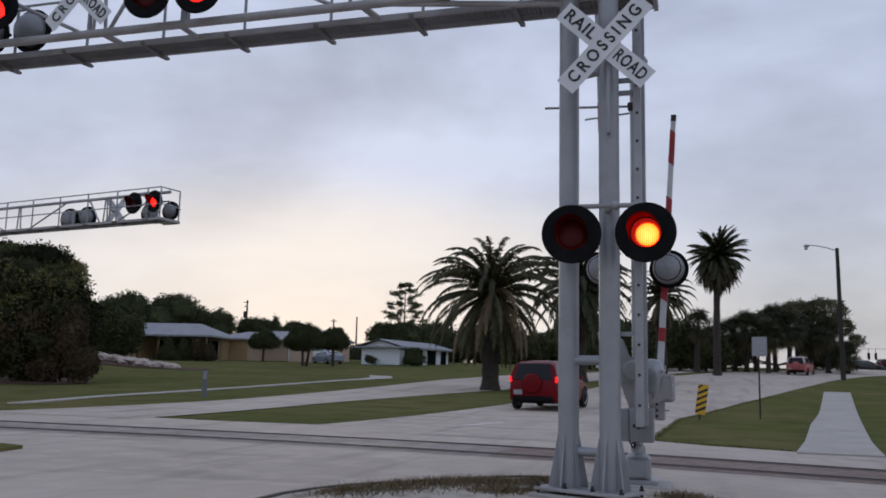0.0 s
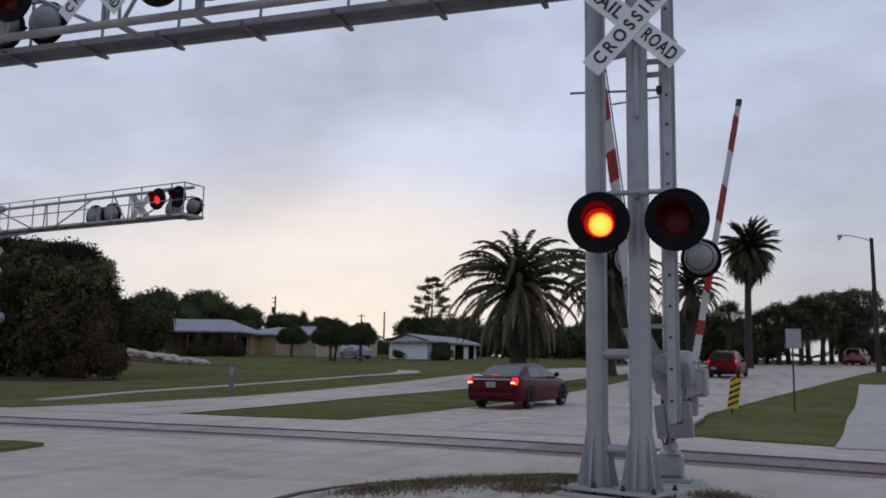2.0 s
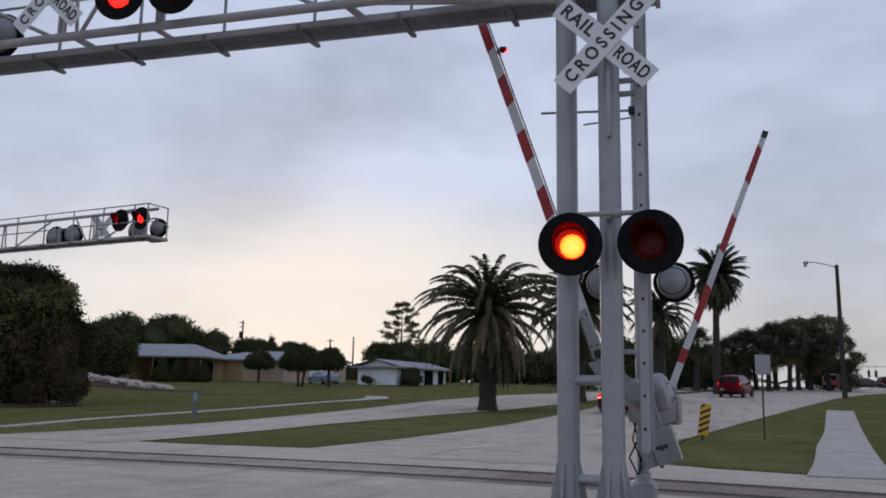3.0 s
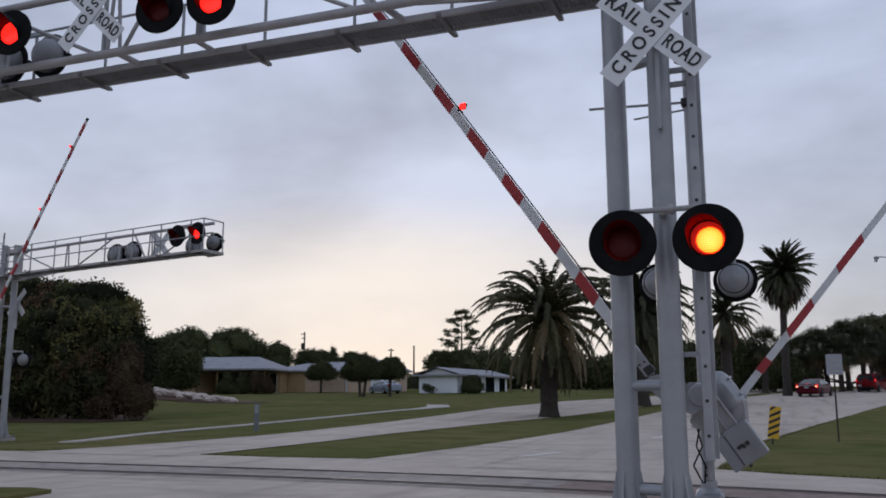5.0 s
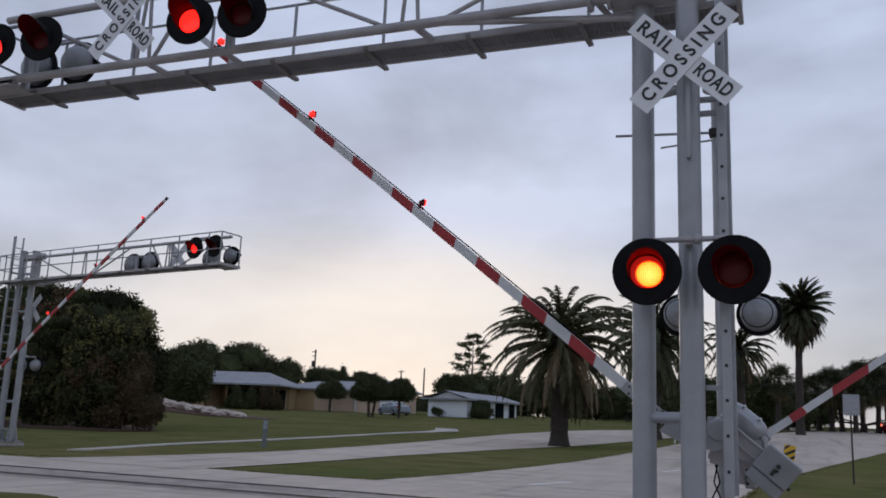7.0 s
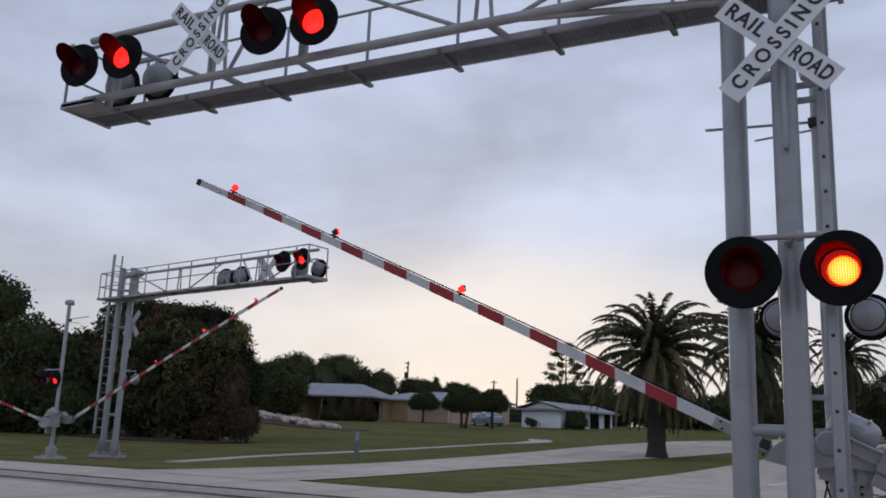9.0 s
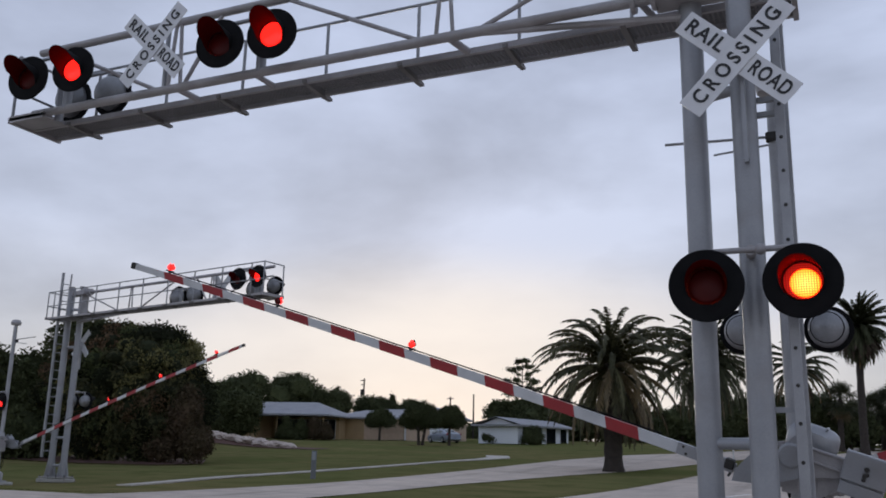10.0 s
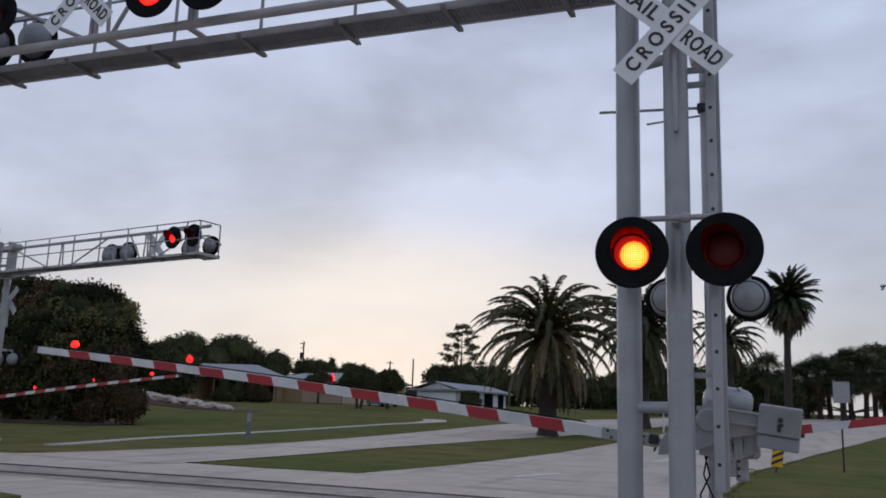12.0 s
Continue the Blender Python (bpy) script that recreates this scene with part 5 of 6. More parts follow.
def car(kind, paint, label, rows, lit=True, at_pose=None, roof=None):
    suv = kind == "suv"
    c = thing("suv" if suv else "sedan", at_pose or rows[0][1], label, "car", "vehicles on the road")
    bm = bmesh.new()
    if suv:
        st = [(-2.12, 0.42, 0.86, 0.74), (-2.08, 0.34, 1.02, 0.83), (-1.95, 0.28, 1.07, 0.88), (-1.0, 0.24, 1.05, 0.905), (0.4, 0.24, 1.03, 0.905), (1.0, 0.25, 1.02, 0.90), (1.5, 0.27, 0.97, 0.88), (1.95, 0.32, 0.86, 0.82), (2.15, 0.42, 0.70, 0.68)]
        lo, hi, L2, r = (-2.05, 0.98, 0.86, 1.04), (-1.82, 0.08, 0.66, 1.66), 1.31, 0.35
    else:
        st = [(-2.39, 0.36, 0.72, 0.68), (-2.34, 0.27, 0.90, 0.80), (-2.2, 0.23, 0.99, 0.85), (-1.7, 0.20, 1.01, 0.885), (-0.8, 0.19, 0.97, 0.89), (0.4, 0.19, 0.95, 0.89), (1.05, 0.19, 0.93, 0.885), (1.6, 0.21, 0.86, 0.87), (2.1, 0.28, 0.74, 0.82), (2.38, 0.40, 0.60, 0.64)]
        lo, hi, L2, r = (-1.72, 1.10, 0.80, 0.96), (-0.98, 0.12, 0.60, 1.43), 1.37, 0.32
    loft(bm, st)
    body = part("body", bm, paint, c, smooth=True)
    # underside box, added in black to deepen the shade beneath the car
    bm = bmesh.new()
    box(bm, (0, 0.0, 0.29), (1.30, 3.4, 0.12), bevel=0.04)
    part("underbody", bm, BLACK, c, "black underside")
    if suv:
        greenhouse(c, roof or paint, [(-2.08, 1.04), (-1.93, 1.58), (-1.75, 1.655), (-1.12, 1.68), (-1.02, 1.68), (-0.42, 1.68), (-0.32, 1.68), (0.15, 1.64), (1.0, 1.02)], 0.86, 1.02, 0.28, (2, 4, 6, 7), (0, 7), DARKGLASS)
    else:
        greenhouse(c, roof or paint, [(-1.78, 0.985), (-1.15, 1.28), (-0.98, 1.325), (-0.60, 1.365), (-0.20, 1.38), (-0.10, 1.38), (0.20, 1.36), (0.36, 1.32), (1.16, 0.94)], 0.80, 0.95, 0.40, (1, 2, 3, 5, 6, 7), (0, 7), GLASS)
    for s in (-1, 1):
        bm = bmesh.new()
        box(bm, (s * 0.93, lo[1] - 0.42, lo[3] + 0.06), (0.16, 0.10, 0.13), bevel=0.03)
        part("wing_mirror", bm, paint if suv else BLACK, c)
        for y in (-L2, L2):
            wheel_part(c, s * (0.825 if suv else 0.805), y, r, rows is not None and lit)
            # flat black disc painted as the shaded wheel well, the body is uncut
            bm = bmesh.new()
            lathe(bm, [(r * 1.18, -0.02), (r * 1.18, 0.02), (0.002, 0.02)], Matrix.Translation((s * (0.878 if suv else 0.868), y, r * 1.02)) @ Matrix.Rotation(radians(90), 4, "Y"), 20)
            for v in bm.verts:
                v.co.z = max(v.co.z, 0.2)
            part("wheel_well_shade", bm, BLACK, c)
        bm = bmesh.new()
        if suv:
            box(bm, (s * 0.81, -2.03, 1.05), (0.09, 0.12, 0.21), bevel=0.025)
        else:
            box(bm, (s * 0.735, -2.25, 0.83), (0.19, 0.20, 0.26), bevel=0.05)
        lamp = part("tail_lamp", bm, TAIL if lit else TAILOFF, c, "red tail lamp")
        if lit and not suv:
            for dx in (-0.04, 0.04):
                bm = bmesh.new()
                ball(bm, (s * 0.715 + dx, -2.35, 0.80), 0.034, 2)
                part("bulb", bm, BULB, lamp, "bright bulb behind the red lens")
    bm = bmesh.new()
    box(bm, (0, st[0][0] + 0.05, 0.40), (1.5, 0.22, 0.24), bevel=0.08)
    part("bumper", bm, paint if not suv else BLACK, c)
    bm = bmesh.new()
    box(bm, (0 if not suv else -0.52, st[0][0] - 0.005, 0.74 if not suv else 0.62), (0.31, 0.04, 0.16), bevel=0.005)
    part("number_plate", bm, GALV, c, "grey number plate")
    if suv:
        bm = bmesh.new()
        M = Matrix.Translation((0, -2.16, 0.92)) @ Matrix.Rotation(radians(90), 4, "X")
        lathe(bm, [(0.30, -0.10), (0.335, -0.06), (0.335, 0.06), (0.30, 0.10), (0.12, 0.115), (0.002, 0.118)], M, 26)
        part("spare_wheel_cover", bm, paint, c, "round spare wheel cover", smooth=True)
    else:
        bm = bmesh.new()
        box(bm, (0, -2.36, 0.895), (1.25, 0.05, 0.035), bevel=0.01)
        part("boot_trim", bm, CHROME, c)
        bm = bmesh.new()
        box(bm, (0, -2.0, 1.025), (0.20, 0.05, 0.022), bevel=0.005)
        part("brake_lamp", bm, TAIL if lit else TAILOFF, c)
    if rows:
        MOVES.append((c, rows))
    return c


def drive(pts):
    """Rows for a car through (t, x, y), headed along its way and resting on the road."""
    rows = []
    for i, (t, x, y) in enumerate(pts):
        a, b = pts[max(i - 1, 0)], pts[min(i + 1, len(pts) - 1)]
        h = -math.degrees(math.atan2(b[1] - a[1], b[2] - a[2]))
        d = 1.3
        ux, uy = -math.sin(radians(h)), math.cos(radians(h))
        pitch = math.degrees(math.atan2(rise(x + ux * d, y + uy * d) - rise(x - ux * d, y - uy * d), 2 * d))
        rows.append((t, pose(x, y, rise(x, y) + 0.022, pitch, 0, h)))
    return rows


car("suv", REDCAR, "bright red suv with a covered spare wheel driving away", drive([(0, -4.5, 22.9), (0.5, -3.7, 29.2), (1.5, -1.1, 43.2), (2.0, 0.2, 51), (2.5, 1.5, 58.5), (3.5, 4.6, 69.5), (4.5, 7.85, 79.0), (5, 9.15, 83), (6, 12.2, 90), (8, 19, 104), (12, 40, 132)]))
car("sedan", MAROON, "dark red sedan with lit tail lamps driving away", drive([(0, -7.6, -14.6), (0.5, -7.85, -6.2), (1.0, -8.05, 2.3), (1.5, -7.25, 11.5), (2.0, -5.85, 19.8), (2.5, -4.45, 27.5), (3.5, -1.5, 46.5), (4.5, 1.85, 62.5), (5.0, 3.7, 69.5), (6, 7.0, 79), (7.5, 12.4, 91), (9.5, 21, 106), (12, 34, 124)]))
car("suv", mat("faded_red_car_paint", (0.40, 0.09, 0.09), (0.34, 0.08, 0.08), rough=0.35, bump=0), "faded pinkish red suv far along the road", drive([(0, 9.1, 79.6), (1.5, 11.3, 87), (2.5, 13.2, 93), (5, 18, 103), (12, 36, 130)]), lit=False, roof=mat("pale_pink_car_roof", (0.50, 0.36, 0.36), (0.44, 0.30, 0.30), rough=0.3, bump=0))
car("sedan", SILVER, "parked silver blue car in a driveway", None, lit=False, at_pose=pose(-38.1, 78, rise(-38.1, 78) + 0.01, 0, 0, 52))
car("sedan", DARKCAR, "dark car far along the road", None, lit=False, at_pose=pose(20.4, 118, rise(20.4, 118) + 0.01, 0, 0, -70))
car("suv", MAROON, "dark red van far along the road", None, lit=False, at_pose=pose(24.6, 122, rise(24.6, 122) + 0.01, 0, 0, -75))


# ---- roadside things ----
def hazard_marker():
    x, y = 0.65, 19.7
    z = rise(x, y)
    t = thing("hazard_marker", pose(x, y, z, 0, 8, 0), "yellow and black striped hazard marker on a short post in grass", "road sign")
    bm = bmesh.new()
    rod(bm, (0, 0.03, -0.1), (0, 0.03, 0.9), 0.025, seg=8)
    part("post", bm, DARK, t)
    W, H = 0.31, 0.92
    bm = bmesh.new()
    box(bm, (0, 0, 0.17 + H / 2), (W, 0.008, H), bevel=0.002)
    part("panel", bm, YEL, t, "yellow panel")
    n, sl = 5, 0.18
    for i in range(n):
        z0 = 0.17 + 0.02 + i * 0.185
        bm = bmesh.new()
        pts = [(-W / 2 + 0.005, z0), (W / 2 - 0.005, z0 + sl), (W / 2 - 0.005, min(z0 + sl + 0.085, 0.17 + H)), (-W / 2 + 0.005, z0 + 0.085)]
        if pts[1][1] > 0.17 + H - 0.01:
            pts[1] = (W / 2 - 0.14, 0.17 + H - 0.004)
            pts[2] = (W / 2 - 0.22, 0.17 + H - 0.003)
        prism(bm, pts, Matrix.Translation((0, -0.0045, 0)) @ Matrix.Rotation(radians(90), 4, "X"), 0.003)
        part("stripe", bm, SIGNK, t)


def notice_sign():
    x, y = 2.52, 21.5
    t = thing("notice_sign", pose(x, y, rise(x, y) - 0.10), "small notice sign toned grey for shade on a slim steel post in grass", "road sign")
    bm = bmesh.new()
    box(bm, (0, 0.02, 1.33), (0.05, 0.035, 2.76))
    part("post", bm, WOODPOLE, t)
    bm = bmesh.new()
    box(bm, (0.03, -0.01, 2.42), (0.46, 0.008, 0.62), bevel=0.003)
    pn = part("panel", bm, SIGNG, t, "panel toned grey for shade with bars of writing")
    for k, w in enumerate((0.36, 0.42, 0.30)):
        bm = bmesh.new()
        box(bm, (0.03, -0.017, 2.56 - 0.17 * k), (w, 0.004, 0.05))
        part("writing_bar", bm, STEEL, pn)


def street_lamp():
    x, y = 11.3, 69.3
    t = thing("street_lamp", pose(x, y, rise(x, y)), "dark wooden street lamp pole with a long bracket arm", "street lamp")
    bm = bmesh.new()
    rod(bm, (0.05, 0, -0.1), (-0.03, 0, 10.8), 0.21, 0.14, 12)
    part("pole", bm, WOODPOLE, t, smooth=True)
    bm = bmesh.new()
    pts = [(0, 0, 10.55), (-0.8, 0, 10.85), (-1.7, 0, 11.05), (-2.25, 0, 11.1)]
    for p, q in zip(pts, pts[1:]):
        rod(bm, p, q, 0.04, seg=8)
    part("bracket_arm", bm, ALUM, t)
    bm = bmesh.new()
    ball(bm, (-2.38, 0, 11.02), 0.22, 2, (1, 0.7, 0.7))
    rod(bm, (-2.42, 0, 10.97), (-2.42, 0, 10.72), 0.11, 0.14, 10)
    part("lamp_head", bm, ALUM, t)


def utility_pole(x, y, h, arms, label):
    t = thing("utility_pole", pose(x, y, rise(x, y)), label, "utility pole", "distant utility poles")
    bm = bmesh.new()
    rod(bm, (0, 0, -0.1), (0, 0, h), 0.16, 0.11, 8)
    part("pole", bm, WOODPOLE, t)
    for k in range(arms):
        bm = bmesh.new()
        box(bm, (0 if arms == 1 else -0.2, 0, h - 0.3 - 0.6 * k), (1.15 if arms == 1 else 0.75 - 0.2 * k, 0.1, 0.12))
        part("crossarm", bm, WOODPOLE, t)
    if arms > 1:
        bm = bmesh.new()
        rod(bm, (-0.34, 0, h - 2.5), (-0.34, 0, h - 1.6), 0.20, seg=10)
        part("transformer", bm, DARK, t)


def marker_post():
    x, y = -18.15, 22.0
    t = thing("marker_post", pose(x, y, rise(x, y), 0, 0, 12), "slim grey marker post on the lawn", "marker post")
    bm = bmesh.new()
    box(bm, (0, 0, 0.5), (0.2, 0.05, 1.1), bevel=0.012)
    part("post", bm, mat("grey_plastic", (0.17, 0.18, 0.195), (0.13, 0.14, 0.15), rough=0.6, bump=0.03), t)
    bm = bmesh.new()
    box(bm, (0, -0.028, 0.85), (0.15, 0.006, 0.3))
    part("label_plate", bm, mat("pale_plate", (0.30, 0.33, 0.36), rough=0.5, bump=0), t)


def mailbox():
    x, y = -5.38, 45.0
    t = thing("mailbox", pose(x, y, rise(x, y)), "white mailbox on a white post in the grass median", "mailbox")
    bm = bmesh.new()
    box(bm, (0, 0, 0.5), (0.09, 0.09, 1.2), bevel=0.01)
    part("post", bm, TRIMW, t)
    bm = bmesh.new()
    prism(bm, [(-0.20, 1.06), (0.20, 1.06), (0.20, 1.20), (0.12, 1.28), (-0.12, 1.28), (-0.20, 1.20)], Matrix.Translation((0, 0.14, 0)) @ Matrix.Rotation(radians(90), 4, "X"), 0.28)
    part("box", bm, TRIMW, t)


mailbox()
hazard_marker()
notice_sign()
street_lamp()
marker_post()
utility_pole(-63.2, 105, 8.4, 2, "dark wooden utility pole with a transformer")
utility_pole(-56.1, 120, 6.7, 1, "dark wooden utility pole with one crossarm")
utility_pole(-50.1, 115, 6.7, 0, "plain dark wooden pole beyond the houses")


# ---- houses ----
def gable_roof(bm, x0, x1, y0, y1, ze, zr, over=0.5, along="x", hip=0.0):
    """A thick low roof over a plan, ridge along x or y."""
    x0, x1, y0, y1 = x0 - over, x1 + over, y0 - over, y1 + over
    for dz in (0.0,):
        if along == "x":
            ym = (y0 + y1) / 2
            r0, r1 = (x0 + hip, ym, zr), (x1 - hip, ym, zr)
        else:
            xm = (x0 + x1) / 2
            r0, r1 = (xm, y0 + hip, zr), (xm, y1 - hip, zr)
        lo = [bm.verts.new(p) for p in ((x0, y0, ze), (x1, y0, ze), (x1, y1, ze), (x0, y1, ze))]
        un = [bm.verts.new((v.co.x, v.co.y, ze - 0.18)) for v in lo]
        a, b = bm.verts.new(r0), bm.verts.new(r1)
        if along == "x":
            fs = [(lo[0], lo[1], b, a), (lo[2], lo[3], a, b), (lo[1], lo[2], b), (lo[3], lo[0], a)]
        else:
            fs = [(lo[1], lo[2], b, a), (lo[3], lo[0], a, b), (lo[0], lo[1], a), (lo[2], lo[3], b)]
        for f in fs if hip else fs[:2]:
            bm.faces.new(f)
        for i in range(4):
            bm.faces.new((lo[i], un[i], un[(i + 1) % 4], lo[(i + 1) % 4]))
        bm.faces.new(un[::-1])
    bmesh.ops.recalc_face_normals(bm, faces=bm.faces)


def window_part(parent, c, w, h, horizontal=True):
    bm = bmesh.new()
    box(bm, (c[0], c[1], c[2]), (w, 0.06, h))
    p = part("window", bm, TRIMW, parent, "white frame with dark panes for porch shade")
    n = max(1, round(w / 0.9))
    for i in range(n):
        bm = bmesh.new()
        box(bm, (c[0] - w / 2 + w * (i + 0.5) / n, c[1] - 0.035, c[2]), (w / n - 0.08, 0.02, h - 0.1))
        part("pane", bm, WINDOW, p)


def house(name_label, x, y, turn, w, d, eave, ridge, wall, roof=ROOF, hip=0.0, along="x", windows=(), front_panels=(), recess=(), porch=None, side_openings=()):
    z = rise(x, y) - 0.15
    t = thing("house", pose(x, y, z, 0, 0, turn), name_label, "house", "houses beyond the lawn")
    bm = bmesh.new()
    if porch:
        # the front wall steps back under the roof from porch[0] to the right-hand end
        px, pd = porch
        box(bm, ((-w / 2 + px) / 2, 0, eave / 2), (px + w / 2, d, eave))
        box(bm, ((px + w / 2) / 2, pd / 2, eave / 2 - 0.003), (w / 2 - px, d - pd, eave - 0.006))
    else:
        box(bm, (0, 0, eave / 2), (w, d, eave))
    if not hip:
        if along == "y":
            for yy in (-d / 2, d / 2):
                vs = [bm.verts.new(p) for p in ((-w / 2, yy, eave), (w / 2, yy, eave), (0, yy, ridge - 0.1))]
                bm.faces.new(vs)
        else:
            for xx in (-w / 2, w / 2):
                vs = [bm.verts.new(p) for p in ((xx, -d / 2, eave), (xx, d / 2, eave), (xx, 0, ridge - 0.1))]
                bm.faces.new(vs)
    part("wall", bm, wall, t)
    bm = bmesh.new()
    gable_roof(bm, -w / 2, w / 2, -d / 2, d / 2, eave + 0.12, ridge, 0.6, along, hip)
    part("roof", bm, roof, t, "pale grey low pitched shingle roof")
    for xx, zz, ww, hh in windows:
        window_part(t, (xx, -d / 2 - 0.03, zz), ww, hh)
    # doors, and a lighter panel that paints a lit stretch of wall
    for xx, ww, hh, m in front_panels:
        bm = bmesh.new()
        box(bm, (xx, -d / 2 - 0.04, hh / 2), (ww, 0.08, hh), bevel=0.01)
        part("door", bm, m, t)
    if porch:
        for k in range(3):
            bm = bmesh.new()
            box(bm, (porch[0] + (w / 2 - porch[0]) * (k + 0.9) / 3, -d / 2 + 0.1, eave / 2), (0.12, 0.12, eave))
            part("porch_post", bm, TAN, t)
        # wide dark panes added on the back wall to stand in for porch shade
        window_part(t, ((porch[0] + w / 2) / 2, -d / 2 + porch[1] - 0.03, 1.25), w / 2 - porch[0] - 0.8, 2.2)
    # framed dark panes on the side wall stand for shaded porch openings
    for yy, zz, ww, hh in side_openings:
        bm = bmesh.new()
        box(bm, (w / 2 + 0.02, yy, zz), (0.06, ww, hh))
        wn = part("window", bm, TRIMW, t, "white frame with dark panes for porch shade")
        bm = bmesh.new()
        box(bm, (w / 2 + 0.055, yy, zz), (0.02, ww - 0.12, hh - 0.12))
        part("pane", bm, WINDOW, wn)
    # dark slab painted as porch shade, no opening is cut
    for xx, ww, hh in recess:
        bm = bmesh.new()
        box(bm, (xx, -d / 2 - 0.02, hh / 2), (ww, 0.05, hh))
        part("porch_shade", bm, DARK, t, "dark slab for porch shade")
    return t


PEACH = mat("peach_stucco", (0.62, 0.47, 0.35), (0.54, 0.41, 0.30), rough=0.9, bump=0.15)
house("tan stucco bungalow with pale grey roof and shaded porch", -57.3, 78.1, 12, 11.6, 9.0, 2.6, 4.2, TAN, hip=3.2, porch=(-2.2, 4.6))
# The 4.7 m peach panel is no door: it paints the wall's lit stretch.
house("low tan bungalow with a pale roof and a garage", -48.6, 87.0, 10, 12.2, 9.0, 2.4, 3.5, TAN, hip=3.0, front_panels=((0.15, 4.7, 2.1, PEACH), (3.75, 2.3, 2.1, WHITEH)))
house("small bungalow showing only a pale roof behind trees", -55.6, 101.0, 6, 4.2, 6.0, 1.9, 3.9, PEACH, hip=1.0)
house("small pale garage wing with a white door", -42.6, 86.0, 8, 5.4, 6.0, 2.5, 3.9, PEACH, along="y", front_panels=((1.3, 2.4, 2.1, WHITEH),))
house("white stucco bungalow with a gable end and long roof", -31.9, 86.0, -9, 4.7, 12.0, 1.85, 2.75, WHITEH, along="y", side_openings=((-4.2, 0.95, 1.7, 1.75), (-1.4, 0.95, 1.5, 1.75), (1.5, 0.95, 2.3, 1.75), (4.6, 0.95, 1.6, 1.75)))


def mound(x, y):
    """Extra height of the planted rise beside the tan house."""
    return 1.05 * math.exp(-((x + 49) / 5.6) ** 2 - ((y - 53.5) / 4.2) ** 2)


def planted_rise():
    bm = bmesh.new()
    g = [[bm.verts.new((x, y, rise(x, y) + mound(x, y) - 0.035)) for y in range(42, 67)] for x in range(-64, -34)]
    for p, q in zip(g, g[1:]):
        for j in range(len(p) - 1):
            bm.faces.new((p[j], q[j], q[j + 1], p[j + 1]))
    tagged(part("lawn_mound", bm, GRASS, smooth=True), "low grassy mound beside the shrubs", "grass", kind="structure")
    bm = bmesh.new()
    xs, ys = [-48 + 0.7 * i for i in range(18)], [49.6 + 0.6 * i for i in range(6)]
    g = [[bm.verts.new((x, y, rise(x, y) + mound(x, y) + 0.03)) for y in ys] for x in xs]
    for p, q in zip(g, g[1:]):
        for j in range(len(p) - 1):
            bm.faces.new((p[j], q[j], q[j + 1], p[j + 1]))
    tagged(part("mulch_bed", bm, MULCH, smooth=True), "red brown mulch bed under boulders", "mulch", kind="structure")


def boulders():
    rnd = random.Random(21)
    for i in range(17):
        back = i > 11
        k = (i - 12) / 5 if back else i / 11
        x = -44.2 + 3.4 * k if back else -46.9 + 7.6 * k + rnd.uniform(-0.1, 0.1)
        y = (52.9 if back else 51.9) - 0.9 * k + rnd.uniform(-0.3, 0.3)
        r = rnd.uniform(0.42, 0.68) * (0.75 if back else 1.0)
        t = thing("boulder", pose(x, y, rise(x, y) + mound(x, y) + 0.02, rnd.uniform(-8, 8), rnd.uniform(-4, 12), rnd.uniform(-35, 35)), "pale pinkish limestone boulder on a mulch bed", "boulder", "boulders by the shrubs")
        bm = bmesh.new()
        for v in ball(bm, (0, 0, 0.1), 1.0, 3, (r * rnd.uniform(1.1, 1.5), r * 0.85, r * rnd.uniform(0.35, 0.5))):
            n = Vector(v.co)
            q = Vector((round(n.x * 3) / 3, round(n.y * 3) / 3, round(n.z * 6) / 6))
            v.co += n * 0.40 * noise.noise(q * 1.9 + Vector((i * 5, 0, 0))) + n * 0.35 * noise.noise(n * 5.0 + Vector((0, i * 3, 0)))
        part("stone", bm, ROCK, t)


planted_rise()
boulders()
sheet("shrub_mulch", [(-39, 25.2), (-34, 24.2), (-29.2, 25.6), (-28.2, 27.8), (-31, 31.5), (-39, 31)], 0.05, MULCH, "red brown mulch under the shrub mass", "mulch", cell=2)


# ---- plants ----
# Contrasting leaf tones by clump; the first is near black, painting shaded gaps.
BUSH_TONES = (mat("shade_bush_leaf", (0.024, 0.028, 0.015), (0.016, 0.018, 0.010), rough=0.9, scale=0.5, fine=4, bump=0, vary=0.3, spec=0.05), LEAFB,
              mat("green_bush_leaf", (0.074, 0.086, 0.036), (0.050, 0.060, 0.026), rough=0.85, scale=0.5, fine=4, bump=0, vary=0.35, spec=0.08),
              mat("olive_bush_leaf", (0.150, 0.138, 0.056), (0.10, 0.094, 0.04), rough=0.85, scale=0.5, fine=4, bump=0, vary=0.35, spec=0.08),
              mat("brown_bush_leaf", (0.135, 0.085, 0.050), (0.085, 0.058, 0.034), rough=0.85, scale=0.5, fine=4, bump=0, vary=0.35, spec=0.08))


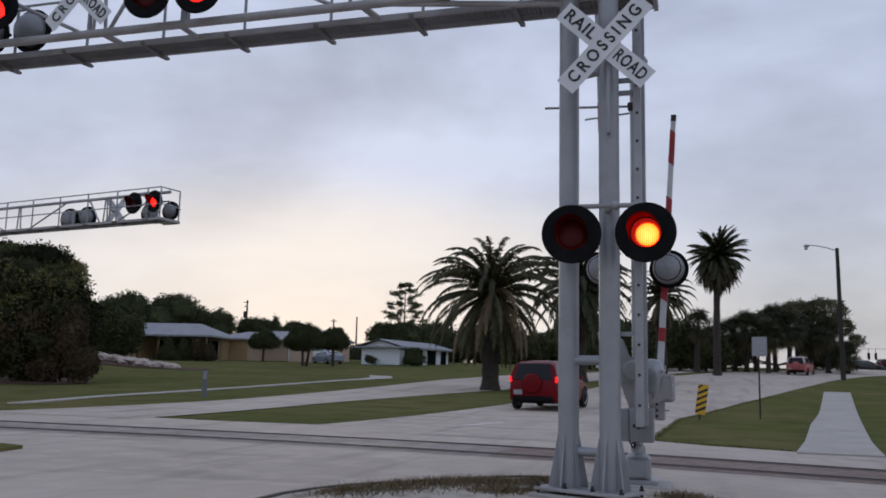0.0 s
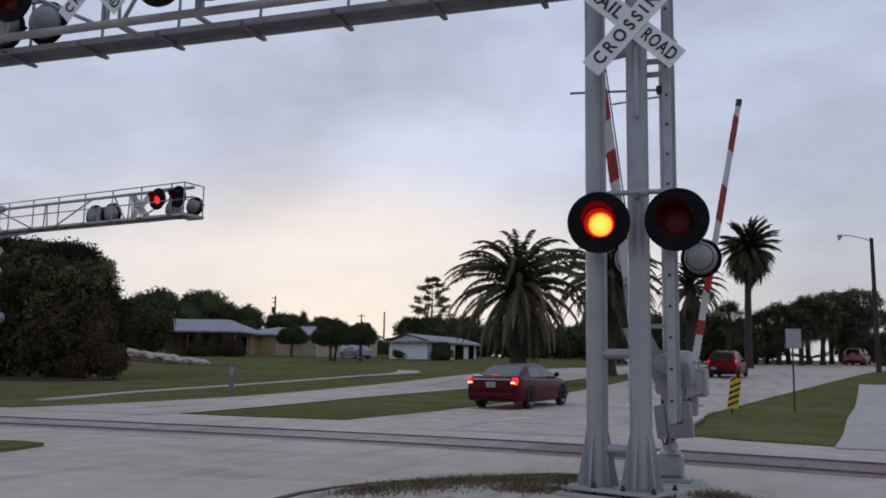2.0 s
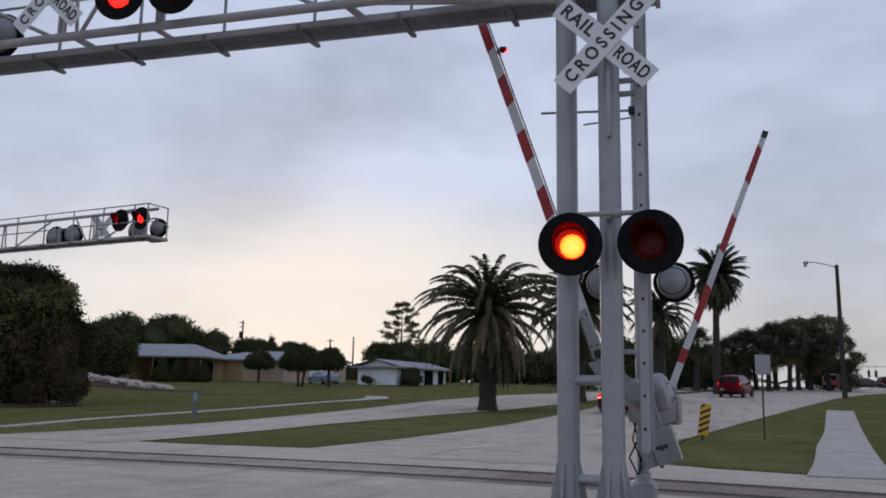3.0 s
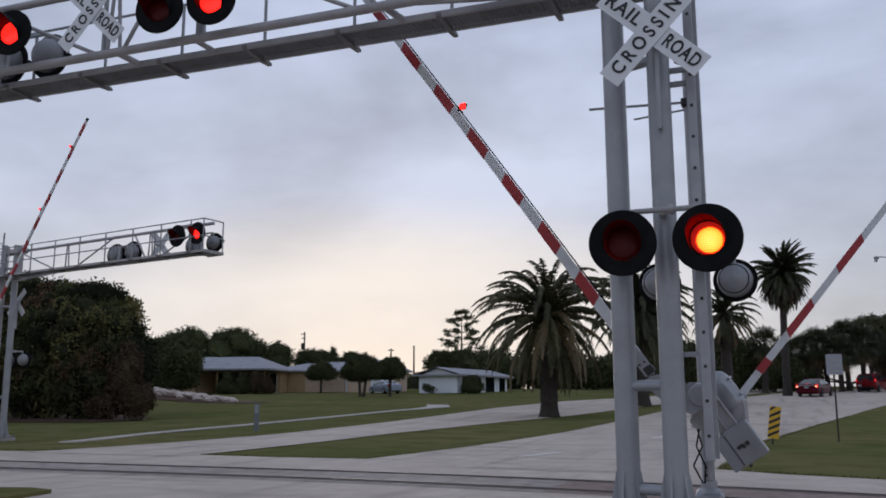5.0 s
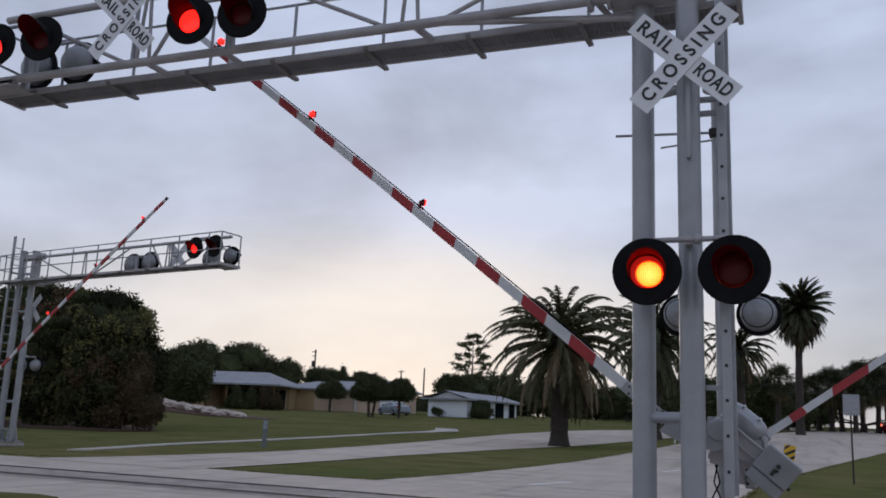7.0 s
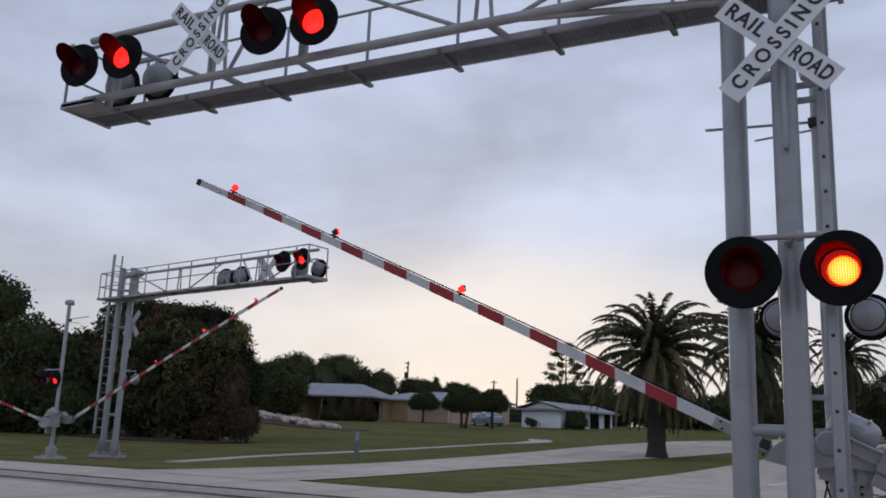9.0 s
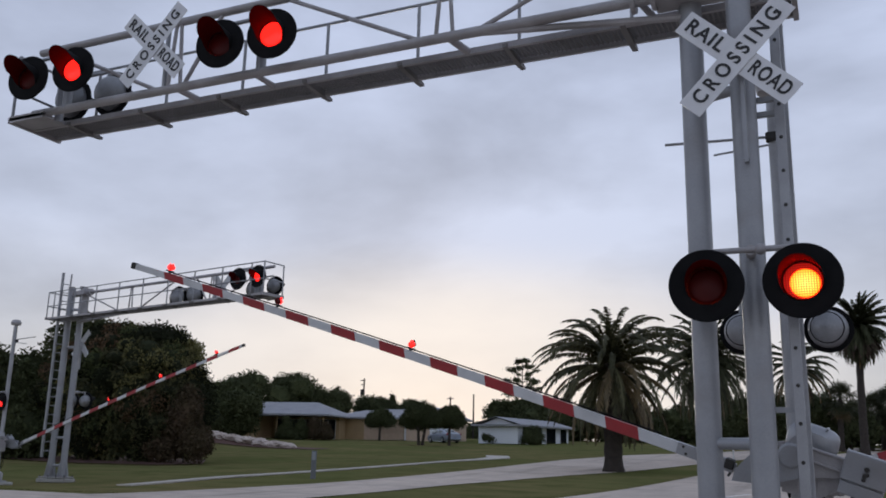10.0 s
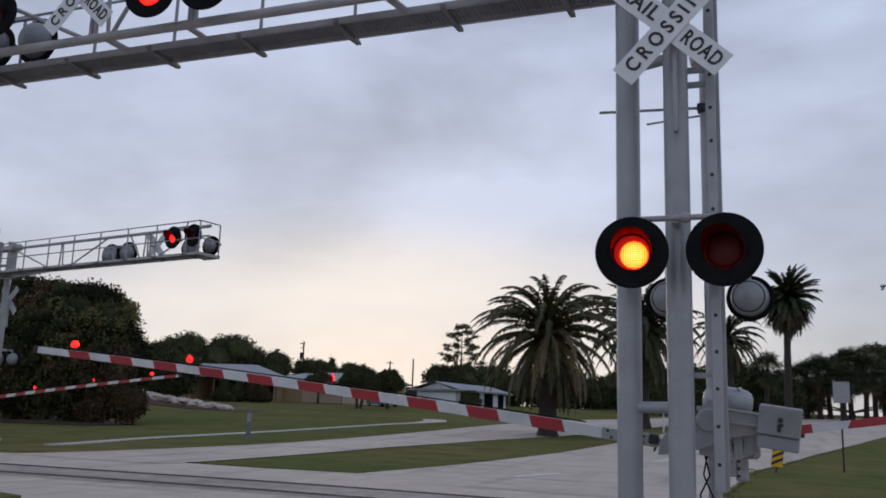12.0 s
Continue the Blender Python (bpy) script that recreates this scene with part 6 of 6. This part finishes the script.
def hanging_fronds(bush_x, bush_y):
    """Drooping green and dead fronds on the face of the shrub mass."""
    rnd = random.Random(77)
    t = thing("bush", pose(bush_x, bush_y, rise(bush_x, bush_y)), "drooping green and dry fronds on the dark shrubs", "bush")
    tops, green, dry = bmesh.new(), bmesh.new(), bmesh.new()
    for i in range(58):
        a, q = i * 2.39996, ((i + 0.5) / 58) ** 0.5
        x = 0.1 + 3.9 * q * math.cos(a) + rnd.uniform(-0.25, 0.25)
        z = 3.2 + 3.2 * q * math.sin(a) + rnd.uniform(-0.25, 0.25)
        y = -2.0 + 1.1 * q * q + 0.12 * z + rnd.uniform(-0.2, 0.2)
        dead = 0.55 if rnd.random() < (0.45 if x > 1.2 and z < 4.5 else 0.18) else 0.04
        size = rnd.uniform(0.75, 1.3)
        bright = rnd.choice((0.1, 0.3, 0.9))
        for k in range(15):
            bm = dry if rnd.random() < dead else (tops if rnd.random() < bright else green)
            frond(bm, (x, y, z), -1.57 + rnd.uniform(-1.7, 1.7), rnd.uniform(-0.3, 1.3), size * rnd.uniform(0.6, 1.0), 2.9, 0.17, rnd, n=8, thin=0.26)
    # olive leaf colour, raised in tone to paint the light on clump tops
    part("top_fronds", tops, mat("toplit_olive_frond", (0.115, 0.110, 0.046), (0.07, 0.07, 0.03), rough=0.7, scale=0.8, fine=8, bump=0, vary=0.35, spec=0.1), t, "olive green arching fronds")
    part("green_fronds", green, LEAFB, t)
    part("dry_fronds", dry, FRONDY, t, "dead yellow brown fronds")


palm(-10.0, 36.2, 5.25, 0.38, 4.85, 104, "big date palm with long drooping fronds on the grass median", 3, low=-0.95, skirt=30, droop=1.0, leaflet=0.38, green=FROND, dry=0.17)
palm(1.6, 70.0, 10.2, 0.26, 2.65, 140, "tall palm with a dense round crown", 5, low=-1.45, skirt=95, lean=0.22, droop=0.9, leaflet=0.40, dry=0.03, tall=0.42)
palm(-7.3, 50.0, 6.6, 0.40, 4.6, 110, "date palm on the median beyond the first", 7, low=-1.15, skirt=34, droop=1.0, leaflet=0.42)
palm(-2.4, 58.0, 6.3, 0.34, 3.2, 56, "date palm with a drooping crown beside the road", 9, skirt=18, droop=1.1)
fan_palm(-0.2, 78.0, 4.5, 0.22, 1.9, 90, "short round headed palm among trees", 15, "row of cabbage palms")
for i, (x, y, h, l) in enumerate(((2.3, 84, 3.5, 2.0), (3.5, 87, 4.1, 2.0), (4.5, 84, 4.4, 2.1), (5.5, 86, 4.0, 2.1), (6.5, 83, 3.7, 2.0), (7.4, 87, 5.2, 2.2), (8.6, 86, 4.6, 2.1), (9.8, 90, 4.6, 2.2), (11.2, 92, 3.6, 2.2), (12.6, 89, 4.2, 2.0), (14.3, 88, 1.9, 1.6))):
    fan_palm(x, y, h, 0.19, l, 92, "cabbage palm with a dense dark crown in a row", 40 + i, "row of cabbage palms")

rnd_top = random.Random(19)
SHRUB_TOPS = []
for k in range(16):
    a = math.pi * k / 15
    SHRUB_TOPS.append(((4.1 * math.cos(a) + rnd_top.uniform(-0.3, 0.3), rnd_top.uniform(-0.6, 0.6), 2.9 + 3.45 * math.sin(a) + rnd_top.uniform(-0.35, 0.25)), (rnd_top.uniform(0.7, 1.2), 1.0, rnd_top.uniform(0.6, 1.0))))
for k in range(74):
    q, a = ((k + 0.5) / 74) ** 0.5, k * 2.39996
    sx, sz = q * math.cos(a), q * math.sin(a)
    SHRUB_TOPS.append(((4.7 * sx + rnd_top.uniform(-0.3, 0.3), -2.3 * math.sqrt(max(0.0, 1 - q * q)) + rnd_top.uniform(-0.2, 0.5), 3.3 + 3.3 * sz + rnd_top.uniform(-0.3, 0.3)), (rnd_top.uniform(0.55, 1.0), 0.8, rnd_top.uniform(0.4, 0.75))))
SHRUB_TOPS += [((1.6, 0.5, 6.3), (2.0, 1.6, 0.85)), ((-1.4, 0.5, 6.5), (2.2, 1.6, 0.9))]
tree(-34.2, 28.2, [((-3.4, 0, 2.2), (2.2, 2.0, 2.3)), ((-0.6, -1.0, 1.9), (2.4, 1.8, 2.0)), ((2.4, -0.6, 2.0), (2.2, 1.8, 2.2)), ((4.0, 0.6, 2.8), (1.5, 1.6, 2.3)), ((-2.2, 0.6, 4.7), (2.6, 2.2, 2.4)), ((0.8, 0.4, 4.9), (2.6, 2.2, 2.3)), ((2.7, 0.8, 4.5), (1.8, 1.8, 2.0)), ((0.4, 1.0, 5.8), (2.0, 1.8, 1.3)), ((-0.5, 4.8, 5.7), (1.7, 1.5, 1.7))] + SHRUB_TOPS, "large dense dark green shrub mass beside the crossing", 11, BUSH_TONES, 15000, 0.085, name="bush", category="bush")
hanging_fronds(-34.2, 28.0)
tree(-29.2, 27.6, [((-0.2, 0, 2.3), (0.9, 0.9, 1.7)), ((0.5, 0.2, 1.0), (0.9, 0.9, 1.0)), ((-1.2, -0.2, 0.8), (1.1, 0.9, 0.8))], "reddish brown shrub at the edge of the bushes", 12, LEAFR, 1500, 0.08, trunk=0.06, name="bush", category="bush")
tree(-44.0, 25.0, [((-1.1, 0, 7.1), (2.0, 2.0, 1.6)), ((-3.5, 0, 2.6), (4.2, 3, 2.7)), ((4.5, 1.5, 1.2), (3.2, 2.4, 1.7)), ((-0.5, 0, 0.9), (3.5, 2.4, 1.5)), ((1.5, 0, 2.7), (3.4, 3, 2.9)), ((-0.6, 0.5, 4.6), (2.8, 3, 1.9)), ((2.4, 0, 4.4), (2.4, 2.2, 2.0))], "big dark tree at the edge of the crossing", 13, LEAF, 5500, 0.13, trunk=0.35)
tree(-51.0, 40.0, [((-3.4, 0, 4.7), (2.6, 3, 2.4)), ((1.5, 0, 7.0), (3.6, 3, 2.6)), ((4.5, 0, 5.4), (2.8, 2.6, 2.6)), ((-1, 0, 3.6), (4.5, 3, 3))], "tall dark tree behind the shrubs", 14, LEAF, 3600, 0.15, trunk=0.35)
BACK = ((-51.5, 60, 3.2, 4.6, 17), (-57.5, 66, 3.4, 5.6, 18), (-63.5, 70, 3.6, 6.6, 19), (-70, 95, 4.4, 8.8, 20), (-65.5, 98, 3.8, 6.8, 22), (-76, 92, 4.6, 8.6, 23), (-60.5, 104, 3.4, 5.8, 24), (-57, 108, 3.2, 5.4, 25), (-82, 88, 4.6, 8.4, 26))
for x, y, r, h, sd in BACK:
    h *= 1.03
    rnd = random.Random(sd)
    lobes = [((rnd.uniform(-0.6, 0.6) * r, rnd.uniform(-0.3, 0.3) * r, h * rnd.uniform(0.52, 0.74)), (r * rnd.uniform(0.5, 0.72), r * 0.55, h * rnd.uniform(0.22, 0.32))) for _ in range(6)]
    lobes.append(((0, 0, h * 0.4), (r * 0.95, r * 0.7, h * 0.34)))
    tree(x, y, lobes, "dark green spreading tree behind the houses", sd, LEAF, 2200, 0.15, trunk=0.25, group="trees behind the houses")
tree(-36.0, 68.0, [((0, 0, 2.7), (1.8, 1.6, 1.4)), ((-1.05, 0, 2.25), (1.15, 1.2, 0.8)), ((1.05, 0, 2.25), (1.15, 1.2, 0.8))], "clipped mushroom shaped dark tree on the lawn", 27, LEAF, 3000, 0.075, trunk=0.15, trunks=3, group="clipped trees on the lawn")
tree(-33.9, 70.0, [((0, 0, 2.65), (1.45, 1.3, 1.15)), ((0.65, 0, 2.2), (1.05, 1.0, 0.7)), ((-0.55, 0, 2.2), (1.0, 1.0, 0.7))], "smaller clipped mushroom shaped dark tree on the lawn", 28, LEAF, 2200, 0.075, trunk=0.16, trunks=1, group="clipped trees on the lawn")
tree(-46.8, 80.0, [((0, 0, 2.55), (1.5, 1.4, 0.95)), ((-0.6, 0, 2.0), (1.3, 1.2, 0.65)), ((0.9, 0, 2.05), (1.1, 1.0, 0.6))], "small round dark tree on the lawn", 29, LEAF, 1700, 0.09, trunk=0.15, trunks=1, group="clipped trees on the lawn")
tree(-41.4, 108.0, [((-1.8, 0, 3.6), (2.6, 2.2, 1.8)), ((1.4, 0, 3.8), (2.4, 2.2, 1.8)), ((0, 0, 2.2), (3.6, 2.6, 1.8))], "dark rounded tree beyond the white house", 30, LEAF, 1100, 0.2)
for i, (x, y, r, h) in enumerate(((-1.8, 80, 2.3, 5.4), (0.6, 82, 2.0, 4.6), (-4.5, 82, 2.6, 5.4), (-8, 84, 2.8, 5.6), (-11.5, 88, 2.8, 5.0))):
    tree(x, y, [((0, 0, h * 0.62), (r, r * 0.8, h * 0.34)), ((-0.5 * r, 0, h * 0.35), (r * 0.8, r * 0.7, h * 0.33)), ((0.5 * r, 0, h * 0.36), (r * 0.8, r * 0.7, h * 0.33))], "dark green tree beyond the road", 50 + i, LEAF, 900, 0.18, group="trees beyond the road")
tree(11.5, 97, [((-3.8, 0, 5.6), (2.4, 2, 1.3)), ((-1.0, 0, 6.5), (2.4, 2, 1.3)), ((1.9, 0, 6.7), (2.6, 2, 1.4)), ((4.9, 0, 3.3), (1.0, 1.2, 0.7)), ((3.6, 0, 4.9), (1.3, 1.5, 1.1)), ((0.5, 0, 4.2), (3.0, 2, 1.3)), ((-3.0, 0, 3.5), (2, 2, 1.1))], "wide airy tree with an open crown beyond the road", 60, LEAFO, 3400, 0.13, trunk=0.22, inner=False, trunks=3, group="trees beyond the road")
tree(8.5, 98, [((-4.5, 0, 1.6), (1.9, 2, 1.4)), ((-8.5, 0, 1.5), (2.2, 2, 1.6)), ((4.4, 0, 1.9), (2.4, 2, 2.0)), ((6.3, 0, 1.6), (1.5, 1.6, 1.6))], "dark hedge of shrubs beyond the road", 61, LEAF, 2400, 0.15, name="hedge", category="hedge")


tree(-47.0, 118, [((-5, 0, 0.8), (3.8, 2, 2.0)), ((0, 0, 0.7), (3.8, 2, 1.9)), ((5, 0, 0.8), (3.8, 2, 2.0)), ((10, 0, 0.7), (3.8, 2, 1.8))], "dark hedge of shrubs behind the houses", 63, LEAF, 1400, 0.17, name="hedge", category="hedge")


tree(-17.0, 111, [((-10, 0, 0.8), (4.5, 2, 2.0)), ((-3, 0, 0.8), (4.5, 2, 2.2)), ((4, 0, 0.8), (4.5, 2, 2.0)), ((10, 0, 0.8), (4.5, 2, 2.1)), ((16, 0, 0.8), (4.5, 2, 1.9))], "dark hedge of shrubs beyond the side road", 64, LEAF, 1700, 0.17, name="hedge", category="hedge")


def traffic_signals():
    """Two signal heads on a span wire over the far road."""
    z = rise(24, 140)
    p = thing("utility_pole", pose(34.0, 140.5, rise(34, 140.5)), "steel pole holding a signal span wire", "utility pole", "distant utility poles")
    bm = bmesh.new()
    rod(bm, (0, 0, -0.1), (0, 0, 5.2), 0.14, 0.10, 8)
    part("pole", bm, STEEL, p)
    bm = bmesh.new()
    for a, c in (((0, 0, 4.6), (-6, -0.3, 3.75)), ((-6, -0.3, 3.75), (-12, -0.5, 3.7)), ((-12, -0.5, 3.7), (-20, -0.8, 4.6))):
        rod(bm, a, c, 0.03, seg=6)
    part("span_wire", bm, DARK, p)
    for x in (24.4, 25.4):
        t = thing("traffic_signal", pose(x, 140, z + 2.1), "dark traffic signal hanging on a span wire", "traffic signal", "signals over the far road")
        bm = bmesh.new()
        box(bm, (0, 0, 0.5), (0.36, 0.3, 1.05), bevel=0.04)
        rod(bm, (0, 0, 1.0), (0, 0, 1.75), 0.03, seg=6)
        for k in range(3):
            rod(bm, (0, -0.15, 0.17 + 0.33 * k), (0, -0.30, 0.17 + 0.33 * k), 0.12, 0.13, 10)
        part("housing", bm, BLACK, t)


traffic_signals()


def norfolk_pine():
    t = thing("pine_tree", pose(-40.7, 110, rise(-40.7, 110)), "tall open tiered pine against the sky", "tree")
    bm = bmesh.new()
    rod(bm, (0, 0, -0.1), (0, 0, 11.0), 0.22, 0.04, 8)
    part("trunk", bm, BARK, t)
    rnd = random.Random(4)
    bm = bmesh.new()
    for k in range(10):
        z = 2.6 + 8.0 * k / 9
        L = 3.3 * (1 - (k / 11) ** 1.6) + 0.2
        for j in range(6):
            a = 2 * math.pi * (j + rnd.random() * 0.6) / 6
            ln = L * rnd.uniform(0.75, 1.1)
            tip = Vector((math.cos(a) * ln, math.sin(a) * ln, z + rnd.uniform(0.1, 0.5) * ln))
            rod(bm, (0, 0, z), tip, 0.035, 0.015, 5)
            for q in (0.72, 0.9, 1.0):
                leaves(bm, Vector((0, 0, z)).lerp(tip, q), 42, 0.38, 0.13, rnd, flat=0.6)
    part("crown", bm, LEAF, t)


norfolk_pine()
rnd_far = random.Random(33)
for i in range(13):
    fx, fy, fr, fh = -36 + 3.1 * i, 104 - 0.6 * i + rnd_far.uniform(-3, 3), rnd_far.uniform(2.4, 3.4), rnd_far.uniform(3.6, 5.6)
    tree(fx, fy, [((0, 0, fh * 0.6), (fr, fr * 0.7, fh * 0.38)), ((-0.6 * fr, 0, fh * 0.34), (fr * 0.8, fr * 0.6, fh * 0.34)), ((0.6 * fr, 0, fh * 0.36), (fr * 0.8, fr * 0.6, fh * 0.33))], "dark tree in the distant row beyond the side road", 90 + i, LEAF, 420, 0.22, group="distant tree row")
tree(-61.1, 110, [((0, 0, 3.4), (1.3, 1.2, 1.6)), ((0, 0, 4.7), (0.8, 0.8, 1.0)), ((0, 0, 5.7), (0.32, 0.32, 0.75))], "small pointed conifer behind a roof", 62, LEAF, 500, 0.14)
rnd_wall = random.Random(71)
for i, (x, y) in enumerate(((-29.2, 79.6), (-28.8, 80.3), (-54.9, 73.2), (-50.2, 74.2), (-53.6, 72.4), (-54.6, 73.4), (-52.9, 73.6), (-51.4, 73.9))):
    f = 1.0 if i < 2 else rnd_wall.uniform(0.55, 1.35)
    tree(x, y, [((0, 0, 0.95 * f), (0.75, 0.6, 1.0 * f)), ((0.4, 0, 0.6 * f), (0.7, 0.5, 0.6 * f)), ((-0.5, 0.1, 0.5 * f), (0.5, 0.5, 0.5))], "dark shrub against the house wall" if i not in (3, 7) else "reddish shrub against the house wall", 70 + i, LEAFR if i in (3, 7) else LEAF, 500, 0.08, trunk=0.05, name="bush", category="bush", group="shrubs by the houses")
tree(-33.6, 79.2, [((0, 0, 0.55), (0.45, 0.3, 0.35)), ((0.45, 0, 0.4), (0.35, 0.3, 0.25)), ((-0.4, 0, 0.7), (0.25, 0.2, 0.3))], "small loose plant before the white gable wall", 84, LEAF, 120, 0.09, trunk=0.03, name="bush", category="bush", group="shrubs by the houses", inner=False)


def weeds():
    """Dry tufts on the gravel round the signal foundation."""
    rnd = random.Random(8)
    bm = bmesh.new()
    spots = [(-2.5, 0.35, 0.45), (-2.2, 0.9, 0.5), (-1.75, 1.25, 0.5), (-2.8, -0.2, 0.4), (-1.25, 1.35, 0.35), (-1.0, 1.75, 0.16), (-0.75, 1.72, 0.14), (0.7, 0.9, 0.2), (-1.2, 0.55, 0.25), (-0.75, 0.75, 0.15), (1.0, 0.5, 0.15)]
    for cx, cy, sp in spots:
        for _ in range(int(2400 * sp)):
            x, y = cx + rnd.gauss(0, sp * 0.7), cy + rnd.gauss(0, sp * 0.55)
            if ((x + 0.6) / 2.45) ** 2 + ((y + 1.6) / 3.5) ** 2 > 1:
                continue
            h = rnd.uniform(0.015, 0.095)
            a = rnd.uniform(0, 6.28)
            d = Vector((math.cos(a), math.sin(a), 0)) * 0.007
            l = Vector((rnd.gauss(0, 0.07), rnd.gauss(0, 0.07), h))
            p = Vector((x, y, 0.055))
            bm.faces.new([bm.verts.new(q) for q in (p - d, p + d, p + l)])
    ob = part("weeds", bm, mat("dry_weeds", (0.19, 0.115, 0.065), (0.11, 0.10, 0.042), rough=0.9, bump=0, vary=0.4))
    tagged(ob, "dry brown and green weeds on gravel", "weeds", kind="stuff")


weeds()


def grass_edges():
    """Ragged blades along the edges of the grass."""
    rnd = random.Random(91)
    bm = bmesh.new()

    def blade(x, y, h):
        a = rnd.uniform(0, 6.28)
        d = Vector((math.cos(a), math.sin(a), 0)) * 0.012
        p = Vector((x, y, rise(x, y) + 0.004))
        l = Vector((rnd.gauss(0, 0.03), rnd.gauss(0, 0.03), h))
        bm.faces.new([bm.verts.new(q) for q in (p - d, p + d, p + l)])

    for table, y0, y1, side in ((ROAD_L, 10.9, 40, -1), (ROAD_R, 10.2, 40, 1)):
        for _ in range(2600):
            y = y0 + (y1 - y0) * rnd.random() ** 1.5
            blade(lerp(table, y) + side * abs(rnd.gauss(0, 0.10)) - side * 0.05, y, rnd.uniform(0.02, 0.06))
    for xa, ya, xb, yb in ((-8.2, 10.75, -12.6, 10.75), (-0.3, 10.2, 3.0, 8.7), (4.0, 8.3, 14, 7.7), (-17.6, 11.3, -24, 10.3), (-24, 10.3, -40, 9.9)):
        for _ in range(700):
            k = rnd.random()
            blade(xa + (xb - xa) * k + rnd.gauss(0, 0.05), ya + (yb - ya) * k + abs(rnd.gauss(0, 0.09)), rnd.uniform(0.02, 0.05))
    ob = part("grass_tufts", bm, mat("edge_grass", (0.22, 0.19, 0.085), (0.13, 0.14, 0.05), rough=0.9, bump=0, vary=0.4, spec=0.05))
    tagged(ob, "ragged green and yellow grass blades along the kerbless edges", "grass", kind="stuff")


grass_edges()


# ---- what moves ----
def motions():
    for ob, rows in MOVES:
        if isinstance(rows, bool):
            walk(ob, flash_rows(rows, pose(0, 0.03, 0)))
        elif isinstance(rows, tuple):
            walk(ob, flash_rows(*rows))
        else:
            walk(ob, rows)


motions()
